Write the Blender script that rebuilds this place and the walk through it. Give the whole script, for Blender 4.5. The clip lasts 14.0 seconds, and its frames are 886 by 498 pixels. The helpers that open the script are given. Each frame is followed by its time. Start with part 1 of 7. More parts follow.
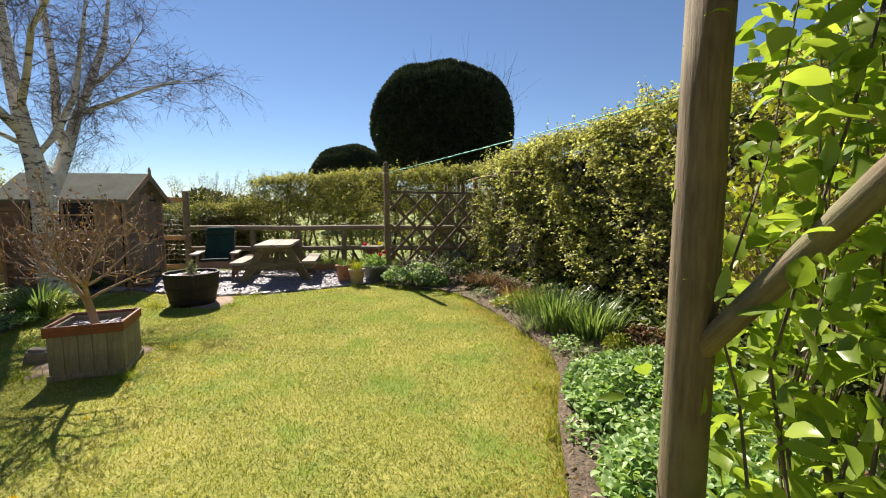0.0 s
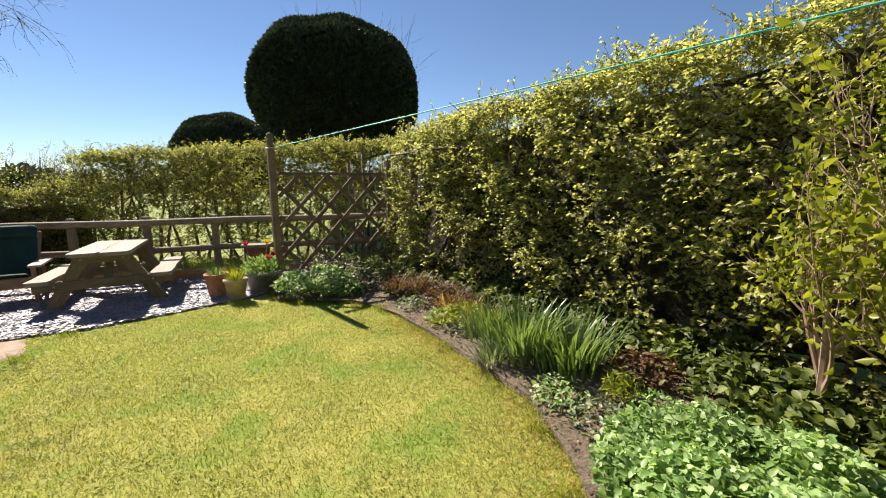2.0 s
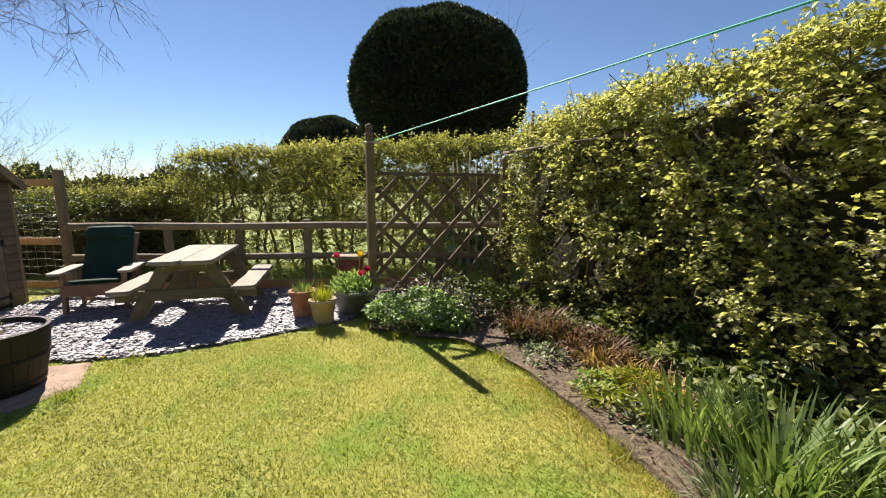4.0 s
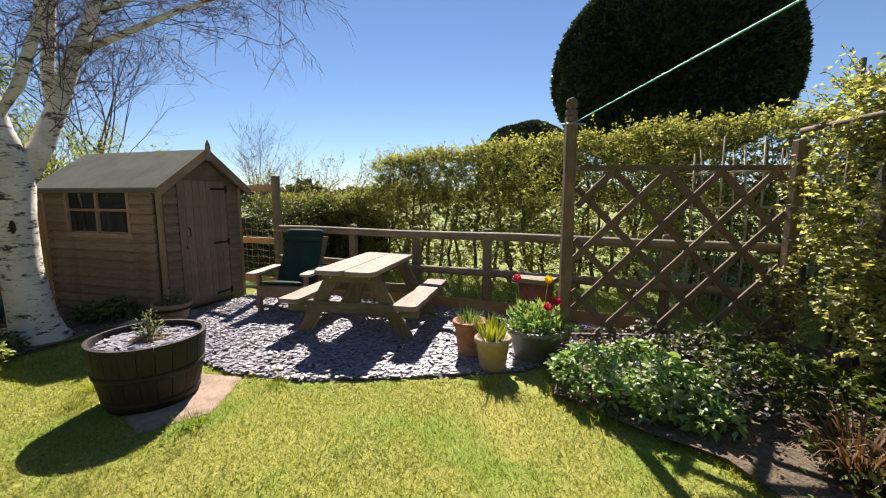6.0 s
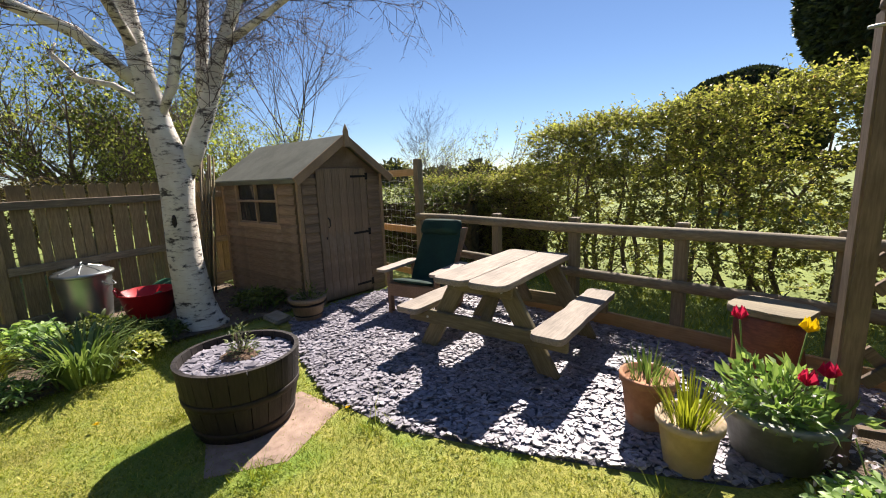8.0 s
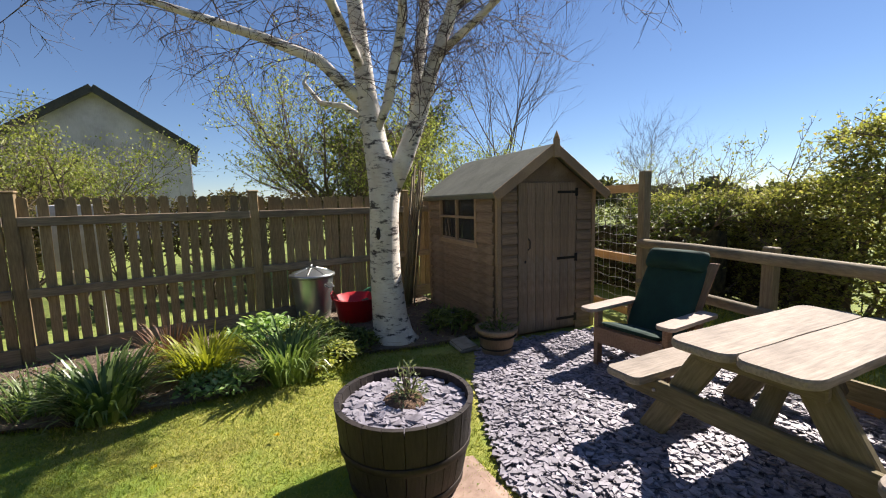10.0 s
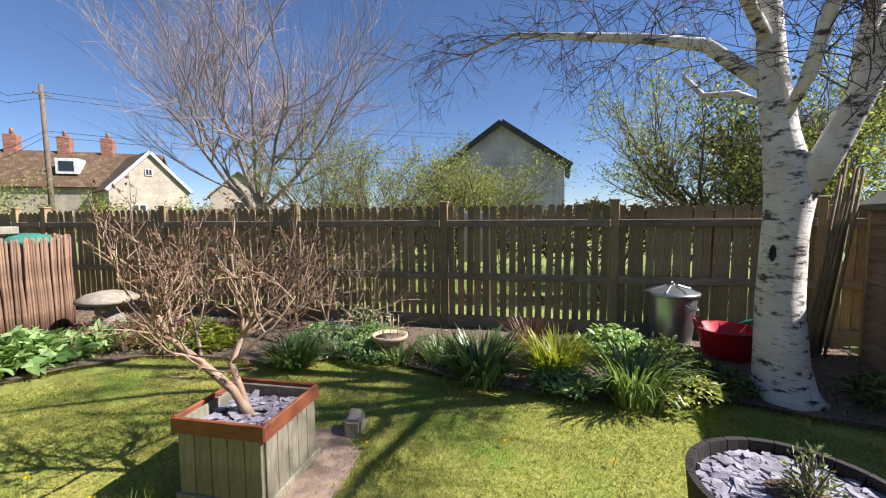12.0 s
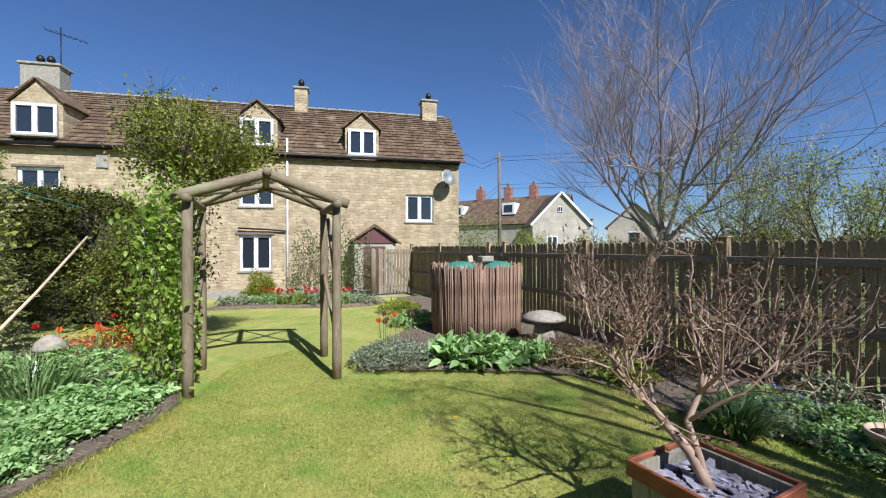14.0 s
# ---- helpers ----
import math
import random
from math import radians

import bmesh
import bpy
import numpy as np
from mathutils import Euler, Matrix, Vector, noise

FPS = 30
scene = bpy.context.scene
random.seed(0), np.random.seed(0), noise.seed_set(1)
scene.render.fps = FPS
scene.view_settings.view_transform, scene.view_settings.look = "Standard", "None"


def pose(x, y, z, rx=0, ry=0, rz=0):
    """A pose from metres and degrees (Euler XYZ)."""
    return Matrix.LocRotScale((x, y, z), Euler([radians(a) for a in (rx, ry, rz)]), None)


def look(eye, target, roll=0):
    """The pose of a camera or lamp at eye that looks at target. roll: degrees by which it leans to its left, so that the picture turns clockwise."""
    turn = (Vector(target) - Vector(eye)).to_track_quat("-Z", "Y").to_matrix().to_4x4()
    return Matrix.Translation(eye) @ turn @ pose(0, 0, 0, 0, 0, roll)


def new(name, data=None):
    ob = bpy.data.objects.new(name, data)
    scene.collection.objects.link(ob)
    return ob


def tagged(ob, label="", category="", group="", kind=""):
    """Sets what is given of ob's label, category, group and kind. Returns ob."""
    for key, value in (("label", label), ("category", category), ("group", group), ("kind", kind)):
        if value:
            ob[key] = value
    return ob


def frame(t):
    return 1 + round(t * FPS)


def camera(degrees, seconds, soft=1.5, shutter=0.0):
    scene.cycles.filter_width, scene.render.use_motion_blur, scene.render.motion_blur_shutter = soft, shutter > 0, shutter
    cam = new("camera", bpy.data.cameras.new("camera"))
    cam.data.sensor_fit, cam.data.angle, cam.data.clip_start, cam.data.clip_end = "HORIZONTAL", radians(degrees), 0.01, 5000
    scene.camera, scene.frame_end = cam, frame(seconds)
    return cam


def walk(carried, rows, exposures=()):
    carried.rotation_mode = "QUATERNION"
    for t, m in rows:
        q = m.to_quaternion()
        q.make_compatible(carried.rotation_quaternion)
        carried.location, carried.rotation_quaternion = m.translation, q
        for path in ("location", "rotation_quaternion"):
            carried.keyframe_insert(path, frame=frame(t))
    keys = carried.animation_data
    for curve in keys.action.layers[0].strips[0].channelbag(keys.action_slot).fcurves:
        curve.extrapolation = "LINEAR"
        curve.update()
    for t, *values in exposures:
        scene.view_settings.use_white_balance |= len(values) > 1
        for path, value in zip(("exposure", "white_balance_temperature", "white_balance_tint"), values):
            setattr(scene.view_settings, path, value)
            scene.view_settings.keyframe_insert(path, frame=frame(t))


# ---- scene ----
cam = camera(94.4, 14.0, soft=1.1)

PATH = [
    (0, (0.55, 1.384, 1.458), (0.249, 3.35, 1.252), -0.1),
    (0.5, (0.368, 1.737, 1.455), (0.21, 3.719, 1.238), -0.2),
    (1, (0.276, 2.144, 1.493), (0.28, 4.128, 1.243), -0.3),
    (1.5, (0.172, 2.558, 1.493), (0.309, 4.534, 1.214), -0.6),
    (2, (0.104, 2.852, 1.584), (0.303, 4.816, 1.264), -0.6),
    (4.5, (-0.376, 4.666, 1.574), (-0.819, 6.596, 1.29), -0.0),
    (5, (-0.44, 5.035, 1.522), (-1.119, 6.9, 1.278), -0.2),
    (5.5, (-0.604, 5.263, 1.473), (-1.478, 7.046, 1.231), -0.2),
    (6, (-0.686, 5.599, 1.494), (-1.781, 7.253, 1.238), -0.0),
    (6.5, (-0.831, 5.88, 1.468), (-2.092, 7.409, 1.2), 0.0),
    (7, (-0.936, 6.148, 1.588), (-2.354, 7.519, 1.259), -1.2),
    (9.5, (-1.854, 6.904, 1.469), (-3.778, 7.392, 1.221), -1.1),
    (10, (-1.986, 6.87, 1.51), (-3.965, 7.044, 1.282), -1.3),
    (10.5, (-2.102, 6.89, 1.51), (-4.08, 6.679, 1.309), -1.2),
    (11, (-2.15, 6.85, 1.488), (-4.05, 6.25, 1.319), -1.0),
    (11.5, (-2.166, 6.821, 1.5), (-3.899, 5.837, 1.339), -0.6),
    (12, (-2.156, 6.825, 1.501), (-3.63, 5.482, 1.344), -0.4),
    (12.5, (-2.099, 6.822, 1.501), (-3.237, 5.183, 1.357), -0.4),
    (13, (-2.043, 6.748, 1.492), (-2.775, 4.89, 1.381), -0.4),
    (13.5, (-1.963, 6.631, 1.504), (-2.26, 4.655, 1.444), -0.2),
    (14, (-1.89, 6.556, 1.564), (-1.78, 4.559, 1.558), -0.1),
]
EXPOSURES = [(0, 1.05, 7000, 14), (2, 1.12, 7050, 14), (5, 1.08, 7000, 15), (7, 1.12, 6900, 16), (9.5, 1.07, 6800, 16), (12, 1.12, 6250, 18), (13, 0.88, 5700, 15), (14, 0.72, 5600, 14)]
walk(cam, [(t, look(eye, aim, roll)) for t, eye, aim, roll in PATH], EXPOSURES)

# ---- light ----
world = bpy.data.worlds.new("sky")
scene.world = world
world.use_nodes = True
wn = world.node_tree
sky = wn.nodes.new("ShaderNodeTexSky")
sky.sky_type, sky.sun_disc = "NISHITA", False
SUN_DIR = Vector((-0.59, 0.81, 0.93)).normalized()
sky.sun_elevation = math.asin(SUN_DIR.z)
sky.sun_rotation = math.atan2(SUN_DIR.x, SUN_DIR.y)
sky.air_density, sky.dust_density, sky.ozone_density = 1.0, 0.0, 6.5
sky.altitude = 800
wn.links.new(sky.outputs[0], wn.nodes["Background"].inputs[0])
wn.nodes["Background"].inputs[1].default_value = 0.058
sun = new("sun", bpy.data.lights.new("sun", "SUN"))
sun.data.energy, sun.data.angle, sun.data.color = 5.0, radians(0.55), (1.0, 0.95, 0.87)
sun.matrix_world = look((0, 0, 30), Vector((0, 0, 30)) - SUN_DIR)

# ---- materials ----
def nodes_of(name):
    m = bpy.data.materials.new(name)
    m.use_nodes = True
    nt = m.node_tree
    return m, nt, nt.nodes["Principled BSDF"], nt.nodes.new


def ramp(nt, fac, stops):
    r = nt.nodes.new("ShaderNodeValToRGB")
    while len(r.color_ramp.elements) < len(stops):
        r.color_ramp.elements.new(0.5)
    for e, (p, c) in zip(r.color_ramp.elements, stops):
        e.position, e.color = p, (*c, 1)
    nt.links.new(fac, r.inputs[0])
    return r.outputs[0]


def noise_tex(nt, scale, detail=6, stretch=None, rough=0.6):
    n = nt.nodes.new("ShaderNodeTexNoise")
    n.inputs["Scale"].default_value, n.inputs["Detail"].default_value, n.inputs["Roughness"].default_value = scale, detail, rough
    tc = nt.nodes.new("ShaderNodeTexCoord")
    mp = nt.nodes.new("ShaderNodeMapping")
    if stretch:
        mp.inputs["Scale"].default_value = stretch
    nt.links.new(tc.outputs["Object"], mp.inputs[0])
    nt.links.new(mp.outputs[0], n.inputs["Vector"])
    return n.outputs[0]


def mixed(nt, a, b, fac, mode="MIX"):
    m = nt.nodes.new("ShaderNodeMix")
    m.data_type, m.blend_type = "RGBA", mode
    for sock, v in ((m.inputs[0], fac), (m.inputs[6], a), (m.inputs[7], b)):
        if hasattr(v, "is_output"):
            nt.links.new(v, sock)
        else:
            sock.default_value = v if isinstance(v, (int, float)) else (*v, 1)
    return m.outputs[2]


def bumped(nt, bsdf, height, strength=0.4, dist=0.01):
    b = nt.nodes.new("ShaderNodeBump")
    b.inputs["Strength"].default_value, b.inputs["Distance"].default_value = strength, dist
    nt.links.new(height, b.inputs["Height"])
    nt.links.new(b.outputs[0], bsdf.inputs["Normal"])


def surface(name, dark, light, fine=30, coarse=3, rough=0.85, bump=0.4, dist=0.006, metal=0.0, stretch=None, per_object=0.0, stain=None, island=0.0):
    """Two scales of colour, grain relief, and a slight change from piece to piece."""
    m, nt, p, mk = nodes_of(name)
    f = noise_tex(nt, fine, 8, stretch, 0.65)
    c = noise_tex(nt, coarse, 4)
    col = ramp(nt, f, [(0.3, dark), (0.7, light)])
    col = mixed(nt, col, (0.45, 0.45, 0.45), ramp(nt, c, [(0.35, (0, 0, 0)), (0.75, (0.75, 0.75, 0.75))]), "MULTIPLY")
    if stain:
        col = mixed(nt, col, stain, ramp(nt, noise_tex(nt, coarse * 0.7 + 1, 5), [(0.5, (0, 0, 0)), (0.68, (0.8, 0.8, 0.8))]))
    if per_object or island:
        if per_object:
            src = mk("ShaderNodeObjectInfo").outputs["Random"]
        else:
            src = mk("ShaderNodeNewGeometry").outputs["Random Per Island"]
        k = per_object or island
        hs = mk("ShaderNodeHueSaturation")
        mr = mk("ShaderNodeMapRange")
        mr.inputs[3].default_value, mr.inputs[4].default_value = 1 - k, 1 + k
        nt.links.new(src, mr.inputs[0])
        nt.links.new(mr.outputs[0], hs.inputs["Value"])
        nt.links.new(col, hs.inputs["Color"])
        col = hs.outputs[0]
    nt.links.new(col, p.inputs["Base Color"])
    p.inputs["Roughness"].default_value, p.inputs["Metallic"].default_value = rough, metal
    bumped(nt, p, f, bump, dist)
    return m


def leafy(name, dark, light, through_light=0.45, rough=0.45, tint=None, gloss=0.35):
    """Leaves: each one its own shade, light passing through, a slight gloss."""
    m, nt, p, mk = nodes_of(name)
    geo = mk("ShaderNodeNewGeometry")
    mid = [(a + b) / 2 for a, b in zip(dark, light)]
    stops = [(0.0, dark), (0.6, mid), (1.0, light)]
    if tint:
        stops = [(0.0, dark), (0.55, mid), (0.85, light), (1.0, tint)]
    col = ramp(nt, geo.outputs["Random Per Island"], stops)
    col = mixed(nt, col, (0.5, 0.5, 0.5), ramp(nt, noise_tex(nt, 2.2, 3), [(0.4, (0, 0, 0)), (0.7, (0.55, 0.55, 0.55))]), "MULTIPLY")
    nt.links.new(col, p.inputs["Base Color"])
    p.inputs["Roughness"].default_value = rough
    p.inputs["Specular IOR Level"].default_value = gloss
    tr = mk("ShaderNodeBsdfTranslucent")
    warm = mixed(nt, col, (1.3, 1.3, 0.7), 1.0, "MULTIPLY")
    nt.links.new(warm, tr.inputs[0])
    mx = mk("ShaderNodeMixShader")
    mx.inputs[0].default_value = through_light
    nt.links.new(p.outputs[0], mx.inputs[1])
    nt.links.new(tr.outputs[0], mx.inputs[2])
    nt.links.new(mx.outputs[0], nt.nodes["Material Output"].inputs[0])
    return m


def plain(name, col, rough=0.6, metal=0.0, bump=0.12, spread=0.2):
    return surface(name, [c * (1 - spread) for c in col], col, 60, 5, rough, bump, 0.003, metal)


WOOD_Z = (9, 9, 0.8)
WOOD_X = (0.8, 9, 9)
FENCE = surface("weathered_fence_wood", (0.22, 0.155, 0.08), (0.43, 0.325, 0.175), 9, 2.2, 0.85, 0.5, 0.004, stretch=WOOD_Z, per_object=0.2)
FENCE_X = surface("weathered_rail_wood", (0.18, 0.145, 0.095), (0.36, 0.29, 0.2), 9, 2.2, 0.85, 0.5, 0.004, stretch=WOOD_X, per_object=0.12)
RAIL = surface("treated_rail_wood", (0.17, 0.14, 0.085), (0.32, 0.27, 0.17), 8, 2, 0.8, 0.5, 0.005, stretch=WOOD_X, per_object=0.15)
RAIL_Z = surface("treated_post_wood", (0.15, 0.12, 0.075), (0.3, 0.25, 0.155), 8, 2, 0.8, 0.5, 0.005, stretch=WOOD_Z, per_object=0.15)
NEWWOOD = surface("new_rail_wood", (0.4, 0.24, 0.1), (0.55, 0.36, 0.17), 8, 2, 0.7, 0.3, 0.003, stretch=WOOD_X)
SHED = surface("shed_boards", (0.17, 0.118, 0.07), (0.32, 0.225, 0.14), 8, 1.8, 0.75, 0.4, 0.004, stretch=WOOD_X, per_object=0.12, stain=(0.3, 0.24, 0.18))
SHED_Z = surface("shed_door_boards", (0.18, 0.128, 0.08), (0.33, 0.24, 0.15), 8, 1.8, 0.75, 0.4, 0.004, stretch=WOOD_Z, per_object=0.12, stain=(0.3, 0.25, 0.19))
TRIM_WOOD = surface("shed_trim", (0.3, 0.2, 0.11), (0.42, 0.3, 0.18), 9, 2, 0.7, 0.3, 0.003, stretch=WOOD_X, per_object=0.1)
FELT = surface("green_roof_felt", (0.11, 0.125, 0.095), (0.22, 0.23, 0.18), 140, 2.5, 0.95, 0.5, 0.003)
TABLE = surface("greyed_table_wood", (0.24, 0.2, 0.155), (0.44, 0.375, 0.305), 7, 2.5, 0.8, 0.6, 0.005, stretch=WOOD_X, per_object=0.08)
LEGWOOD = surface("green_tinged_leg_wood", (0.15, 0.125, 0.06), (0.3, 0.25, 0.14), 8, 2.5, 0.85, 0.4, 0.004, stretch=WOOD_X, per_object=0.1)
CHAIRW = surface("chair_wood", (0.27, 0.15, 0.085), (0.45, 0.28, 0.17), 8, 2.5, 0.7, 0.3, 0.003, stretch=WOOD_X, per_object=0.1)
ARMW = surface("worn_chair_arm", (0.36, 0.29, 0.24), (0.52, 0.44, 0.37), 8, 2.5, 0.8, 0.4, 0.003, stretch=WOOD_X)
TRELLIS = surface("brown_trellis_wood", (0.145, 0.1, 0.062), (0.28, 0.2, 0.135), 9, 3, 0.85, 0.4, 0.003, stretch=WOOD_Z, per_object=0.15)
LOG = surface("rustic_log", (0.135, 0.1, 0.055), (0.29, 0.225, 0.135), 9, 2.5, 0.85, 0.6, 0.006, stretch=WOOD_Z, per_object=0.1, stain=(0.24, 0.23, 0.12))
BARREL = surface("old_barrel_oak", (0.011, 0.008, 0.0075), (0.034, 0.025, 0.021), 8, 3, 0.7, 0.6, 0.006, stretch=WOOD_Z, per_object=0.25)
HOOP = surface("dark_barrel_hoop", (0.018, 0.014, 0.012), (0.045, 0.034, 0.028), 40, 6, 0.6, 0.3, 0.002, metal=0.4)
BOXWOOD = surface("planter_boards", (0.2, 0.18, 0.125), (0.36, 0.33, 0.24), 8, 3, 0.85, 0.4, 0.004, stretch=WOOD_Z, per_object=0.1)
RUSTRED = surface("red_brown_stain", (0.17, 0.05, 0.022), (0.33, 0.105, 0.045), 9, 4, 0.6, 0.3, 0.003, stretch=WOOD_X)
SLATE = surface("plum_slate", (0.19, 0.175, 0.21), (0.44, 0.42, 0.47), 25, 9, 0.5, 0.5, 0.004, island=0.3)
SLATE_ONE = surface("plum_slate_piece", (0.19, 0.18, 0.21), (0.42, 0.4, 0.45), 25, 9, 0.5, 0.5, 0.004, per_object=0.3)
BARKMULCH = surface("bark_mulch", (0.09, 0.05, 0.03), (0.3, 0.19, 0.12), 60, 12, 0.95, 1.0, 0.02)
SOIL = surface("garden_soil", (0.09, 0.063, 0.042), (0.28, 0.215, 0.15), 35, 4, 0.95, 1.0, 0.03)
SLATEBED = surface("slate_dust", (0.1, 0.095, 0.11), (0.22, 0.21, 0.235), 60, 6, 0.9, 1.0, 0.02)
TERRA = surface("terracotta", (0.35, 0.15, 0.075), (0.52, 0.26, 0.14), 12, 4, 0.85, 0.2, 0.003, stain=(0.5, 0.38, 0.28))
CREAM = surface("pale_clay", (0.5, 0.37, 0.24), (0.66, 0.52, 0.36), 12, 4, 0.85, 0.2, 0.003, stain=(0.45, 0.36, 0.26))
ZINC = surface("dull_zinc", (0.2, 0.215, 0.2), (0.34, 0.36, 0.34), 14, 4, 0.5, 0.15, 0.002, metal=0.4)
GALV = surface("galvanised_steel", (0.42, 0.45, 0.44), (0.66, 0.7, 0.69), 10, 5, 0.32, 0.15, 0.002, metal=0.85)
REDPL = plain("red_plastic", (0.5, 0.012, 0.02), 0.4)
GREENPL = plain("green_plastic", (0.02, 0.13, 0.07), 0.5)
TANK = plain("green_tank_lid", (0.05, 0.24, 0.17), 0.5)
GREENCLOTH = surface("dark_green_cloth", (0.004, 0.028, 0.02), (0.01, 0.062, 0.042), 160, 5, 0.85, 0.4, 0.002)
STONE = surface("grey_stone", (0.22, 0.19, 0.14), (0.42, 0.38, 0.3), 14, 3, 0.9, 0.6, 0.01, stain=(0.33, 0.33, 0.27))
BRICKRED = surface("paving_slab", (0.3, 0.2, 0.15), (0.45, 0.33, 0.26), 18, 3, 0.9, 0.5, 0.005)
IRON = plain("black_iron", (0.03, 0.028, 0.026), 0.5, 0.6)
WHITE = plain("white_paint", (0.8, 0.8, 0.78), 0.35, 0.0, 0.05, 0.04)
WIRE = plain("galvanised_wire", (0.6, 0.6, 0.58), 0.4, 0.8)
LINE = plain("turquoise_line", (0.12, 0.75, 0.66), 0.5)
REED = surface("willow_rods", (0.15, 0.085, 0.05), (0.38, 0.245, 0.155), 10, 4, 0.8, 0.5, 0.004, stretch=WOOD_Z, per_object=0.3)
TWIG = surface("grey_brown_twigs", (0.1, 0.075, 0.055), (0.26, 0.2, 0.16), 30, 4, 0.9, 0.4, 0.003)
BIRCHTWIG = surface("dark_birch_twigs", (0.05, 0.034, 0.03), (0.16, 0.115, 0.1), 30, 4, 0.8, 0.4, 0.003)
PURPLETWIG = surface("purplish_twigs", (0.2, 0.155, 0.145), (0.44, 0.36, 0.345), 30, 4, 0.9, 0.3, 0.003)
PALETWIG = surface("pale_shrub_bark", (0.3, 0.19, 0.12), (0.52, 0.38, 0.27), 20, 5, 0.85, 0.4, 0.003)
GLASS, gnt, gp, _ = nodes_of("window_glass")
gp.inputs["Base Color"].default_value = (0.02, 0.025, 0.03, 1)
gp.inputs["Roughness"].default_value, gp.inputs["Specular IOR Level"].default_value = 0.06, 0.8
HEDGE_L = leafy("hedge_leaf", (0.28, 0.3, 0.1), (0.62, 0.63, 0.28), 0.55, 0.42, (0.6, 0.54, 0.36))
BACK_L = leafy("far_hedge_leaf", (0.16, 0.18, 0.05), (0.46, 0.48, 0.17), 0.58, 0.42, (0.34, 0.26, 0.15))
LAUREL_L = leafy("evergreen_leaf", (0.016, 0.024, 0.005), (0.17, 0.185, 0.024), 0.25, 0.6, gloss=0.12)
VARIE_L = leafy("variegated_leaf", (0.25, 0.3, 0.06), (0.6, 0.6, 0.2), 0.4, 0.5)
BUFF_L = leafy("buff_litter", (0.16, 0.11, 0.065), (0.45, 0.34, 0.21), 0.15, 0.8)
STRAW = leafy("straw_blade", (0.4, 0.27, 0.08), (0.62, 0.46, 0.18), 0.35, 0.6)
BRIGHT_L = leafy("fresh_leaf", (0.17, 0.27, 0.035), (0.42, 0.54, 0.1), 0.52, 0.35)
YEW_L = leafy("yew_needles", (0.018, 0.03, 0.018), (0.075, 0.1, 0.055), 0.15, 0.45)
GROUND_L = leafy("ground_leaf", (0.15, 0.28, 0.075), (0.46, 0.62, 0.26), 0.35, 0.45)
GREY_L = leafy("grey_green_leaf", (0.13, 0.17, 0.09), (0.4, 0.46, 0.28), 0.3, 0.55)
STRAP_L = leafy("strap_leaf", (0.07, 0.135, 0.035), (0.3, 0.4, 0.15), 0.38, 0.3)
LIME_L = leafy("lime_leaf", (0.15, 0.19, 0.02), (0.38, 0.4, 0.05), 0.45, 0.4)
DARK_L = leafy("dark_leaf", (0.045, 0.07, 0.018), (0.22, 0.27, 0.065), 0.3, 0.5, gloss=0.25)
RUST_L = leafy("bronze_leaf", (0.085, 0.04, 0.026), (0.27, 0.15, 0.085), 0.3, 0.55, (0.26, 0.24, 0.09))
ORCHARD_L = leafy("brown_hedge_leaf", (0.05, 0.04, 0.02), (0.22, 0.18, 0.08), 0.3, 0.6, (0.2, 0.22, 0.07), gloss=0.2)
TREE_L = leafy("tree_leaf", (0.15, 0.19, 0.045), (0.46, 0.51, 0.17), 0.5, 0.45)
RED_F = leafy("red_petal", (0.45, 0.01, 0.01), (0.7, 0.05, 0.03), 0.4, 0.45)
PINK_F = leafy("magenta_petal", (0.4, 0.01, 0.08), (0.6, 0.03, 0.15), 0.4, 0.45)
ORANGE_F = leafy("orange_petal", (0.65, 0.1, 0.02), (0.8, 0.25, 0.05), 0.4, 0.45)
YELLOW_F = leafy("yellow_petal", (0.75, 0.5, 0.01), (0.9, 0.7, 0.03), 0.3, 0.5)
BLUE_F = leafy("blue_petal", (0.13, 0.2, 0.5), (0.3, 0.42, 0.72), 0.3, 0.5)
MAUVE_F = leafy("mauve_petal", (0.2, 0.15, 0.3), (0.36, 0.29, 0.45), 0.3, 0.5)
PALE_F = leafy("pale_mauve_petal", (0.42, 0.36, 0.42), (0.72, 0.68, 0.7), 0.3, 0.5)
GRASS_L = leafy("grass_blade", (0.15, 0.2, 0.025), (0.46, 0.48, 0.085), 0.4, 0.6, (0.62, 0.52, 0.2))

gn = GRASS_L.node_tree
gb = gn.nodes["Principled BSDF"].inputs["Base Color"]
gcol = mixed(gn, gb.links[0].from_socket, (0.52, 0.46, 0.12), ramp(gn, noise_tex(gn, 0.7, 7), [(0.48, (0, 0, 0)), (0.66, (0.75, 0.75, 0.75))]))
gcol = mixed(gn, gcol, (0.16, 0.3, 0.03), ramp(gn, noise_tex(gn, 1.5, 7), [(0.5, (0, 0, 0)), (0.64, (0.75, 0.75, 0.75))]))
gn.links.new(gcol, gb)

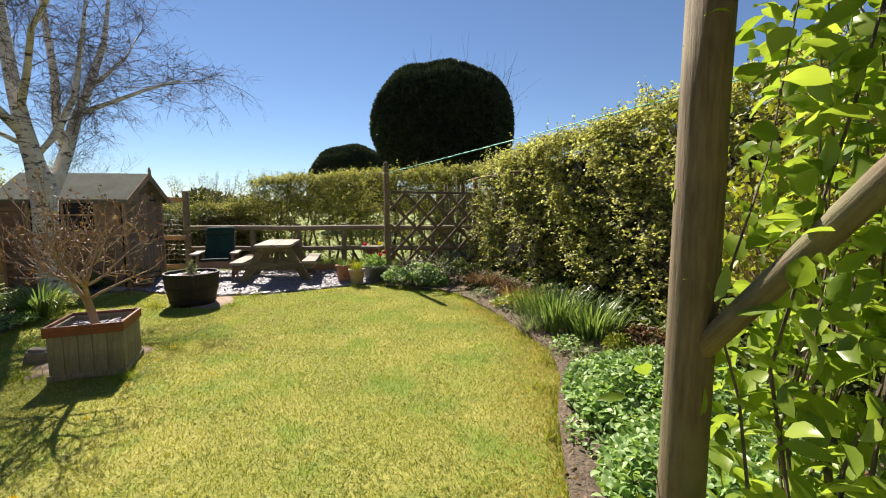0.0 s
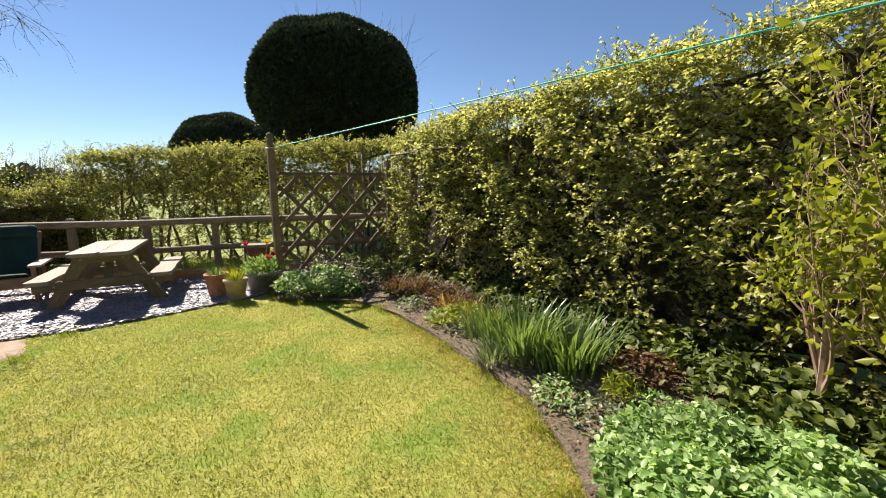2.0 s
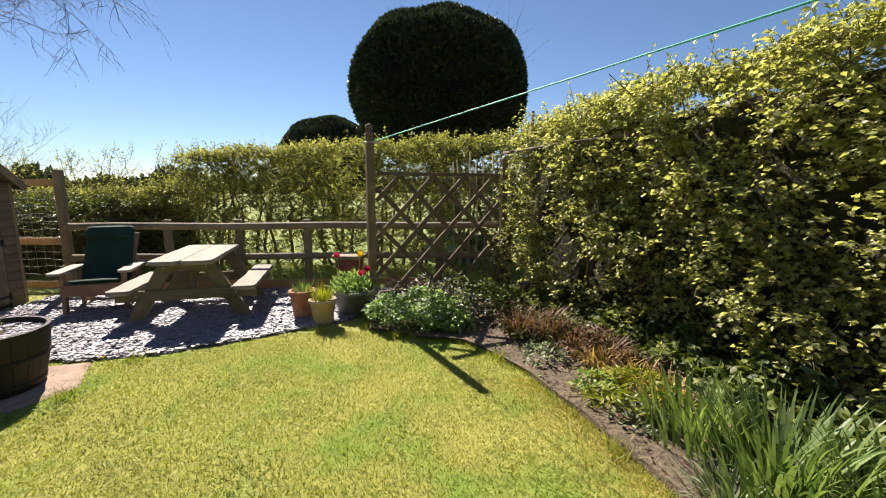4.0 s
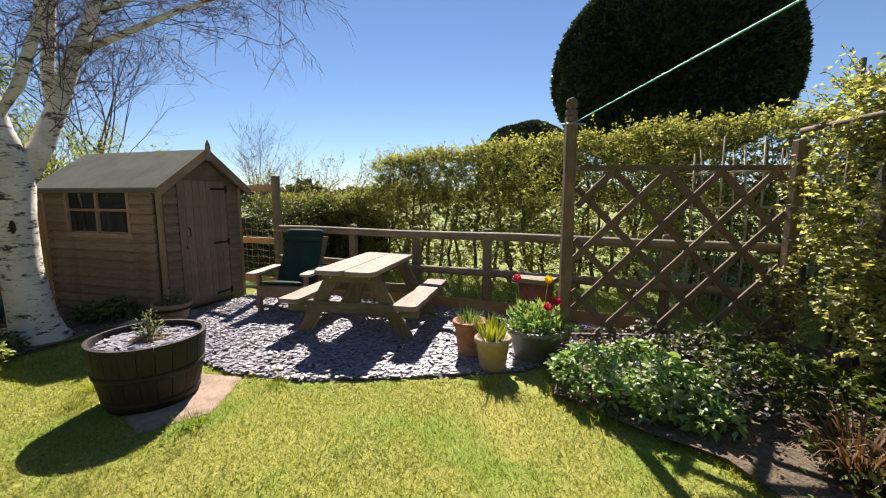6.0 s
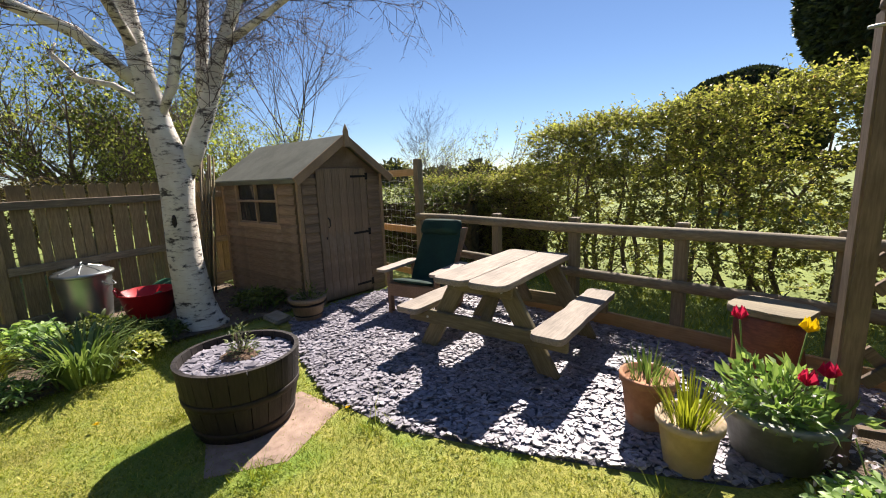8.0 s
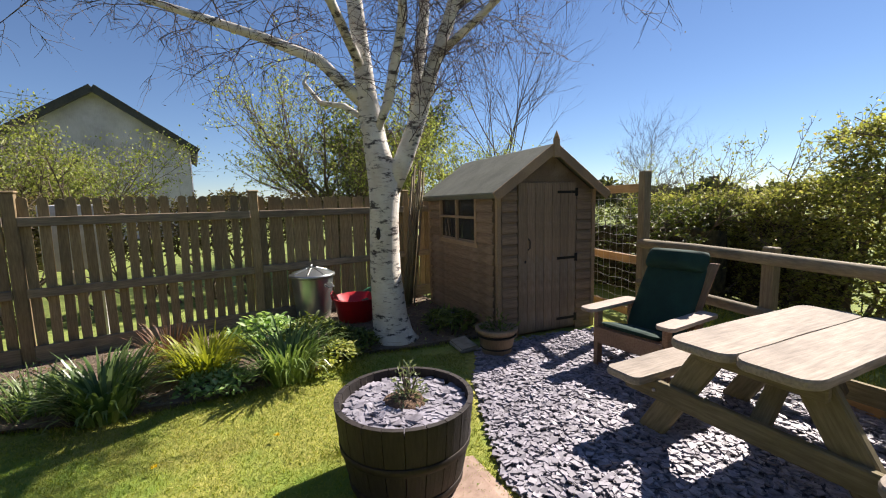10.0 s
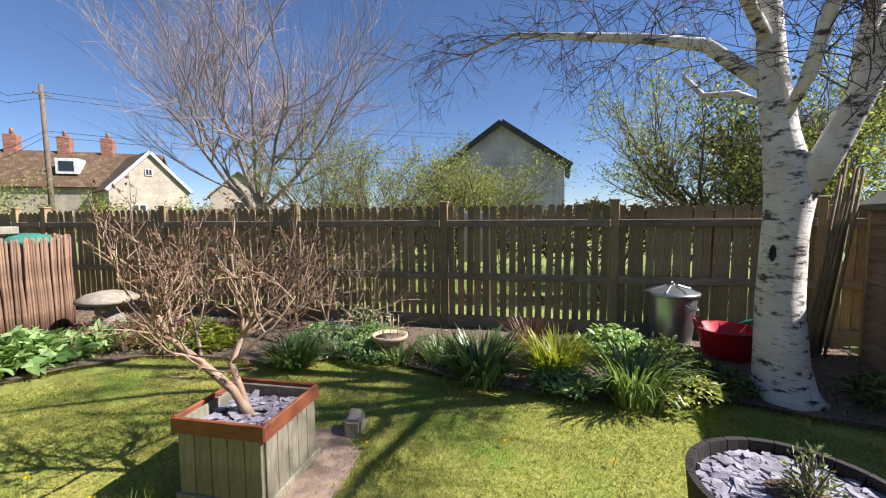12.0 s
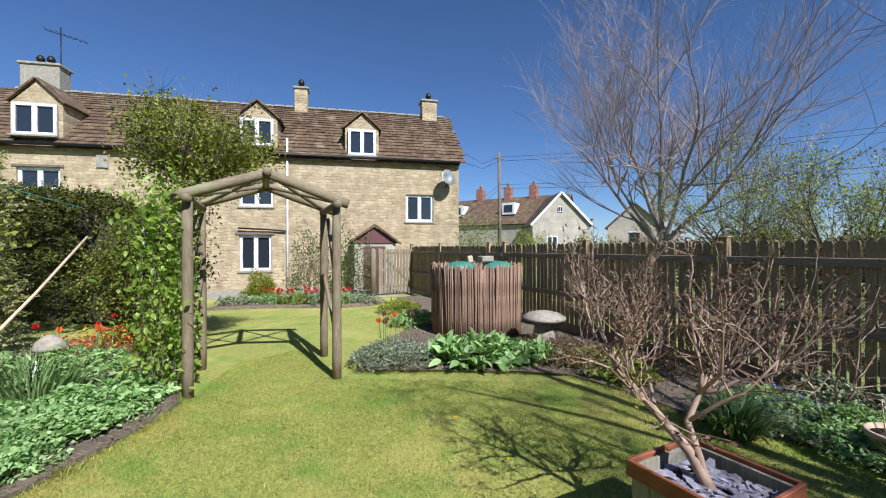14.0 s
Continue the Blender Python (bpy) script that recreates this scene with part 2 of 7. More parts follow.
# lawn: yellow-green turf with mossy and dry patches
LAWN, lnt, lp, _ = nodes_of("lawn_turf")
big = noise_tex(lnt, 0.7, 7)
turf = ramp(lnt, noise_tex(lnt, 24, 10, None, 0.8), [(0.32, (0.09, 0.12, 0.02)), (0.52, (0.32, 0.33, 0.06)), (0.72, (0.54, 0.47, 0.16))])
dry = mixed(lnt, turf, (0.47, 0.42, 0.11), ramp(lnt, big, [(0.48, (0, 0, 0)), (0.66, (0.75, 0.75, 0.75))]))
lush = mixed(lnt, dry, (0.16, 0.28, 0.03), ramp(lnt, noise_tex(lnt, 1.5, 7), [(0.5, (0, 0, 0)), (0.64, (0.75, 0.75, 0.75))]))
lnt.links.new(lush, lp.inputs["Base Color"])
lp.inputs["Roughness"].default_value = 0.95
bumped(lnt, lp, noise_tex(lnt, 120, 6), 0.8, 0.02)

FIELD = surface("meadow_grass", (0.12, 0.18, 0.03), (0.3, 0.36, 0.08), 6, 0.3, 0.95, 0.8, 0.03)

# silver birch bark: white with dark scars and a rough grey foot
BIRCH, bnt, bp, _ = nodes_of("birch_bark")
scar = ramp(bnt, noise_tex(bnt, 5, 5, (1.2, 1.2, 3.4), 0.7), [(0.53, (0, 0, 0)), (0.62, (1, 1, 1))])
lent = ramp(bnt, noise_tex(bnt, 22, 3, (0.5, 0.5, 5)), [(0.6, (0, 0, 0)), (0.7, (0.6, 0.6, 0.6))])
bark = ramp(bnt, noise_tex(bnt, 4, 6), [(0.3, (0.55, 0.5, 0.42)), (0.7, (0.8, 0.77, 0.7))])
bark = mixed(bnt, bark, (0.38, 0.25, 0.16), lent)
bark = mixed(bnt, bark, (0.06, 0.05, 0.045), scar)
bnt.links.new(bark, bp.inputs["Base Color"])
bp.inputs["Roughness"].default_value = 0.7
bumped(bnt, bp, noise_tex(bnt, 14, 6, (1, 1, 3)), 0.6, 0.012)


def masonry(name, c1, c2, mortar, w, h):
    m, nt, p, mk = nodes_of(name)
    tc = mk("ShaderNodeTexCoord")
    warp = mixed(nt, tc.outputs["Object"], noise_tex_color(nt, 2.4), 0.16)
    mp = mk("ShaderNodeMapping")
    mp.inputs["Rotation"].default_value = (radians(90), 0, 0)
    nt.links.new(warp, mp.inputs[0])
    br = mk("ShaderNodeTexBrick")
    for k, v in (("Scale", 1.0), ("Mortar Size", 0.012), ("Mortar Smooth", 0.3), ("Brick Width", w), ("Row Height", h), ("Bias", -0.1)):
        br.inputs[k].default_value = v
    br.inputs["Color1"].default_value, br.inputs["Color2"].default_value, br.inputs["Mortar"].default_value = (*c1, 1), (*c2, 1), (*mortar, 1)
    br.squash, br.squash_frequency, br.offset = 0.7, 3, 0.43
    nt.links.new(mp.outputs[0], br.inputs[0])
    col = mixed(nt, br.outputs[0], (0.6, 0.55, 0.5), ramp(nt, noise_tex(nt, 2.5, 8), [(0.4, (0, 0, 0)), (0.7, (0.9, 0.9, 0.9))]), "MULTIPLY")
    nt.links.new(col, p.inputs["Base Color"])
    p.inputs["Roughness"].default_value = 0.95
    inv = ramp(nt, br.outputs[1], [(0.0, (1, 1, 1)), (1.0, (0, 0, 0))])
    hgt = mixed(nt, inv, noise_tex(nt, 9, 6), 0.45)
    bumped(nt, p, hgt, 0.9, 0.04)
    return m


def noise_tex_color(nt, scale):
    n = nt.nodes.new("ShaderNodeTexNoise")
    n.inputs["Scale"].default_value = scale
    tc = nt.nodes.new("ShaderNodeTexCoord")
    nt.links.new(tc.outputs["Object"], n.inputs["Vector"])
    return n.outputs["Color"]


COTSWOLD = masonry("honey_limestone", (0.5, 0.4, 0.24), (0.35, 0.28, 0.165), (0.41, 0.33, 0.205), 0.3, 0.095)
TILESTONE = surface("stone_roof_slates", (0.055, 0.033, 0.017), (0.18, 0.11, 0.06), 9, 1.5, 0.95, 0.8, 0.02, island=0.3, stain=(0.21, 0.16, 0.095))
PALEWALL = surface("pale_cladding", (0.44, 0.405, 0.49), (0.56, 0.515, 0.61), 9, 1, 0.9, 0.2, 0.01, stretch=(6, 6, 0.3))
DARKROOF = surface("dark_roof_sheet", (0.03, 0.03, 0.03), (0.07, 0.065, 0.06), 12, 1, 0.8, 0.2, 0.01)
REDBRICK = masonry("red_chimney_brick", (0.36, 0.12, 0.07), (0.28, 0.1, 0.06), (0.35, 0.28, 0.22), 0.22, 0.075)
RENDERW = surface("grey_stone_wall", (0.38, 0.33, 0.26), (0.54, 0.48, 0.38), 6, 1, 0.95, 0.4, 0.02)

# ---- mesh helpers ----
rng = np.random.default_rng(7)


def place(ob, m):
    ob.matrix_basis = m
    return ob


def part(name, mesh, material, parent=None, label="", m=None, kind=""):
    """Links a mesh as ONE object under a thing or under a part."""
    if isinstance(mesh, bmesh.types.BMesh):
        bm, mesh = mesh, bpy.data.meshes.new(name)
        bm.to_mesh(mesh)
        bm.free()
    if material is not None and not mesh.materials:
        mesh.materials.append(material)
    ob = new(name, mesh)
    ob.parent = parent
    if m is not None:
        ob.matrix_basis = m
    if not kind and name in ("branchwork", "stemwork", "foliage", "budding", "twig_mass"):
        kind = "stuff"
    return tagged(ob, label, kind=kind)


def thing(name, label, category, m=None, group="", kind=""):
    return tagged(place(new(name), m or Matrix()), label, category, group, kind)


def to_mesh(name, v, faces, smooth=False):
    me = bpy.data.meshes.new(name)
    me.from_pydata([tuple(p) for p in v], [], faces)
    if smooth:
        me.polygons.foreach_set("use_smooth", [True] * len(me.polygons))
    me.update()
    return me


def fast_mesh(name, v, n_per, smooth=False):
    """v: (pieces, n, 3); n_per: faces of one piece as index tuples of equal length."""
    v = np.asarray(v, dtype=np.float32)
    k, n = v.shape[:2]
    f = np.array(n_per, dtype=np.int32)
    idx = (f[None] + (np.arange(k, dtype=np.int32) * n)[:, None, None]).reshape(-1)
    me = bpy.data.meshes.new(name)
    me.vertices.add(k * n)
    me.vertices.foreach_set("co", v.reshape(-1))
    me.loops.add(len(idx))
    me.loops.foreach_set("vertex_index", idx)
    nf = k * len(f)
    me.polygons.add(nf)
    me.polygons.foreach_set("loop_start", np.arange(nf, dtype=np.int32) * f.shape[1])
    me.polygons.foreach_set("use_smooth", np.full(nf, bool(smooth)))
    me.update(calc_edges=True)
    return me


def bar(sx, sy, sz, bevel=0.004, seg=1):
    """A bevelled box about its centre."""
    bm = bmesh.new()
    bmesh.ops.create_cube(bm, size=1)
    bmesh.ops.scale(bm, vec=(sx, sy, sz), verts=bm.verts)
    if bevel:
        bmesh.ops.bevel(bm, geom=bm.edges[:], offset=min(bevel, 0.45 * min(sx, sy, sz)), segments=seg, affect="EDGES")
    return bm


def shape(name, bm):
    me = bpy.data.meshes.new(name)
    bm.to_mesh(me)
    bm.free()
    return me


def between(a, b, roll=0.0):
    """Pose whose x axis runs from a to b, about their middle; z stays as upright as it can."""
    a, b = Vector(a), Vector(b)
    x = (b - a).normalized()
    up = Vector((0, 0, 1)) if abs(x.z) < 0.95 else Vector((0, 1, 0))
    y = up.cross(x).normalized()
    z = x.cross(y)
    r = Matrix((x, y, z)).transposed().to_4x4()
    return Matrix.Translation((a + b) / 2) @ r @ pose(0, 0, 0, roll, 0, 0)


def beam(name, a, b, w, h, material, parent, label="", bevel=0.005):
    L = (Vector(b) - Vector(a)).length
    return part(name, bar(L, w, h, bevel), material, parent, label, between(a, b))


def tube_data(pts, radii, sides=8, rough=0.0):
    """Rings along a line of points; capped."""
    pts = [Vector(p) for p in pts]
    v, f = [], []
    ref = Vector((0.3, 0.1, 1)).normalized()
    for i, p in enumerate(pts):
        d = (pts[min(i + 1, len(pts) - 1)] - pts[max(i - 1, 0)]).normalized()
        s = d.cross(ref if abs(d.dot(ref)) < 0.95 else Vector((1, 0, 0))).normalized()
        t = d.cross(s)
        for k in range(sides):
            a = 2 * math.pi * k / sides
            r = radii[i] * (1 + rough * (random.random() - 0.5))
            v.append(p + (s * math.cos(a) + t * math.sin(a)) * r)
    for i in range(len(pts) - 1):
        for k in range(sides):
            f.append((i * sides + k, i * sides + (k + 1) % sides, (i + 1) * sides + (k + 1) % sides, (i + 1) * sides + k))
    f.append(tuple(range(sides))[::-1])
    f.append(tuple((len(pts) - 1) * sides + k for k in range(sides)))
    return v, f


def tube(name, pts, radii, material, parent=None, label="", sides=8, rough=0.0, smooth=True):
    if isinstance(radii, (int, float)):
        radii = [radii] * len(pts)
    v, f = tube_data(pts, radii, sides, rough)
    return part(name, to_mesh(name, v, f, smooth), material, parent, label)


def merge(datas):
    V, F = [], []
    for v, f in datas:
        o = len(V)
        V += v
        F += [tuple(i + o for i in q) for q in f]
    return V, F


def lathe(name, profile, sides=32, wobble=0.0, ring=False):
    """Turns (radius, height) pairs about z; ring: an open band, closed on itself."""
    v, f = [], []
    for r, z in profile:
        for k in range(sides):
            a = 2 * math.pi * k / sides
            q = r * (1 + wobble * math.sin(3 * a + z * 9))
            v.append((q * math.cos(a), q * math.sin(a), z))
    n = len(profile)
    for i in range(n - 1):
        for k in range(sides):
            f.append((i * sides + k, i * sides + (k + 1) % sides, (i + 1) * sides + (k + 1) % sides, (i + 1) * sides + k))
    if ring:
        for k in range(sides):
            f.append(((n - 1) * sides + k, (n - 1) * sides + (k + 1) % sides, (k + 1) % sides, k))
    else:
        f.append(tuple(range(sides))[::-1])
        f.append(tuple((n - 1) * sides + k for k in range(sides)))
    return to_mesh(name, v, f, True)


def frames_for(d):
    """Two axes at right angles to each row of d."""
    ref = np.where(np.abs(d[:, 2:3]) < 0.9, np.array([[0, 0, 1.0]]), np.array([[1.0, 0, 0]]))
    s = np.cross(d, ref)
    s /= np.linalg.norm(s, axis=1, keepdims=True) + 1e-9
    return s, np.cross(s, d)


def leaf_mesh(name, p, d, length, width, fold=0.3, flat=None):
    """Folded leaves: p their stalks, d their ways; flat: how far blades stray from facing up."""
    p, d = np.asarray(p, float), np.asarray(d, float)
    d = d / (np.linalg.norm(d, axis=1, keepdims=True) + 1e-9)
    n = len(p)
    s, t = frames_for(d)
    a = (rng.uniform(0, 2 * math.pi, n) if flat is None else rng.normal(0, flat, n))[:, None]
    s, t = s * np.cos(a) + t * np.sin(a), t * np.cos(a) - s * np.sin(a)
    L = (length * rng.uniform(0.6, 1.25, n))[:, None]
    W = (width * rng.uniform(0.6, 1.25, n))[:, None]
    v = np.stack([p, p + d * L * 0.5 + s * W * 0.5 + t * W * fold, p + d * L - t * L * 0.12, p + d * L * 0.5 - s * W * 0.5 + t * W * fold], axis=1)
    return fast_mesh(name, v, [(0, 1, 2), (0, 2, 3)], smooth=True)


def oval_leaves(name, p, d, length, width, flat=0.6):
    """Rounded leaves with a sunken midrib and a bent tip, blades facing mostly up."""
    p, d = np.asarray(p, float), np.asarray(d, float)
    d = d / (np.linalg.norm(d, axis=1, keepdims=True) + 1e-9)
    n = len(p)
    s, t = frames_for(d)
    a = rng.normal(0, flat, n)[:, None]
    s, t = s * np.cos(a) + t * np.sin(a), t * np.cos(a) - s * np.sin(a)
    L = (length * rng.uniform(0.55, 1.25, n))[:, None]
    W = (width * rng.uniform(0.7, 1.2, n))[:, None]
    v = [p]
    for u, w, dip in ((0.22, 0.38, 0.0), (0.52, 0.5, -0.02), (0.8, 0.3, -0.09)):
        c = p + d * L * u + t * L * dip
        v += [c, c + s * W * w + t * W * 0.14, c - s * W * w + t * W * 0.14]
    v.append(p + d * L - t * L * 0.2)
    tris = [(0, 1, 2), (0, 3, 1), (1, 4, 5), (1, 5, 2), (1, 3, 6), (1, 6, 4), (4, 7, 8), (4, 8, 5), (4, 6, 9), (4, 9, 7), (7, 10, 8), (7, 9, 10)]
    return fast_mesh(name, np.stack(v, 1), tris, smooth=True)


def rand_dir(n, up=0.0):
    d = rng.normal(size=(n, 3))
    d[:, 2] += up
    return d / np.linalg.norm(d, axis=1, keepdims=True)


def mound_points(n, c, r, flat=0.35):
    """Points through the outer shell of a bumpy half-ball."""
    d = rand_dir(n)
    d[:, 2] = np.abs(d[:, 2])
    q = d * (1 - flat * rng.random((n, 1)) ** 1.5)
    bump = 1 + 0.16 * np.sin(d[:, :1] * 7 + c[0] * 5) + 0.14 * np.sin(d[:, 1:2] * 8 + c[1] * 3) + 0.1 * np.sin(d[:, 2:3] * 9)
    return np.array(c) + q * bump * np.array(r), d


def straps(name, c, n, length, width, droop=0.9, spread=0.12, lean=0.45, seg=5):
    """A clump of long arching leaves."""
    a = rng.uniform(0, 2 * math.pi, n)
    L = length * rng.uniform(0.55, 1.15, n)
    tilt = rng.uniform(0.05, lean, n)
    out = np.stack([np.cos(a), np.sin(a), np.zeros(n)], 1)
    side = np.stack([-np.sin(a), np.cos(a), np.zeros(n)], 1)
    root = np.array(c) + out * (spread * rng.random(n) ** 0.6)[:, None]
    rows = []
    pos = root.copy()
    ang = tilt.copy()
    bend = droop * rng.uniform(0.4, 1.4, n)
    for i in range(seg + 1):
        u = i / seg
        w = width * (1 - u ** 2.2) * (0.6 + 0.4 * min(1, u * 4))
        rows += [pos - side * w / 2, pos + side * w / 2]
        step = (L / seg)[:, None]
        pos = pos + (out * np.sin(ang)[:, None] + np.array([0, 0, 1]) * np.cos(ang)[:, None]) * step
        ang = ang + bend / seg * (0.4 + 1.6 * u)
    v = np.stack(rows, 1)
    return fast_mesh(name, v, [(2 * i, 2 * i + 1, 2 * i + 3, 2 * i + 2) for i in range(seg)])


def inside(poly, p):
    x, y = p[:, 0], p[:, 1]
    ok = np.zeros(len(p), bool)
    for (x0, y0), (x1, y1) in zip(poly, poly[1:] + poly[:1]):
        c = (y0 > y) != (y1 > y)
        ok ^= c & (x < (x1 - x0) * (y - y0) / (y1 - y0 + 1e-12) + x0)
    return ok


def scatter(poly, n):
    xs, ys = [q[0] for q in poly], [q[1] for q in poly]
    p = np.stack([rng.uniform(min(xs), max(xs), n), rng.uniform(min(ys), max(ys), n)], 1)
    return p[inside(poly, p)]


def sheet(name, poly, height, material, lump=0.0, label="", category="", kind="structure"):
    """A thick sheet of ground with a chamfered rim over an outline."""
    bm = bmesh.new()
    cx, cy = sum(q[0] for q in poly) / len(poly), sum(q[1] for q in poly) / len(poly)
    low = [bm.verts.new((x, y, -0.05)) for x, y in poly]
    mid = [bm.verts.new((x, y, height * 0.4)) for x, y in poly]
    top = []
    for x, y in poly:
        d = math.hypot(cx - x, cy - y)
        top.append(bm.verts.new((x + (cx - x) / d * 0.07, y + (cy - y) / d * 0.07, height)))
    n = len(poly)
    for A, B in ((low, mid), (mid, top)):
        for i in range(n):
            bm.faces.new((A[i], A[(i + 1) % n], B[(i + 1) % n], B[i]))
    bm.faces.new(top)
    bmesh.ops.recalc_face_normals(bm, faces=bm.faces)
    if lump:
        bmesh.ops.triangulate(bm, faces=[f for f in bm.faces if len(f.verts) > 4])
        for _ in range(4):
            long = [e for e in bm.edges if e.calc_length() > 0.3]
            if long:
                bmesh.ops.subdivide_edges(bm, edges=long, cuts=1)
                bmesh.ops.triangulate(bm, faces=bm.faces)
        for v in bm.verts:
            if v.co.z > height * 0.8:
                v.co.z += lump * (0.5 + 0.5 * noise.noise(v.co * 2.3)) + lump * 0.4 * abs(noise.noise(v.co * 9))
    ob = part(name, bm, material)
    return tagged(ob, label, category, kind=kind)


def grow(start, way, length, radius, level, out, tips, bend=0.25, lift=0.1, split=(3, 5), thin=0.62, droop=0.0, spread=0.75, sides=(8, 6, 4, 3, 3), shrink=0.62):
    """A branching limb: bent segments, then side branches on it."""
    pts, d, p = [Vector(start)], Vector(way).normalized(), Vector(start)
    seg = 5 if level < 2 else 4
    for i in range(seg):
        d = (d + Vector((random.gauss(0, 1), random.gauss(0, 1), random.gauss(0, 1))) * bend * 0.35 + Vector((0, 0, lift - droop * (i / seg) * (1 if level >= 2 else 0)))).normalized()
        p = p + d * length / seg
        pts.append(p.copy())
    tip = max(radius * 0.35, 0.0025) if level < 3 else radius * 0.5
    radii = [radius + (tip - radius) * i / seg for i in range(seg + 1)]
    out.append(tube_data(pts, radii, sides[min(level, len(sides) - 1)]))
    if level >= len(sides) - 1 or length < 0.12:
        tips.append(pts)
        return
    for _ in range(random.randint(*split)):
        i = random.uniform(1.0, seg)
        a = pts[int(i)].lerp(pts[min(int(i) + 1, seg)], i - int(i))
        side = Vector((random.gauss(0, 1), random.gauss(0, 1), random.gauss(0, 0.6))).normalized()
        dd = (d * (1 - spread * 0.5) + side * spread).normalized()
        grow(a, dd, length * shrink * random.uniform(0.7, 1.2), max(radii[int(i)] * thin, 0.003), level + 1, out, tips, bend, lift, split, thin, droop, spread, sides, shrink)
    grow(pts[-1], d, length * shrink, tip, level + 1, out, tips, bend, lift, split, thin, droop, spread, sides, shrink)


def tree_leaves(name, tips, per, size, width, jitter=0.06):
    p = np.array([list(q[random.randint(1, len(q) - 1)]) for q in tips for _ in range(per)])
    p += rng.normal(0, jitter, p.shape)
    return leaf_mesh(name, p, rand_dir(len(p), 0.1), size, width)

# ---- ground ----
bm = bmesh.new()
bmesh.ops.create_grid(bm, x_segments=60, y_segments=60, size=400)
tagged(part("ground", bm, FIELD), "green grass field running out to the horizon", "field", kind="structure")

EAST = [(-1.8, 10.3), (-1.78, 9.1), (-1.62, 8.5), (-0.95, 8.33), (-0.57, 8.28), (-0.26, 8.0), (0.02, 7.62), (0.35, 7.0), (0.68, 6.25), (1.0, 5.5), (1.03, 4.8), (0.92, 4.1), (0.88, 3.3), (0.95, 2.6), (1.3, 2.2), (2.0, 1.0), (4.6, -0.2), (5.2, 2.0), (4.6, 4.2), (3.6, 5.6), (1.4, 9.2), (0.4, 10.9)]
WEST = [(-0.5, 1.5), (-1.0, 1.46), (-2.0, 1.42), (-3.1, 1.5), (-3.55, 2.0), (-3.95, 2.75), (-4.6, 3.25), (-4.87, 3.8), (-4.92, 4.6), (-5.15, 5.2), (-5.5, 5.9), (-6.0, 6.3), (-6.1, 6.95), (-6.35, 7.75), (-8.6, 7.1), (-8.0, 6.2), (-7.25, 4.9), (-3.4, -1.7), (-2.2, -3.5), (-1.2, -2.4), (-0.35, 0.2)]
SLATEP = [(-4.55, 7.36), (-4.05, 7.34), (-3.4, 7.58), (-2.9, 7.95), (-2.45, 8.32), (-1.95, 8.75), (-1.76, 9.3), (-1.75, 10.42), (-4.0, 10.02), (-6.3, 9.6), (-6.45, 9.2), (-6.25, 8.3), (-5.95, 7.55), (-5.2, 7.38)]
FRONT = [(4.6, -3.3), (3.3, -3.75), (2.0, -3.9), (1.2, -4.0), (0.6, -4.4), (0.4, -5.2), (2.2, -5.4), (4.8, -4.7)]
FARW = [(0.1, -4.4), (-0.6, -3.2), (-0.75, -2.0), (-1.1, -2.3), (-2.0, -3.7), (-0.5, -6.2), (0.2, -5.9)]
sheet("lawn", [(-7.35, 5.1), (-3.8, -0.95), (-0.12, -7.2), (13.5, -4.0), (6.5, 3.0), (3.6, 5.6), (0.4, 10.9), (-1.75, 10.5), (-6.6, 9.6), (-8.4, 7.0)], 0.004, LAWN, 0.0, "yellow-green mossy lawn with dry patches", "lawn")
sheet("east_bed", EAST, 0.022, SOIL, 0.04, "bare brown soil border beside the hedge", "flower bed")
sheet("west_bed", WEST, 0.022, SOIL, 0.04, "brown soil border along the wooden fence", "flower bed")
sheet("front_bed", FRONT, 0.06, SOIL, 0.04, "narrow soil bed near the cottage", "flower bed")
sheet("far_bed", FARW, 0.05, SOIL, 0.04, "soil bed beside the garden gate", "flower bed")
sheet("slate_area", SLATEP, 0.02, SLATEBED, 0.0, "seating area of loose plum slate chippings", "gravel")
sheet("patio", [(-0.6, -10.3), (13.5, -6.6), (13.5, -5.4), (5.2, -5.4), (2.2, -6.0), (0.3, -6.6)], 0.02, STONE, 0.0, "paved strip in front of the cottage", "paving")

# ---- west picket fence ----
FA, FD = Vector((-7.28, 4.99, 0)), Vector((0.507, -0.862, 0)).normalized()


def picket_shape(name, w, h, t=0.02):
    """A board with a rounded top."""
    bm = bmesh.new()
    prof = [(-w / 2, 0), (w / 2, 0), (w / 2, h - w * 0.35), (w * 0.36, h - w * 0.1), (0, h), (-w * 0.36, h - w * 0.1), (-w / 2, h - w * 0.35)]
    vs = [[bm.verts.new((x, y, z)) for x, z in prof] for y in (-t / 2, t / 2)]
    bm.faces.new(vs[0])
    bm.faces.new(vs[1][::-1])
    for i in range(len(prof)):
        j = (i + 1) % len(prof)
        bm.faces.new((vs[0][j], vs[0][i], vs[1][i], vs[1][j]))
    bmesh.ops.recalc_face_normals(bm, faces=bm.faces)
    me = shape(name, bm)
    me.materials.append(FENCE)
    return me


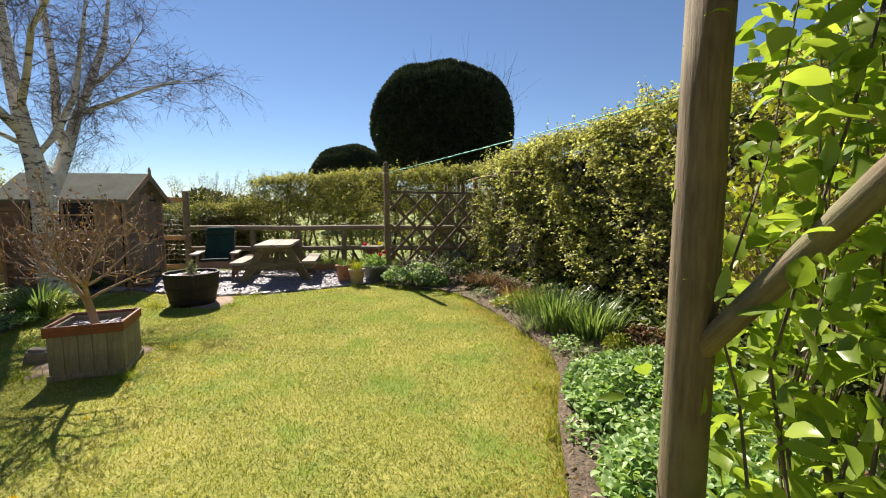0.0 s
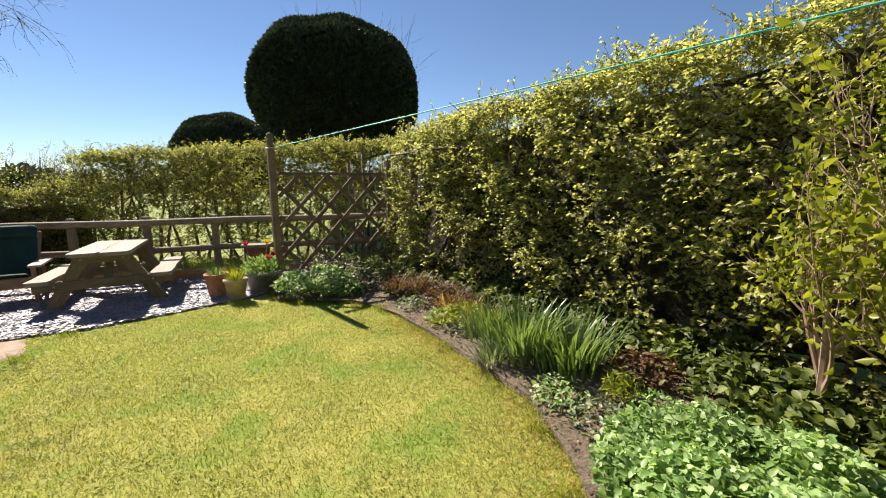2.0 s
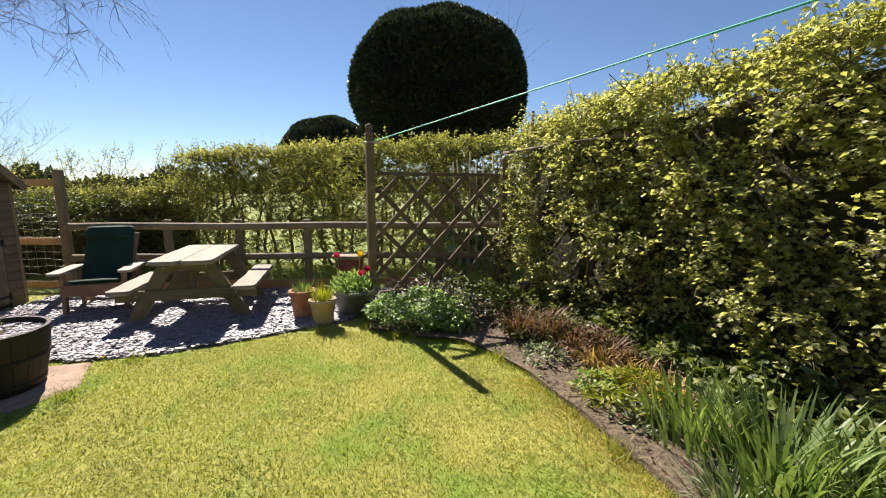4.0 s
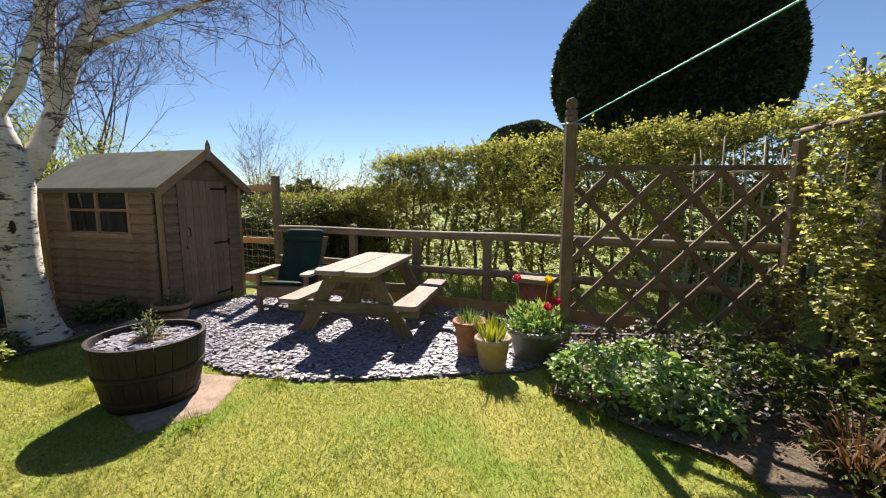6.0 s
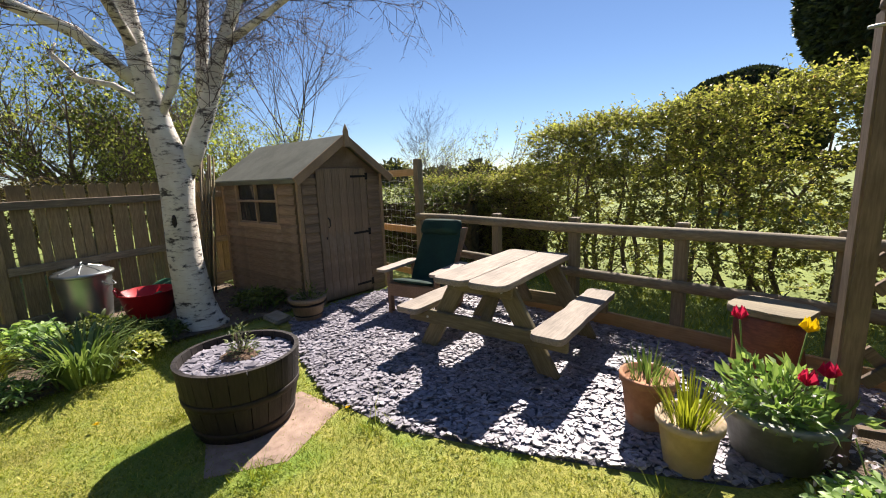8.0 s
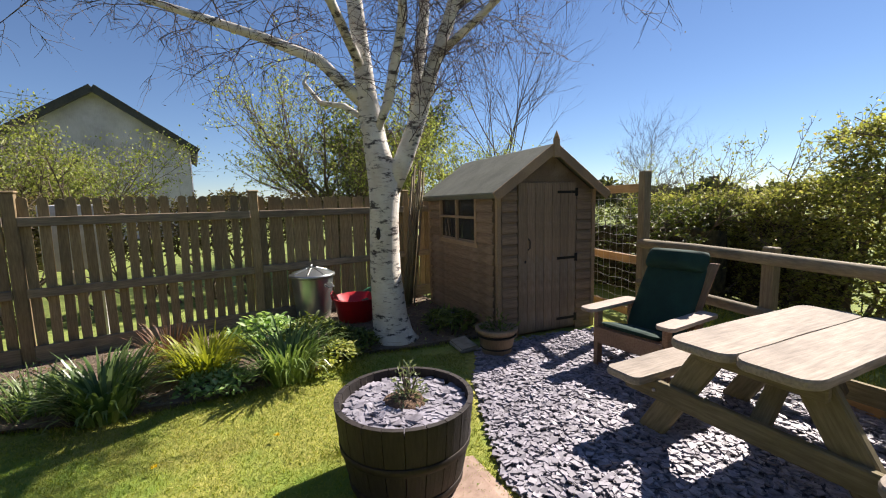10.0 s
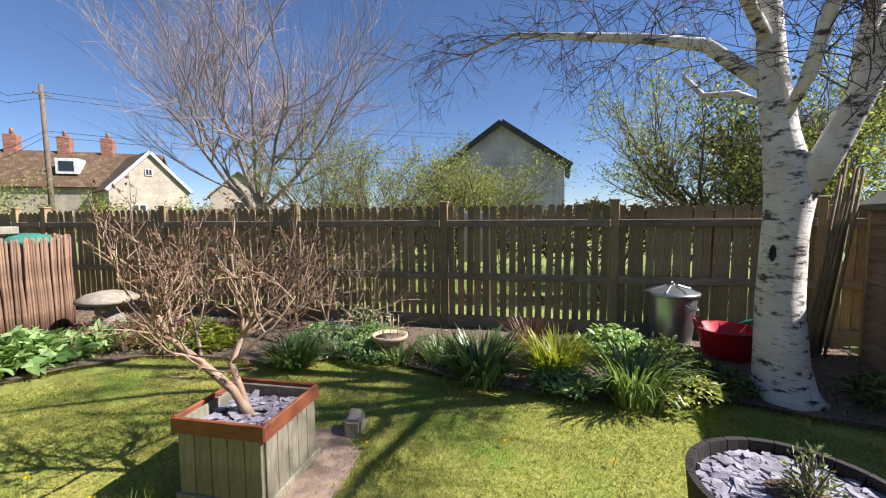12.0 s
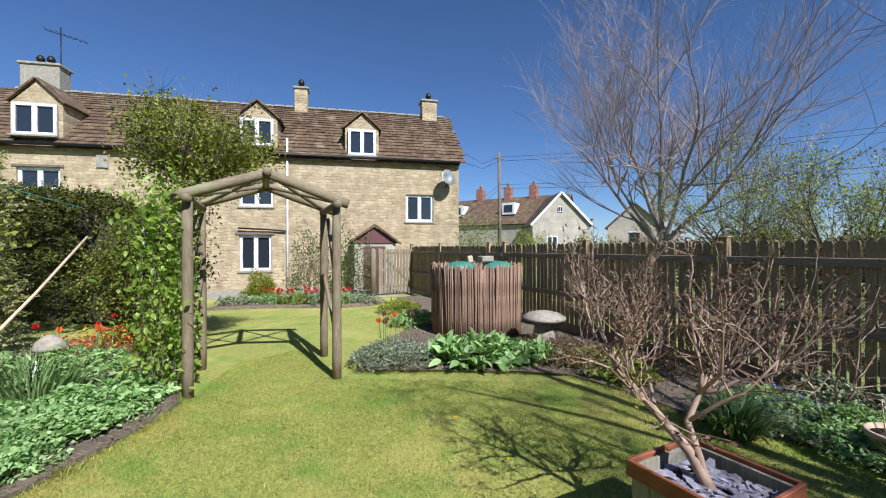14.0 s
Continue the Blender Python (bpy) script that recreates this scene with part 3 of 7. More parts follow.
POSTS = [-4.35, -2.15, 0.0, 2.12, 4.3, 6.54, 8.89, 9.51, 12.06, 14.2]
west = thing("wall_fence_west", "weathered brown wooden picket fence, rounded tops", "fence", kind="structure")
pick, back = picket_shape("picket", 0.081, 1.6), picket_shape("picket", 0.09, 1.58)
yaw_f = math.degrees(math.atan2(FD.y, FD.x))
NF = Vector((-FD.y, FD.x, 0))
for s in POSTS:
    q = FA + FD * s
    part("post", bar(0.1, 0.1, 1.7, 0.006), FENCE, west, m=pose(q.x, q.y, 0.83, 0, 0, yaw_f))
    part("post_cap", bar(0.125, 0.125, 0.03, 0.01), FENCE, west, m=pose(q.x, q.y, 1.69, 0, 0, yaw_f))
for a, b in zip(POSTS, POSTS[1:]):
    A, B = FA + FD * (a + 0.05), FA + FD * (b - 0.05)
    for z, h in ((1.41, 0.09), (0.72, 0.09), (0.12, 0.16)):
        off = NF * 0.045
        part("rail", bar((B - A).length, 0.04, h, 0.005), FENCE_X, west, m=between((A.x + off.x, A.y + off.y, z), (B.x + off.x, B.y + off.y, z)))
    near = -1 < a < 8
    n = max(3, int((b - a - 0.1) / (0.108 if near else 0.098)))
    for i in range(n):
        s = a + 0.05 + (b - a - 0.1) * (i + 0.5) / n
        q = FA + FD * s
        dz = random.uniform(-0.012, 0.012)
        part("picket", pick if near else back, None, west, m=pose(q.x, q.y, 0.04 + dz, 0, random.gauss(0, 0.5), yaw_f))

# white panel standing behind the pickets
panel = thing("garden_board", "white painted board on legs behind the fence", "board", pose(-6.82, 3.22, 0, 0, 0, yaw_f))
part("board", bar(0.52, 0.03, 0.72, 0.008), WHITE, panel, m=pose(0, 0, 1.21))
for x in (-0.2, 0.2):
    part("leg", bar(0.04, 0.04, 0.86, 0.004), WHITE, panel, m=pose(x, 0, 0.42))

# ---- rail fence beyond the slate ----
RA, RD = Vector((-6.5, 9.6, 0)), Vector((1.41, 0.26, 0)).normalized()
rail_fence = thing("wall_rail_fence", "round-topped post and rail fence of treated timber", "fence", kind="structure")
yaw_r = math.degrees(math.atan2(RD.y, RD.x))
for s in (1.44, 2.47, 3.48, 4.5, 5.5, 6.6):
    q = RA + RD * s
    part("post", bar(0.1, 0.09, 1.12, 0.01), RAIL_Z, rail_fence, m=pose(q.x, q.y, 0.52, 0, 0, yaw_r))
for z, r in ((0.99, 0.052), (0.53, 0.05)):
    pts = [RA + RD * s + Vector((0.01, -0.08, z + 0.008 * math.sin(s * 2))) for s in np.linspace(0.05, 6.8, 10)]
    tube("rail", pts, r, RAIL, rail_fence, sides=12)
beam("gravel_board", RA + RD * 1.0 + Vector((0, -0.06, 0.09)), RA + RD * 5.3 + Vector((0, -0.06, 0.09)), 0.035, 0.15, NEWWOOD, rail_fence)
tall = RA
part("tall_post", bar(0.1, 0.1, 1.84, 0.008), RAIL_Z, rail_fence, m=pose(tall.x, tall.y, 0.89, 0, 0, yaw_r))

# wire netting between the shed and the tall post
net = thing("wire_fence", "wire netting with two raw timber rails beside the shed", "fence")
W0, W1 = Vector((-7.6, 9.42, 0)), Vector((-6.5, 9.6, 0))
for z, mt in ((1.62, NEWWOOD), (0.77, NEWWOOD), (0.12, NEWWOOD)):
    beam("rail", W0 + Vector((0, 0, z)), W1 + Vector((0, 0, z)), 0.04, 0.1, mt, net)
for i in range(13):
    z = 0.18 + i * 0.11
    pts = [W0.lerp(W1, k / 8) + Vector((0, -0.03, z + 0.012 * math.sin(k * 2 + i))) for k in range(9)]
    tube("strand", pts, 0.0022, WIRE, net, sides=4)
for i in range(9):
    q = W0.lerp(W1, (i + 0.5) / 9)
    tube("upright", [q + Vector((0, -0.03, 0.12)), q + Vector((0.01, -0.03, 0.85)), q + Vector((0, -0.03, 1.55))], 0.0018, WIRE, net, sides=4)

# ---- trellis and clothes post ----
TA, TB = Vector((-1.76, 9.33, 0)), Vector((-0.14, 10.33, 0))
TD = (TB - TA).normalized()
yaw_t = math.degrees(math.atan2(TD.y, TD.x))
washing_post = thing("washing_line_post", "tall brown wooden post with rounded cap and cleat", "post", pose(-1.78, 9.26, 0, 0, 0, yaw_t))
part("shaft", bar(0.095, 0.095, 2.2, 0.01, 2), TRELLIS, washing_post, m=pose(0, 0, 1.08))
part("finial", lathe("finial", [(0.035, 2.17), (0.052, 2.19), (0.05, 2.22), (0.03, 2.235), (0.045, 2.25), (0.05, 2.28), (0.04, 2.315), (0.01, 2.33)], 16), TRELLIS, washing_post)
tube("cleat", [(-0.1, -0.05, 2.1), (0, -0.055, 2.11), (0.11, -0.05, 2.1)], 0.008, WIRE, washing_post, sides=6)
trellis = thing("trellis", "diagonal brown lattice trellis panel between posts", "trellis")
w_t = (TB - TA).length
part("end_post", bar(0.09, 0.09, 2.0, 0.01), TRELLIS, trellis, m=pose(TB.x + 0.03, TB.y + 0.02, 0.98, 0, 0, yaw_t))
for nm, z, a, b in (("top_rail", 1.74, 0.04, w_t - 0.04), ("bottom_rail", 0.2, 0.04, w_t - 0.04)):
    beam(nm, TA + TD * a + Vector((0, 0, z)), TA + TD * b + Vector((0, 0, z)), 0.05, 0.045, TRELLIS, trellis)
z0, z1, step = 0.22, 1.72, 0.47
for sgn, off in ((1, -0.016), (-1, 0.016)):
    k = -6
    while k < 14:
        u0 = 0.35 + k * step - (0 if sgn < 0 else z1 - z0)
        u1 = u0 + z1 - z0
        lo, hi = max(0.03, u0), min(w_t - 0.05, u1)
        if hi - lo > 0.08:
            za, zb = z0 + (lo - u0), z0 + (hi - u0)
            if sgn < 0:
                za, zb = z1 - (lo - u0), z1 - (hi - u0)
            o = Vector((-TD.y, TD.x, 0)) * off
            beam("lath", TA + TD * lo + o + Vector((0, 0, za)), TA + TD * hi + o + Vector((0, 0, zb)), 0.026, 0.058, TRELLIS, trellis, bevel=0.003)
        k += 1
line_a, line_b = Vector((-1.75, 9.22, 2.11)), Vector((9.73, -7.15, 2.6))
tagged(tube("washing_line", [line_a.lerp(line_b, i / 12) - Vector((0, 0, 0.1 * math.sin(math.pi * i / 12))) for i in range(13)], 0.0045, LINE, sides=6), "turquoise plastic washing line stretched from the post", "washing line")

# thin canes and a tall pole standing behind the trellis
cane_frame = thing("bamboo_support", "row of pale bamboo canes tied with cross canes", "garden canes")
for i in range(11):
    q = Vector((-0.95 + i * 0.135, 11.3 + 0.05 * i, 0))
    tube("cane", [q, q + Vector((0.03, 0, 1.1)), q + Vector((random.gauss(0, 0.03), 0, 1.95 + 0.25 * random.random()))], 0.011, CREAM, cane_frame, sides=6)
for z in (1.75, 1.35, 0.9):
    tube("cross_cane", [(-1.0, 11.3, z), (-0.2, 11.33, z + 0.02), (0.55, 11.4, z)], 0.012, CREAM, cane_frame, sides=6)
pole_b = thing("aerial_pole", "slim grey pole with a short cross arm", "pole", pose(0.32, 10.9, 0))
tube("shaft", [(0, 0, 0), (0, 0, 1.4), (0, 0, 2.72)], 0.028, RAIL_Z, pole_b)
tube("cross_arm", [(-0.1, 0, 2.5), (0, 0, 2.5), (0.12, 0, 2.5)], 0.012, RAIL_Z, pole_b, sides=6)

# ---- shed ----
SC = Vector((-6.23, 7.82, 0))
shed_yaw = math.degrees(math.atan2(0.954, -0.3)) - 90
shed = thing("garden_shed", "small brown wooden shed with felted apex roof", "shed", pose(SC.x, SC.y, 0, 0, 0, shed_yaw))
# local: +y along the front to the other corner, -x back along the window side
SW, SL, EZ, AZ = 1.27, 1.95, 1.62, 2.06
nb = 14
bh = EZ / nb


def lap_board(length, h, t=0.018):
    bm = bmesh.new()
    prof = [(0, 0), (0.034, 0), (0.034, h * 0.12), (0.028, h * 0.6), (0.016, h * 0.85), (0.006, h), (0, h)]
    A = [bm.verts.new((-length / 2, y, z)) for y, z in prof]
    B = [bm.verts.new((length / 2, y, z)) for y, z in prof]
    n = len(prof)
    for i in range(n):
        bm.faces.new((A[i], A[(i + 1) % n], B[(i + 1) % n], B[i]))
    bm.faces.new(A)
    bm.faces.new(B[::-1])
    bmesh.ops.recalc_face_normals(bm, faces=bm.faces)
    return bm


WIN = (0.44, 1.5, 1.0, 1.6)  # from, to (back along the side), sill, head
lap_cache = {}


def lap(length, m):
    key = round(length, 3)
    if key not in lap_cache:
        me = shape("weatherboard", lap_board(length, bh + 0.004))
        me.materials.append(SHED)
        lap_cache[key] = me
    part("weatherboard", lap_cache[key], None, shed, m=m)


part("core", bar(SL - 0.04, 0.02, EZ - 0.04, 0), DARKROOF, shed, m=pose(-SL / 2, SW - 0.03, EZ / 2))
part("back_wall", bar(0.03, SW - 0.06, EZ, 0.003), SHED, shed, m=pose(-SL + 0.03, SW / 2, EZ / 2))
part("floor_panel", bar(SL - 0.06, SW - 0.06, 0.05, 0.003), SHED, shed, m=pose(-SL / 2, SW / 2, 0.03))
for i in range(nb):
    z = i * bh + 0.005
    zc = z + bh / 2
    if WIN[2] < zc < WIN[3]:
        lap(WIN[0] - 0.05, pose(-(WIN[0] + 0.05) / 2, 0, z, 0, 0, 180))
        lap(SL - WIN[1], pose(-(SL + WIN[1]) / 2, 0, z, 0, 0, 180))
    else:
        lap(SL - 0.05, pose(-(SL + 0.05) / 2, 0, z, 0, 0, 180))
    lap(SL - 0.05, pose(-(SL + 0.05) / 2, SW, z, 0, 0, 0))
    lap(0.23 - 0.04, pose(0, 0.135, z, 0, 0, -90))
    lap(SW - 1.02 - 0.04, pose(0, (SW - 0.04 + 1.02) / 2, z, 0, 0, -90))
for y, x in ((0.02, 0.0), (SW - 0.02, 0.0), (0.0, -SL + 0.02)):
    part("corner_trim", bar(0.05, 0.05, EZ, 0.004), TRIM_WOOD, shed, m=pose(x + 0.005, y + (0.02 if y > 0.5 else -0.012), EZ / 2))
# gable above the door
bm = bmesh.new()
g0 = [(0.0, 0.02, EZ), (0.0, SW - 0.02, EZ), (0.0, SW / 2, AZ - 0.02)]
A = [bm.verts.new(q) for q in g0]
B = [bm.verts.new((q[0] - 0.03, q[1], q[2])) for q in g0]
bm.faces.new(A)
bm.faces.new(B[::-1])
for i in range(3):
    bm.faces.new((A[i], B[i], B[(i + 1) % 3], A[(i + 1) % 3]))
bmesh.ops.recalc_face_normals(bm, faces=bm.faces)
part("gable", bm, SHED, shed)
door = part("door", bar(0.03, 0.76, 1.66, 0.003), SHED_Z, shed, "closed door of vertical brown boards", pose(0.0, 0.63, 0.87))
dplank = shape("door_board", bar(0.014, 0.108, 1.655, 0.005))
dplank.materials.append(SHED_Z)
for i in range(7):
    part("door_board", dplank, None, door, m=pose(0.02, -0.33 + i * 0.11, 0))
for z in (0.72, -0.02, -0.72):
    part("hinge", bar(0.006, 0.26, 0.03, 0.002), IRON, door, m=pose(0.031, 0.25, z))
    part("hinge_plate", bar(0.008, 0.04, 0.09, 0.002), IRON, door, m=pose(0.031, 0.385, z))
tube("door_handle", [(0.028, -0.26, 0.22), (0.06, -0.26, 0.2), (0.06, -0.26, 0.12), (0.028, -0.26, 0.1)], 0.008, IRON, door, sides=6)
part("keyhole", bar(0.006, 0.02, 0.03, 0.002), IRON, door, m=pose(0.03, -0.3, -0.03))
# window
win = part("window", bar(WIN[1] - WIN[0], 0.012, WIN[3] - WIN[2], 0.002), GLASS, shed, "four-pane shed window", pose(-(WIN[0] + WIN[1]) / 2, 0.004, (WIN[2] + WIN[3]) / 2))
ww, wh = WIN[1] - WIN[0], WIN[3] - WIN[2]
for x, z, sx, sz in ((-ww / 2, 0, 0.045, wh + 0.05), (ww / 2, 0, 0.045, wh + 0.05), (0, 0, 0.03, wh), (0, wh / 2, ww, 0.045), (0, -wh / 2, ww + 0.08, 0.05), (0, 0.02, ww, 0.03)):
    part("window_frame", bar(sx, 0.04, sz, 0.004), TRIM_WOOD, win, m=pose(x, -0.022 - 0.002 * (sx < sz), z))
# roof
for sgn in (1, -1):
    half = SW / 2 + 0.1
    rise = AZ - EZ
    run = SW / 2
    ang = math.degrees(math.atan2(rise, run))
    L = half / math.cos(radians(ang))
    yc = SW / 2 + sgn * half / 2
    zc = AZ + 0.03 - half / 2 * rise / run
    roof = part("roof_slope", bar(SL + 0.22, L, 0.025, 0.004), FELT, shed, "", pose(-SL / 2 + 0.02, yc, zc, -sgn * ang, 0, 0))
    part("felt_edge", bar(SL + 0.23, 0.02, 0.06, 0.004), FELT, roof, m=pose(0, sgn * (L / 2), -0.025))
    part("bargeboard", bar(0.022, L + 0.01, 0.1, 0.004), TRIM_WOOD, shed, "", pose(0.14, yc, zc - 0.035, -sgn * ang, 0, 0))
fin = part("finial", bar(0.03, 0.075, 0.2, 0.006), TRIM_WOOD, shed, "", pose(0.155, SW / 2, AZ - 0.01))
part("finial_tip", lathe("finial_tip", [(0.03, 0.1), (0.026, 0.12), (0.006, 0.17), (0.002, 0.18)], 8), TRIM_WOOD, fin)

# bundle of long canes leaning by the shed
bundle = thing("cane_bundle", "bundle of long grey canes leaning beside the shed", "garden canes")
for i in range(9):
    x, y = -7.95 + random.uniform(-0.12, 0.12), 6.95 + random.uniform(-0.1, 0.1)
    tube("cane", [(x + 0.1, y - 0.1, 0.03), (x, y, 0.9), (x - 0.05, y + 0.1, random.uniform(1.6, 2.05))], 0.013, LOG, bundle, sides=6)

# ---- rustic arch ----
arch = thing("rose_arch", "rustic round-log garden arch with a peaked top", "arch")
A1, A2 = Vector((-0.35, 1.73, 0)), Vector((1.0, 2.44, 0))
OFF = Vector((0.5, -0.98, 0))
HT, HA = 2.05, 2.4


def log(name, a, b, r0, r1=None, n=6):
    a, b = Vector(a), Vector(b)
    r1 = r1 or r0
    pts = [a.lerp(b, i / n) + Vector((random.gauss(0, 0.004), random.gauss(0, 0.004), random.gauss(0, 0.003))) for i in range(n + 1)]
    d = (b - a).normalized()
    L = (b - a).length
    v, f = tube_data([Vector((0, 0, (i / n - 0.5) * L)) for i in range(n + 1)], [(r0 + (r1 - r0) * i / n) * random.uniform(0.95, 1.05) for i in range(n + 1)], 14, 0.05)
    m = Matrix.Translation((a + b) / 2) @ d.to_track_quat("Z", "Y").to_matrix().to_4x4()
    return part(name, to_mesh(name, v, f, True), LOG, arch, "", m)


top = Vector((0, 0, 1))
for base, out in ((A1, -1), (A2, 1)):
    for o in (Vector((0, 0, 0)), OFF):
        log("post", base + o - top * 0.02, base + o + top * HT, 0.055, 0.05)
    log("plate", base + top * (HT + 0.03) - OFF * 0.12, base + OFF * 1.12 + top * (HT + 0.03), 0.045)
mid = (A1 + A2) / 2
along = (A2 - A1).normalized()
for o in (Vector((0, 0, 0)), OFF):
    log("rafter", A1 - along * 0.14 + o + top * (HT + 0.04), mid + o + top * HA, 0.058)
    log("rafter", A2 + along * 0.14 + o + top * (HT + 0.04), mid + o + top * HA, 0.058)
log("ridge", mid + top * (HA + 0.01) - OFF * 0.08, mid + OFF * 1.08 + top * (HA + 0.01), 0.045)
for base in (A1, A2):
    log("brace", base + top * 1.08, base + OFF * 0.62 + top * 1.95, 0.026)
    log("brace", base + top * 0.5, base + OFF + top * 1.2, 0.026)
for base in (A1, A2):
    log("roof_brace", base + top * (HT + 0.06), mid + OFF + top * HA, 0.024)
    log("roof_brace", base + OFF + top * (HT + 0.06), mid + top * HA, 0.024)

# ---- barrel planter ----
barrel = thing("barrel_planter", "dark oak half barrel planter topped with slate chips", "planter", pose(-4.1, 6.83, 0))


NS = 22
HB, R0, R1 = 0.49, 0.285, 0.37
for i in range(NS):
    a0, a1 = 2 * math.pi * i / NS + 0.006, 2 * math.pi * (i + 1) / NS - 0.006
    v, f = [], []
    prof = [(R0, 0.0), (R0 + 0.035, 0.14), (R0 + 0.065, 0.3), (R1, HB), (R1 - 0.028, HB), (R0 + 0.035, 0.3), (R0 - 0.03, 0.0)]
    for a in (a0, (a0 + a1) / 2, a1):
        for r, z in prof:
            v.append((r * math.cos(a), r * math.sin(a), z))
    n = len(prof)
    for k in range(2):
        for j in range(n):
            f.append((k * n + j, k * n + (j + 1) % n, (k + 1) * n + (j + 1) % n, (k + 1) * n + j))
    f += [tuple(range(n))[::-1], tuple(2 * n + j for j in range(n))]
    me = to_mesh("stave", v, f)
    part("stave", me, BARREL, barrel)
for z, r in ((0.07, R0 + 0.02), (0.27, R0 + 0.062), (0.44, R1 - 0.012)):
    part("hoop", lathe("hoop", [(r, z - 0.022), (r + 0.002, z - 0.02), (r + 0.007, z + 0.02), (r + 0.001, z + 0.022)], 44, ring=True), HOOP, barrel)
part("soil", lathe("soil", [(0.28, 0.3), (R1 - 0.04, 0.39), (0.2, 0.395), (0.01, 0.4)], 32), SOIL, barrel)
sheet("barrel_slab", [(-3.62, 6.55), (-3.5, 6.95), (-3.85, 7.38), (-4.25, 7.22), (-4.2, 6.6)], 0.018, BRICKRED, 0.0, "worn pinkish paving slab under the barrel", "paving")

# slate chips: one shape varied, loose pieces


def chip_data(n, smin, smax):
    """Thin six-sided flakes as (n, 12, 3) about the origin, tilted."""
    a = np.sort(rng.uniform(0, 2 * math.pi, (n, 6)) * 0.35 + np.arange(6) * math.pi / 3 * 0.95, axis=1)
    r = rng.uniform(0.42, 1.0, (n, 6)) * rng.uniform(smin, smax, (n, 1))
    asp = rng.uniform(0.38, 0.85, (n, 1))
    x, y = r * np.cos(a), r * np.sin(a) * asp
    h = rng.uniform(0.002, 0.005, (n, 1)) * np.ones((n, 6))
    top_, low_ = np.stack([x, y, h], 2), np.stack([x * 1.04, y * 1.04, -h], 2)
    v = np.concatenate([low_, top_], 1)
    yaw, tl, ta = rng.uniform(0, 6.28, n), np.abs(rng.normal(0, 0.12, n)), rng.uniform(0, 6.28, n)
    c, s = np.cos(yaw)[:, None], np.sin(yaw)[:, None]
    X, Y = v[..., 0] * c - v[..., 1] * s, v[..., 0] * s + v[..., 1] * c
    Z = v[..., 2] + (X * np.cos(ta)[:, None] + Y * np.sin(ta)[:, None]) * np.tan(tl)[:, None]
    return np.stack([X, Y, Z], 2)


def chip_mesh(name, pos, smin, smax):
    return prism_mesh(name, chip_data(len(pos), smin, smax) + np.asarray(pos)[:, None, :])


def prism_mesh(name, v):
    quads = [(i, (i + 1) % 6, (i + 1) % 6 + 6, i + 6) for i in range(6)] + [(6, 7, 8, 9), (6, 9, 10, 11)]
    return fast_mesh(name, v, quads)


def chips_on(parent, n, radius, z, square=None, name="slate_topping"):
    a, r = rng.uniform(0, 6.28, n), radius * np.sqrt(rng.random(n))
    p = np.stack([r * np.cos(a), r * np.sin(a), np.full(n, z) + rng.uniform(0.004, 0.024, n)], 1)
    if square:
        p = np.stack([rng.uniform(-square, square, n), rng.uniform(-square, square, n), np.full(n, z) + rng.uniform(0, 0.02, n)], 1)
    return part(name, chip_mesh(name, p, 0.03, 0.068), SLATE, parent, "grey-purple slate chips", kind="stuff")


chips_on(barrel, 620, R1 - 0.05, 0.425)


def shrublet(name, label, category, x, y, z, r, h, n, mat_, size, width, twigs=True, group=""):
    ob = thing(name, label, category, pose(x, y, z), group)
    p, d = mound_points(n, (0, 0, 0), (r, r, h), 0.8)
    part("foliage", leaf_mesh("foliage", p, d + rand_dir(n) * 0.7, size, width), mat_, ob)
    if twigs:
        ds = []
        for _ in range(9):
            a = random.uniform(0, 6.28)
            rr = random.uniform(0.2, 0.8) * r
            ds.append(tube_data([(0, 0, -0.02), (rr * 0.5 * math.cos(a), rr * 0.5 * math.sin(a), h * 0.45), (rr * math.cos(a), rr * math.sin(a), h * 0.85)], [0.006, 0.004, 0.002], 4))
        part("stemwork", to_mesh("stemwork", *merge(ds)), TWIG, ob)
    return ob


part("mulch", lathe("mulch", [(0.13, 0.0), (0.1, 0.03), (0.05, 0.04), (0.004, 0.042)], 16, 0.08), BARKMULCH, barrel, "patch of brown bark mulch", Matrix.Translation((-0.02, 0.0, 0.43)))
shrublet("lavender_plant", "small grey-green woody herb in the barrel", "plant", -4.12, 6.85, 0.44, 0.09, 0.19, 260, GREY_L, 0.035, 0.012)

# ---- box planter ----
cube_pl = thing("box_planter", "square grey board planter with rust-red trim", "planter", pose(-3.09, 4.48, 0, 0, 0, 31))
BS, BH = 0.52, 0.46
for k in range(4):
    side = part("side", bar(BS - 0.03, 0.02, BH - 0.02, 0.003), BOXWOOD, cube_pl, "", pose(0, 0, 0, 0, 0, 90 * k) @ pose(0, -BS / 2 + 0.02, BH / 2))
    plank = shape("board", bar(0.094, 0.014, BH - 0.03, 0.003))
    plank.materials.append(BOXWOOD)
    for i in range(5):
        part("board", plank, None, side, m=pose(-0.196 + i * 0.098, -0.014, -0.005))
    part("top_trim", bar(BS + 0.022, 0.022, 0.085, 0.004), RUSTRED, cube_pl, "rust-red stained trim board", pose(0, 0, 0, 0, 0, 90 * k) @ pose(0, -BS / 2 - 0.004, BH - 0.03))
    part("base_trim", bar(BS + 0.018, 0.02, 0.05, 0.004), BOXWOOD, cube_pl, "", pose(0, 0, 0, 0, 0, 90 * k) @ pose(0, -BS / 2 - 0.003, 0.035))
part("soil", bar(BS - 0.06, BS - 0.06, 0.02, 0), SOIL, cube_pl, m=pose(0, 0, BH - 0.09))
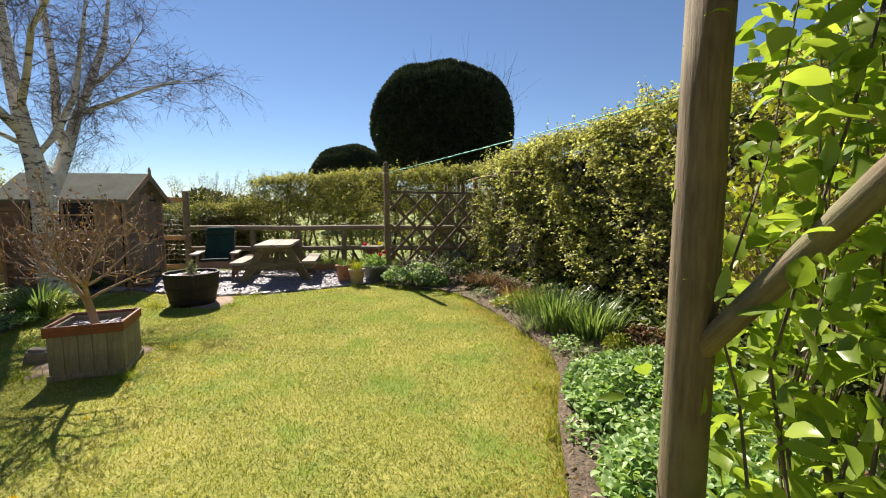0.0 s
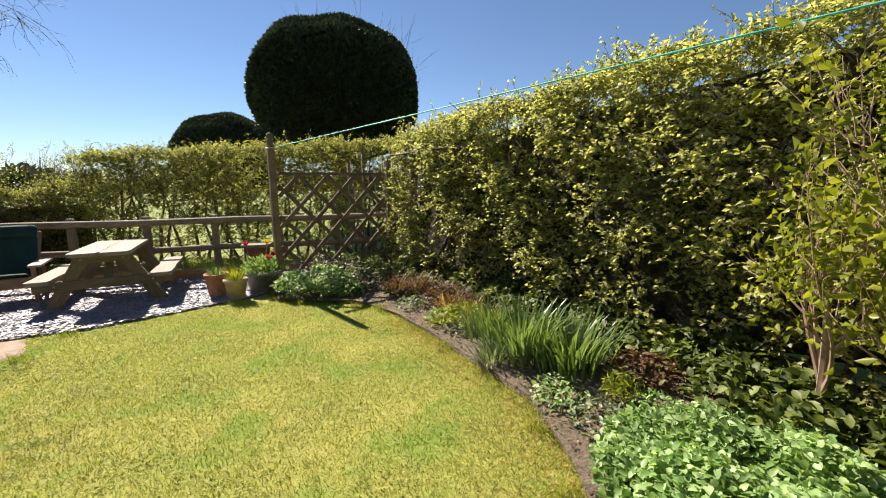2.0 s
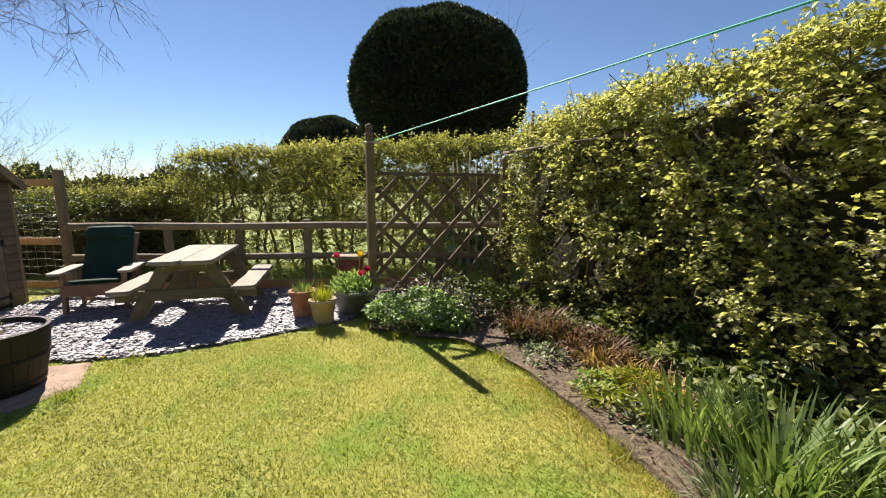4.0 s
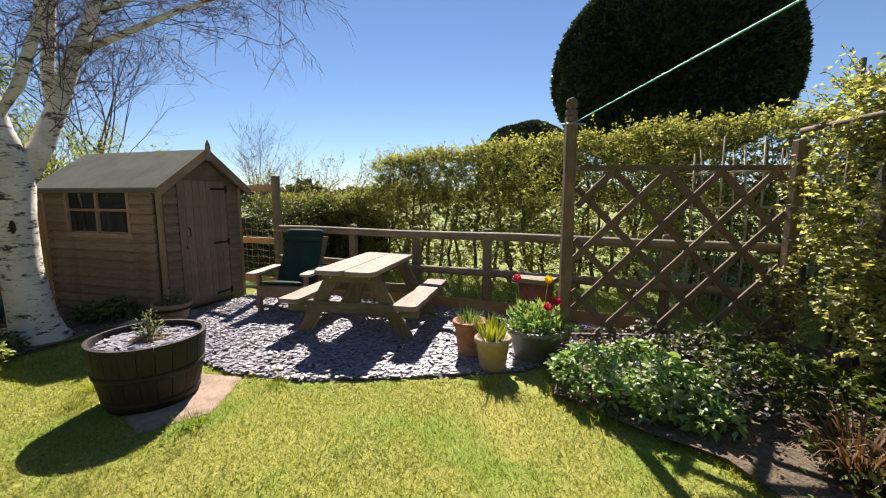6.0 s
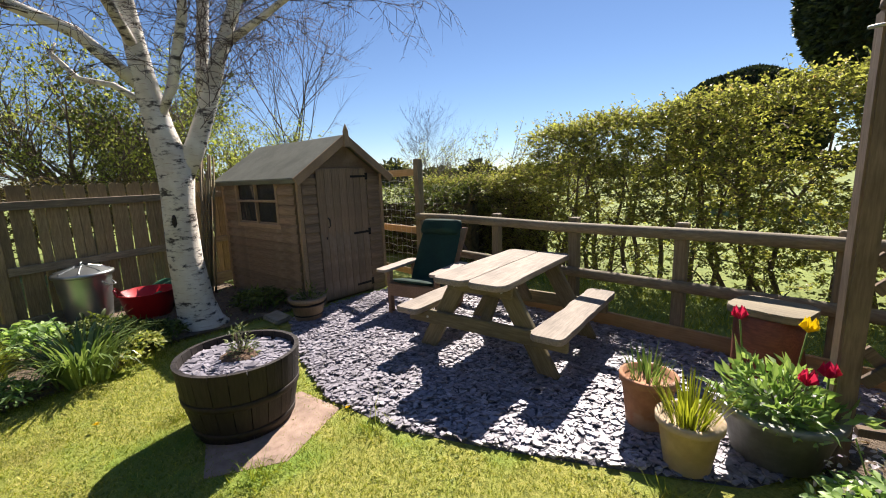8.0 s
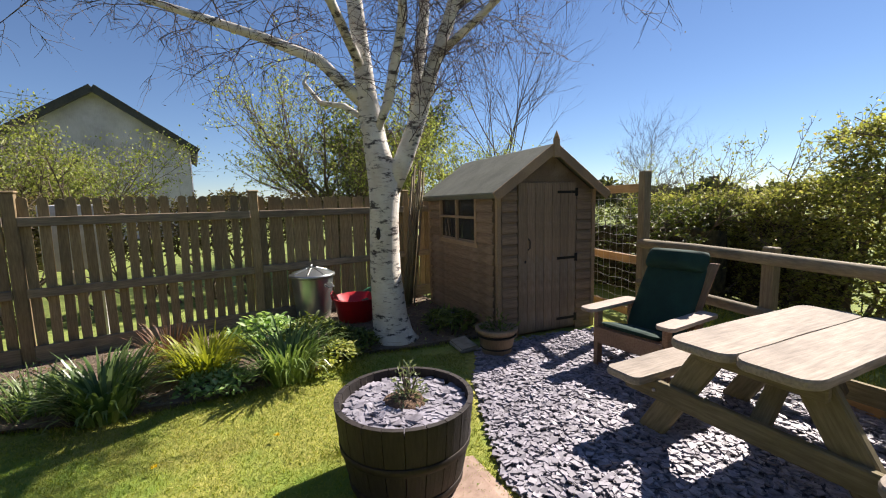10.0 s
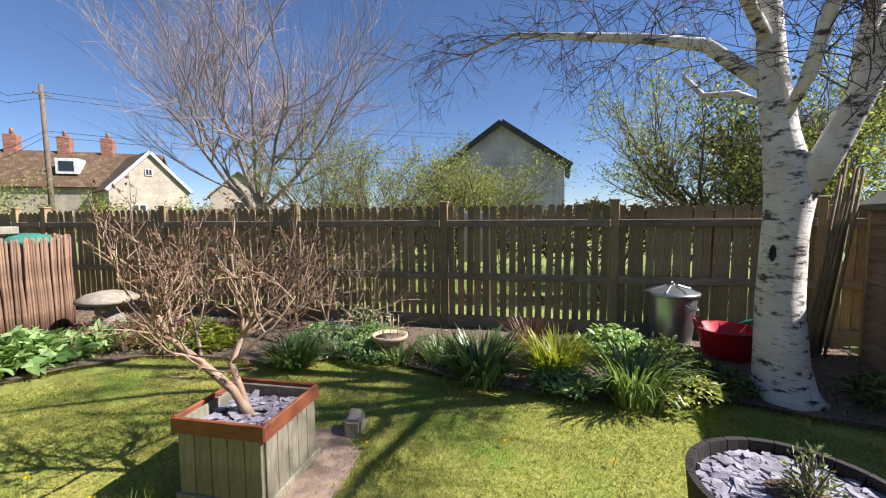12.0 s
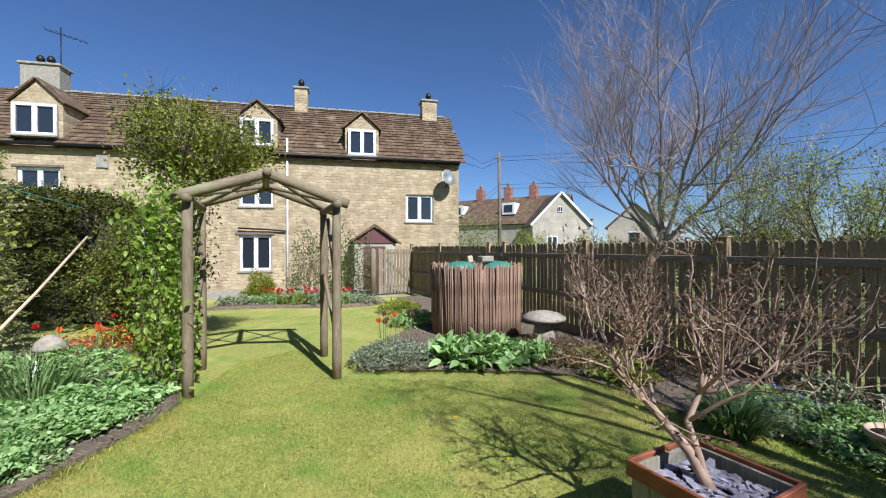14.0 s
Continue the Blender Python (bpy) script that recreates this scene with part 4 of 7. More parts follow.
chips_on(cube_pl, 170, 0.2, BH - 0.075, 0.21)
outs, tips = [], []
random.seed(11)
stem_a = [Vector(q) for q in ((0, 0, BH - 0.1), (0.06, -0.07, BH + 0.06), (0.18, -0.2, BH + 0.22), (0.29, -0.31, BH + 0.36), (0.34, -0.36, BH + 0.5))]
stem_b = [Vector(q) for q in ((0.01, -0.01, BH - 0.1), (0.03, -0.06, BH + 0.06), (0.05, -0.12, BH + 0.2), (-0.02, -0.14, BH + 0.34), (-0.08, -0.13, BH + 0.48))]
outs += [tube_data(stem_a, [0.032, 0.026, 0.021, 0.016, 0.008], 10, 0.12), tube_data(stem_b, [0.028, 0.022, 0.018, 0.014, 0.008], 10, 0.12)]
for q, ways in ((stem_a[3], ((0.9, -0.3, 0.7), (0.4, -0.9, 0.8), (0.2, 0.1, 1.0), (0.7, 0.5, 0.8), (-0.3, -0.6, 0.9))), (stem_a[2], ((0.6, 0.5, 0.7), (-0.2, -0.8, 0.8))), (stem_b[3], ((-0.9, 0.3, 0.75), (-0.6, -0.7, 0.7), (-0.1, 0.7, 0.9), (-1.0, -0.2, 0.5), (0.1, -0.1, 1.0))), (stem_b[2], ((-0.7, 0.7, 0.6),))):
    for way in ways:
        grow(q, way, random.uniform(0.42, 0.56), 0.0125, 1, outs, tips, 0.5, 0.13, (3, 4), 0.62, 0.0, 0.7, (8, 6, 5, 4), 0.6)
shrub = thing("bare_shrub", "bare pale-barked shrub with opening bronze buds", "shrub", pose(-3.09, 4.48, 0))
part("branchwork", to_mesh("branchwork", *merge(outs), True), PALETWIG, shrub)
part("budding", tree_leaves("budding", tips, 4, 0.034, 0.016, 0.012), RUST_L, shrub)
lump = bmesh.new()
bmesh.ops.create_cube(lump, size=1)
bmesh.ops.scale(lump, vec=(0.17, 0.12, 0.15), verts=lump.verts)
bmesh.ops.bevel(lump, geom=lump.edges[:], offset=0.02, segments=2, affect="EDGES")
for v in lump.verts:
    v.co += Vector((noise.noise(v.co * 9), noise.noise(v.co * 9 + Vector((5, 0, 0))), noise.noise(v.co * 8))) * 0.03
tagged(part("stone_block", lump, STONE, m=pose(-3.78, 4.5, 0.065, 0, 8, 35)), "rough grey stone block lying on the lawn", "stone")
sheet("box_slab", [(-3.75, 4.35), (-3.45, 4.15), (-2.95, 4.75), (-3.0, 5.0), (-3.2, 5.05), (-3.65, 4.75)], 0.014, BRICKRED, 0.0, "reddish paving slab under the box planter", "paving")

# ---- picnic table ----
table = thing("picnic_table", "weathered wooden picnic table with attached benches", "table", pose(-3.97, 9.03, 0, 0, 0, math.degrees(math.atan2(0.938, -0.347))))
# local x runs along the top, y across


def wavy_plank(L, W, T, amp, seed, round_end=0.06):
    """A thick plank with waney edges and rounded corners."""
    bm = bmesh.new()
    n = 30
    out = []
    for sgn in (1, -1):
        for i in range(n + 1):
            u = 0.5 - 0.5 * math.cos(math.pi * i / n) if sgn > 0 else 0.5 + 0.5 * math.cos(math.pi * i / n)
            x = (u - 0.5) * L
            edge = min(u, 1 - u) * L
            inset = 0.0 if edge > round_end else round_end * (1 - math.sqrt(max(0, 1 - (1 - edge / round_end) ** 2)))
            y = sgn * (W / 2 - inset * 0.8 + amp * noise.noise(Vector((u * 3.2, seed, sgn))) + amp * 0.4 * noise.noise(Vector((u * 9, seed, sgn))))
            out.append((x, y))
    rings = []
    for z, k in ((-T / 2, 0.97), (-T / 2 + 0.012, 1.0), (T / 2 - 0.012, 1.0), (T / 2, 0.975)):
        rings.append([bm.verts.new((x * (1 - (1 - k) * 0.4), y * k, z)) for x, y in out])
    m = len(out)
    for A, B in zip(rings, rings[1:]):
        for i in range(m):
            bm.faces.new((A[i], A[(i + 1) % m], B[(i + 1) % m], B[i]))
    bm.faces.new(rings[0][::-1])
    bm.faces.new(rings[-1])
    return bm


for y, w, sd in ((-0.165, 0.318, 1.0), (0.165, 0.318, 4.0)):
    part("top_plank", wavy_plank(1.42, w + 0.012, 0.048, 0.005, sd, 0.09), TABLE, table, "", pose(0, y, 0.728 + sd * 0.0004))
for y, sd in ((-0.64, 7.0), (0.64, 9.0)):
    part("bench_plank", wavy_plank(1.38, 0.25, 0.05, 0.018, sd), TABLE, table, "worn grey bench plank with wavy edges", pose(0, y, 0.41))
for x in (-0.45, 0.45):
    o = 0.03 * (1 if x > 0 else -1)
    for sgn in (1, -1):
        beam("leg", (x, sgn * 0.6, 0.0), (x, sgn * 0.2, 0.7), 0.05, 0.15, LEGWOOD, table, bevel=0.008)
    beam("cross_bar", (x + o * 1.7, -0.74, 0.33), (x + o * 1.7, 0.74, 0.33), 0.045, 0.12, LEGWOOD, table, bevel=0.008)
    beam("top_bearer", (x + o * 1.7, -0.3, 0.655), (x + o * 1.7, 0.3, 0.655), 0.045, 0.1, LEGWOOD, table, bevel=0.008)
    beam("strut", (x - o * 1.2, 0, 0.33), (x * 0.25, 0, 0.68), 0.09, 0.045, LEGWOOD, table)
    for sgn in (1, -1):
        for yy, zz in ((0.52, 0.33), (0.22, 0.655)):
            part("bolt", lathe("bolt", [(0.012, 0), (0.012, 0.006), (0.004, 0.01)], 10), WIRE, table, "", pose(x + o * 2.5, sgn * yy, zz, 0, 90 if x > 0 else -90, 0))

# ---- garden armchair ----
chair = thing("garden_armchair", "reclined wooden garden armchair with green cushion", "chair", pose(-5.26, 8.91, 0, 0, 0, -63))
# local: x forward to the sitter's front, y to the sitter's left
for y in (-0.31, 0.31):
    part("front_leg", bar(0.07, 0.045, 0.52, 0.006), CHAIRW, chair, m=pose(0.24, y, 0.26))
    part("arm", wavy_plank(0.7, 0.15, 0.03, 0.004, y * 9, 0.05), ARMW, chair, "pale worn armrest", pose(0.02, y * 1.12, 0.535))
    beam("side_rail", (0.26, y * 0.86, 0.34), (-0.42, y * 0.86, 0.08), 0.03, 0.12, CHAIRW, chair)
    part("back_leg", bar(0.06, 0.04, 0.52, 0.006), CHAIRW, chair, m=pose(-0.24, y, 0.26))
part("apron", bar(0.03, 0.62, 0.14, 0.005), CHAIRW, chair, m=pose(0.275, 0, 0.31))
for i in range(5):
    part("seat_slat", bar(0.085, 0.54, 0.02, 0.004), CHAIRW, chair, m=pose(0.22 - i * 0.09, 0, 0.365 - i * 0.028, 0, -17, 0))
for i in range(5):
    y = -0.22 + i * 0.11
    beam("back_slat", (-0.12, y, 0.2), (-0.585, y * 1.12, 0.96 - abs(i - 2) * 0.02), 0.085, 0.018, CHAIRW, chair)
beam("back_rail", (-0.33, -0.3, 0.52), (-0.33, 0.3, 0.52), 0.03, 0.06, CHAIRW, chair)


def cushion(L, W, T):
    bm = bmesh.new()
    bmesh.ops.create_cube(bm, size=1)
    bmesh.ops.subdivide_edges(bm, edges=bm.edges[:], cuts=7, use_grid_fill=True)
    for v in bm.verts:
        x, y, z = v.co * 2
        k = (1 - abs(x) ** 3.2) * (1 - abs(y) ** 3.2)
        tuft = 0.8 + 0.2 * abs(math.cos(x * math.pi * 2.0))
        v.co = Vector((x * L / 2 * (1 - 0.1 * abs(z)) * (1 - 0.07 * abs(y) ** 4), y * W / 2 * (1 - 0.1 * abs(z)) * (1 - 0.1 * abs(x) ** 4), z * T / 2 * (0.45 + 0.55 * k * tuft) + 0.006 * noise.noise(v.co * 6)))
    for f in bm.faces:
        f.smooth = True
    return bm


cush = thing("seat_cushion", "dark green padded cushion on the garden armchair", "cushion", pose(-5.26, 8.91, 0, 0, 0, -63))
part("seat_pad", cushion(0.5, 0.55, 0.085), GREENCLOTH, cush, m=pose(0.07, 0, 0.36, 0, -17, 0))
part("back_pad", cushion(0.82, 0.54, 0.11), GREENCLOTH, cush, m=pose(-0.275, 0, 0.62, 0, -121, 0))
part("head_roll", cushion(0.2, 0.55, 0.15), GREENCLOTH, cush, m=pose(-0.42, 0, 0.945, 0, -121, 0))

# ---- pots and tubs ----


def pot(name, label, category, x, y, r, h, mat_, rim=0.02, group=""):
    ob = thing(name, label, category, pose(x, y, 0.02), group)
    part("body", lathe("body", [(r * 0.68, 0), (r * 0.72, 0.01), (r * 0.95, h * 0.86), (r * 0.95 + rim * 0.5, h * 0.86), (r + rim * 0.4, h * 0.88), (r + rim * 0.4, h * 0.99), (r, h), (r * 0.9, h), (r * 0.86, h * 0.9)], 36), mat_, ob)
    part("soil", lathe("soil", [(r * 0.5, h * 0.7), (r * 0.87, h * 0.86), (r * 0.4, h * 0.89), (0.01, h * 0.9)], 20), SOIL, ob)
    return ob


def clump(name, label, x, y, z, n, length, width, mat_, droop=0.9, spread=0.1, lean=0.45, group=""):
    ob = thing(name, label, "plant", pose(x, y, z), group)
    part("foliage", straps("foliage", (0, 0, 0), n, length, width, droop, spread, lean), mat_, ob, kind="stuff")
    return ob


pot("terracotta_pot", "tall terracotta flower pot on the slate", "pot", -2.52, 8.83, 0.155, 0.33, TERRA)
clump("pot_bulbs", "short green bulb leaves in the terracotta pot", -2.52, 8.83, 0.3, 70, 0.2, 0.013, STRAP_L, 0.5, 0.11, 0.5)
pot("cream_pot", "pale clay flower pot standing on slate", "pot", -2.2, 8.66, 0.15, 0.28, CREAM)
clump("grassy_pot_plant", "bright grassy leaves in the pale pot", -2.2, 8.66, 0.26, 150, 0.24, 0.011, LIME_L, 0.6, 0.11, 0.5)
pot("zinc_tub", "wide dull grey metal tub of flowers", "tub", -1.98, 9.12, 0.27, 0.29, ZINC, 0.012)
shrublet("tub_foliage", "leafy green foliage filling the grey tub", "plant", -1.98, 9.12, 0.27, 0.27, 0.2, 420, GROUND_L, 0.085, 0.035)


def tulip(x, y, z, h, mat_, colour, group="tulips"):
    ob = thing("tulip", colour + " tulip in flower on a green stem", "flower", pose(x, y, z, random.gauss(0, 6), random.gauss(0, 6), random.uniform(0, 360)), group)
    tube("stem", [(0, 0, 0), (0.008, 0, h * 0.5), (0, 0, h)], 0.005, STRAP_L, ob, sides=5)
    v = []
    for k in range(6):
        a = k * math.pi / 3
        o, s = np.array([math.cos(a), math.sin(a), 0]), np.array([-math.sin(a), math.cos(a), 0])
        b = np.array([0, 0, h])
        v.append([b, b + o * 0.036 + s * 0.027 + [0, 0, 0.035], b + o * 0.025 + [0, 0, 0.085], b + o * 0.036 - s * 0.027 + [0, 0, 0.035]])
    part("blossom", fast_mesh("blossom", np.array(v), [(0, 1, 2), (0, 2, 3)]), mat_, ob)
    part("foliage", straps("foliage", (0, 0, 0), 3, h * 0.8, 0.035, 0.5, 0.015, 0.4), STRAP_L, ob)
    return ob


for x, y, h, mt, c in ((-1.8, 9.15, 0.26, PINK_F, "magenta"), (-2.2, 9.27, 0.4, PINK_F, "magenta"), (-1.98, 9.22, 0.42, YELLOW_F, "yellow"), (-1.88, 9.02, 0.22, PINK_F, "magenta")):
    tulip(x, y, 0.27, h, mt, c)
stump = thing("log_stool", "rough log stump with a flat board top", "stool", pose(-2.27, 9.82, 0))
part("trunk", lathe("trunk", [(0.24, 0), (0.21, 0.15), (0.19, 0.4), (0.2, 0.57)], 18, 0.07), RUSTRED, stump)
part("board", wavy_plank(0.44, 0.38, 0.05, 0.02, 3.0, 0.12), RAIL, stump, m=pose(0, 0, 0.6))
tubp = pot("wooden_tub", "small banded wooden half tub beside the shed door", "tub", -5.85, 7.72, 0.2, 0.26, SHED_Z)
for z, r in ((0.07, 0.155), (0.19, 0.19)):
    part("band", lathe("band", [(r, z - 0.012), (r + 0.008, z), (r - 0.004, z + 0.012)], 30, ring=True), IRON, tubp)
shrublet("tub_plant", "dark straggly plant in the wooden tub", "plant", -5.85, 7.72, 0.25, 0.17, 0.14, 120, DARK_L, 0.06, 0.02)
tagged(part("flat_stone", bar(0.3, 0.2, 0.05, 0.015, 2), STONE, m=pose(-6.05, 7.42, 0.04, 6, 4, 20)), "flat pale stone leaning by the wooden tub", "stone")

bin_ = thing("dustbin", "ribbed galvanised metal dustbin with domed lid", "bin", pose(-7.42, 5.62, 0.03))
prof = [(0.2, 0), (0.21, 0.02)]
for i in range(11):
    prof += [(0.212 + 0.0045 * i, 0.04 + i * 0.047), (0.218 + 0.0045 * i, 0.06 + i * 0.047)]
prof += [(0.266, 0.56), (0.262, 0.58)]
part("body", lathe("body", prof, 40), GALV, bin_)
lid = part("lid", lathe("lid", [(0.285, 0.55), (0.288, 0.585), (0.27, 0.592), (0.2, 0.625), (0.1, 0.65), (0.01, 0.66)], 40), GALV, bin_, "shiny domed lid")
for k in range(8):
    a = k * math.pi / 4
    part("rib", bar(0.2, 0.014, 0.012, 0.004), GALV, lid, "", pose(0.16 * math.cos(a), 0.16 * math.sin(a), 0.636, 0, 17, math.degrees(a)))
tube("lid_handle", [(-0.05, 0, 0.655), (-0.04, 0, 0.7), (0.04, 0, 0.7), (0.05, 0, 0.655)], 0.009, GALV, lid, sides=8)
for a in (60, 240):
    c, s = math.cos(radians(a)), math.sin(radians(a))
    tube("side_handle", [(0.26 * c - 0.06 * s, 0.26 * s + 0.06 * c, 0.47), (0.31 * c - 0.05 * s, 0.31 * s + 0.05 * c, 0.43), (0.31 * c + 0.05 * s, 0.31 * s - 0.05 * c, 0.43), (0.26 * c + 0.06 * s, 0.26 * s - 0.06 * c, 0.47)], 0.008, GALV, bin_, sides=8)
trug = thing("red_trug", "flexible red plastic garden tub", "tub", pose(-7.2, 6.2, 0.03))
part("body", lathe("body", [(0.2, 0), (0.22, 0.02), (0.29, 0.3), (0.3, 0.31), (0.285, 0.31), (0.2, 0.04)], 32, 0.02), REDPL, trug)
tube("trug_handle", [(-0.12, -0.27, 0.3), (-0.06, -0.3, 0.37), (0.06, -0.3, 0.37), (0.12, -0.27, 0.3)], 0.014, REDPL, trug)
sack = bmesh.new()
bmesh.ops.create_icosphere(sack, subdivisions=3, radius=0.27)
for v in sack.verts:
    v.co = Vector((v.co.x, v.co.y, v.co.z * 0.6)) * (1 + 0.2 * noise.noise(v.co * 5))
tagged(part("green_bag", sack, GREENPL, m=pose(-7.62, 6.42, 0.2)), "crumpled green plastic sack behind the tub", "bag")
bowl = thing("clay_bowl", "pale clay pan with thin canes in it", "pot", pose(-4.95, 3.5, 0.06))
part("body", lathe("body", [(0.11, 0), (0.12, 0.02), (0.17, 0.15), (0.19, 0.155), (0.195, 0.19), (0.18, 0.195), (0.16, 0.15)], 30), CREAM, bowl)
part("soil", lathe("soil", [(0.1, 0.1), (0.162, 0.16), (0.01, 0.165)], 20), SOIL, bowl)
for i in range(5):
    a = i * 1.3
    tube("cane", [(0.08 * math.cos(a), 0.08 * math.sin(a), 0.15), (0.1 * math.cos(a), 0.1 * math.sin(a), 0.4)], 0.004, CREAM, bowl, sides=5)

# ---- water tank screen and staddle stone ----
screen = thing("willow_screen", "round screen of brown willow rods hiding tanks", "screen", pose(-2.08, -1.0, 0))
rods = []
for k in range(3):
    v, f = tube_data([(0, 0, 0), (0.004, 0.003, 0.4), (-0.004, 0, 0.85), (0.003, 0, 1.22 + k * 0.02)], [0.0165, 0.016, 0.015, 0.014], 6, 0.1)
    me = to_mesh("rod", v, f, True)
    me.materials.append(REED)
    rods.append(me)
n = 178
for i in range(n):
    a = 2 * math.pi * i / n
    part("rod", rods[i % 3], None, screen, m=pose(0.79 * math.cos(a) + random.gauss(0, 0.006), 0.79 * math.sin(a) + random.gauss(0, 0.006), 0.02 + random.uniform(-0.02, 0.03), random.gauss(0, 0.7), random.gauss(0, 0.7), math.degrees(a)))
part("inner_lining", lathe("inner_lining", [(0.765, 0.02), (0.765, 1.2), (0.74, 1.2), (0.74, 0.02)], 40, ring=True), REED, screen)
for x, y in ((0.28, 0.25), (-0.38, 0.1)):
    tank = thing("water_butt", "green plastic water butt with domed lid", "water butt", pose(-2.08 + x, -1.0 + y, 0))
    part("body", lathe("body", [(0.25, 0), (0.27, 0.3), (0.28, 0.9), (0.27, 1.18)], 28), TANK, tank)
    part("lid", lathe("lid", [(0.29, 1.18), (0.29, 1.22), (0.22, 1.29), (0.1, 1.32), (0.01, 1.325)], 28), TANK, tank)
tagged(part("brick_stack", bar(0.24, 0.16, 0.1, 0.01), STONE, m=pose(-2.25, -0.78, 1.365, 0, 0, 30)), "stone block holding down the tank lid", "stone")
tagged(part("yellow_block", bar(0.09, 0.09, 0.12, 0.01), CREAM, m=pose(-1.97, -0.8, 1.36, 0, 10, 10)), "yellowish block resting on the tank lid", "block")
stad = thing("staddle_stone", "mushroom-shaped grey staddle stone", "staddle stone", pose(-3.12, 0.0, 0.03))
part("shaft", lathe("shaft", [(0.19, 0), (0.185, 0.1), (0.13, 0.36), (0.12, 0.4)], 16, 0.03), STONE, stad)
part("cap", lathe("cap", [(0.1, 0.37), (0.3, 0.385), (0.345, 0.41), (0.34, 0.44), (0.24, 0.5), (0.1, 0.535), (0.01, 0.54)], 28, 0.03), STONE, stad)
stad2 = thing("staddle_stone", "small weathered staddle stone among flowers", "staddle stone", pose(3.05, 1.95, 0.03))
part("shaft", lathe("shaft", [(0.1, 0), (0.09, 0.2), (0.08, 0.34)], 14, 0.03), STONE, stad2)
part("cap", lathe("cap", [(0.07, 0.33), (0.16, 0.335), (0.17, 0.36), (0.12, 0.44), (0.05, 0.5), (0.01, 0.51)], 20, 0.04), STONE, stad2)

# ---- hedges ----


def twig_rods(name, a, d, length, r):
    """Thin three-sided twigs, each bent once."""
    s_, t_ = frames_for(d)
    L = length[:, None]
    mid = a + d * L * 0.55
    end = a + d * L + np.array([0, 0, -0.12]) * L
    v = []
    for q, k in ((a, 1.0), (mid, 0.75), (end, 0.3)):
        for w in range(3):
            c, e = math.cos(w * 2.094), math.sin(w * 2.094)
            v.append(q + (s_ * c + t_ * e) * r * k)
    quads = [(3 * g + w, 3 * g + (w + 1) % 3, 3 * g + 3 + (w + 1) % 3, 3 * g + 3 + w) for g in range(2) for w in range(3)]
    return fast_mesh(name, np.stack(v, 1), quads)


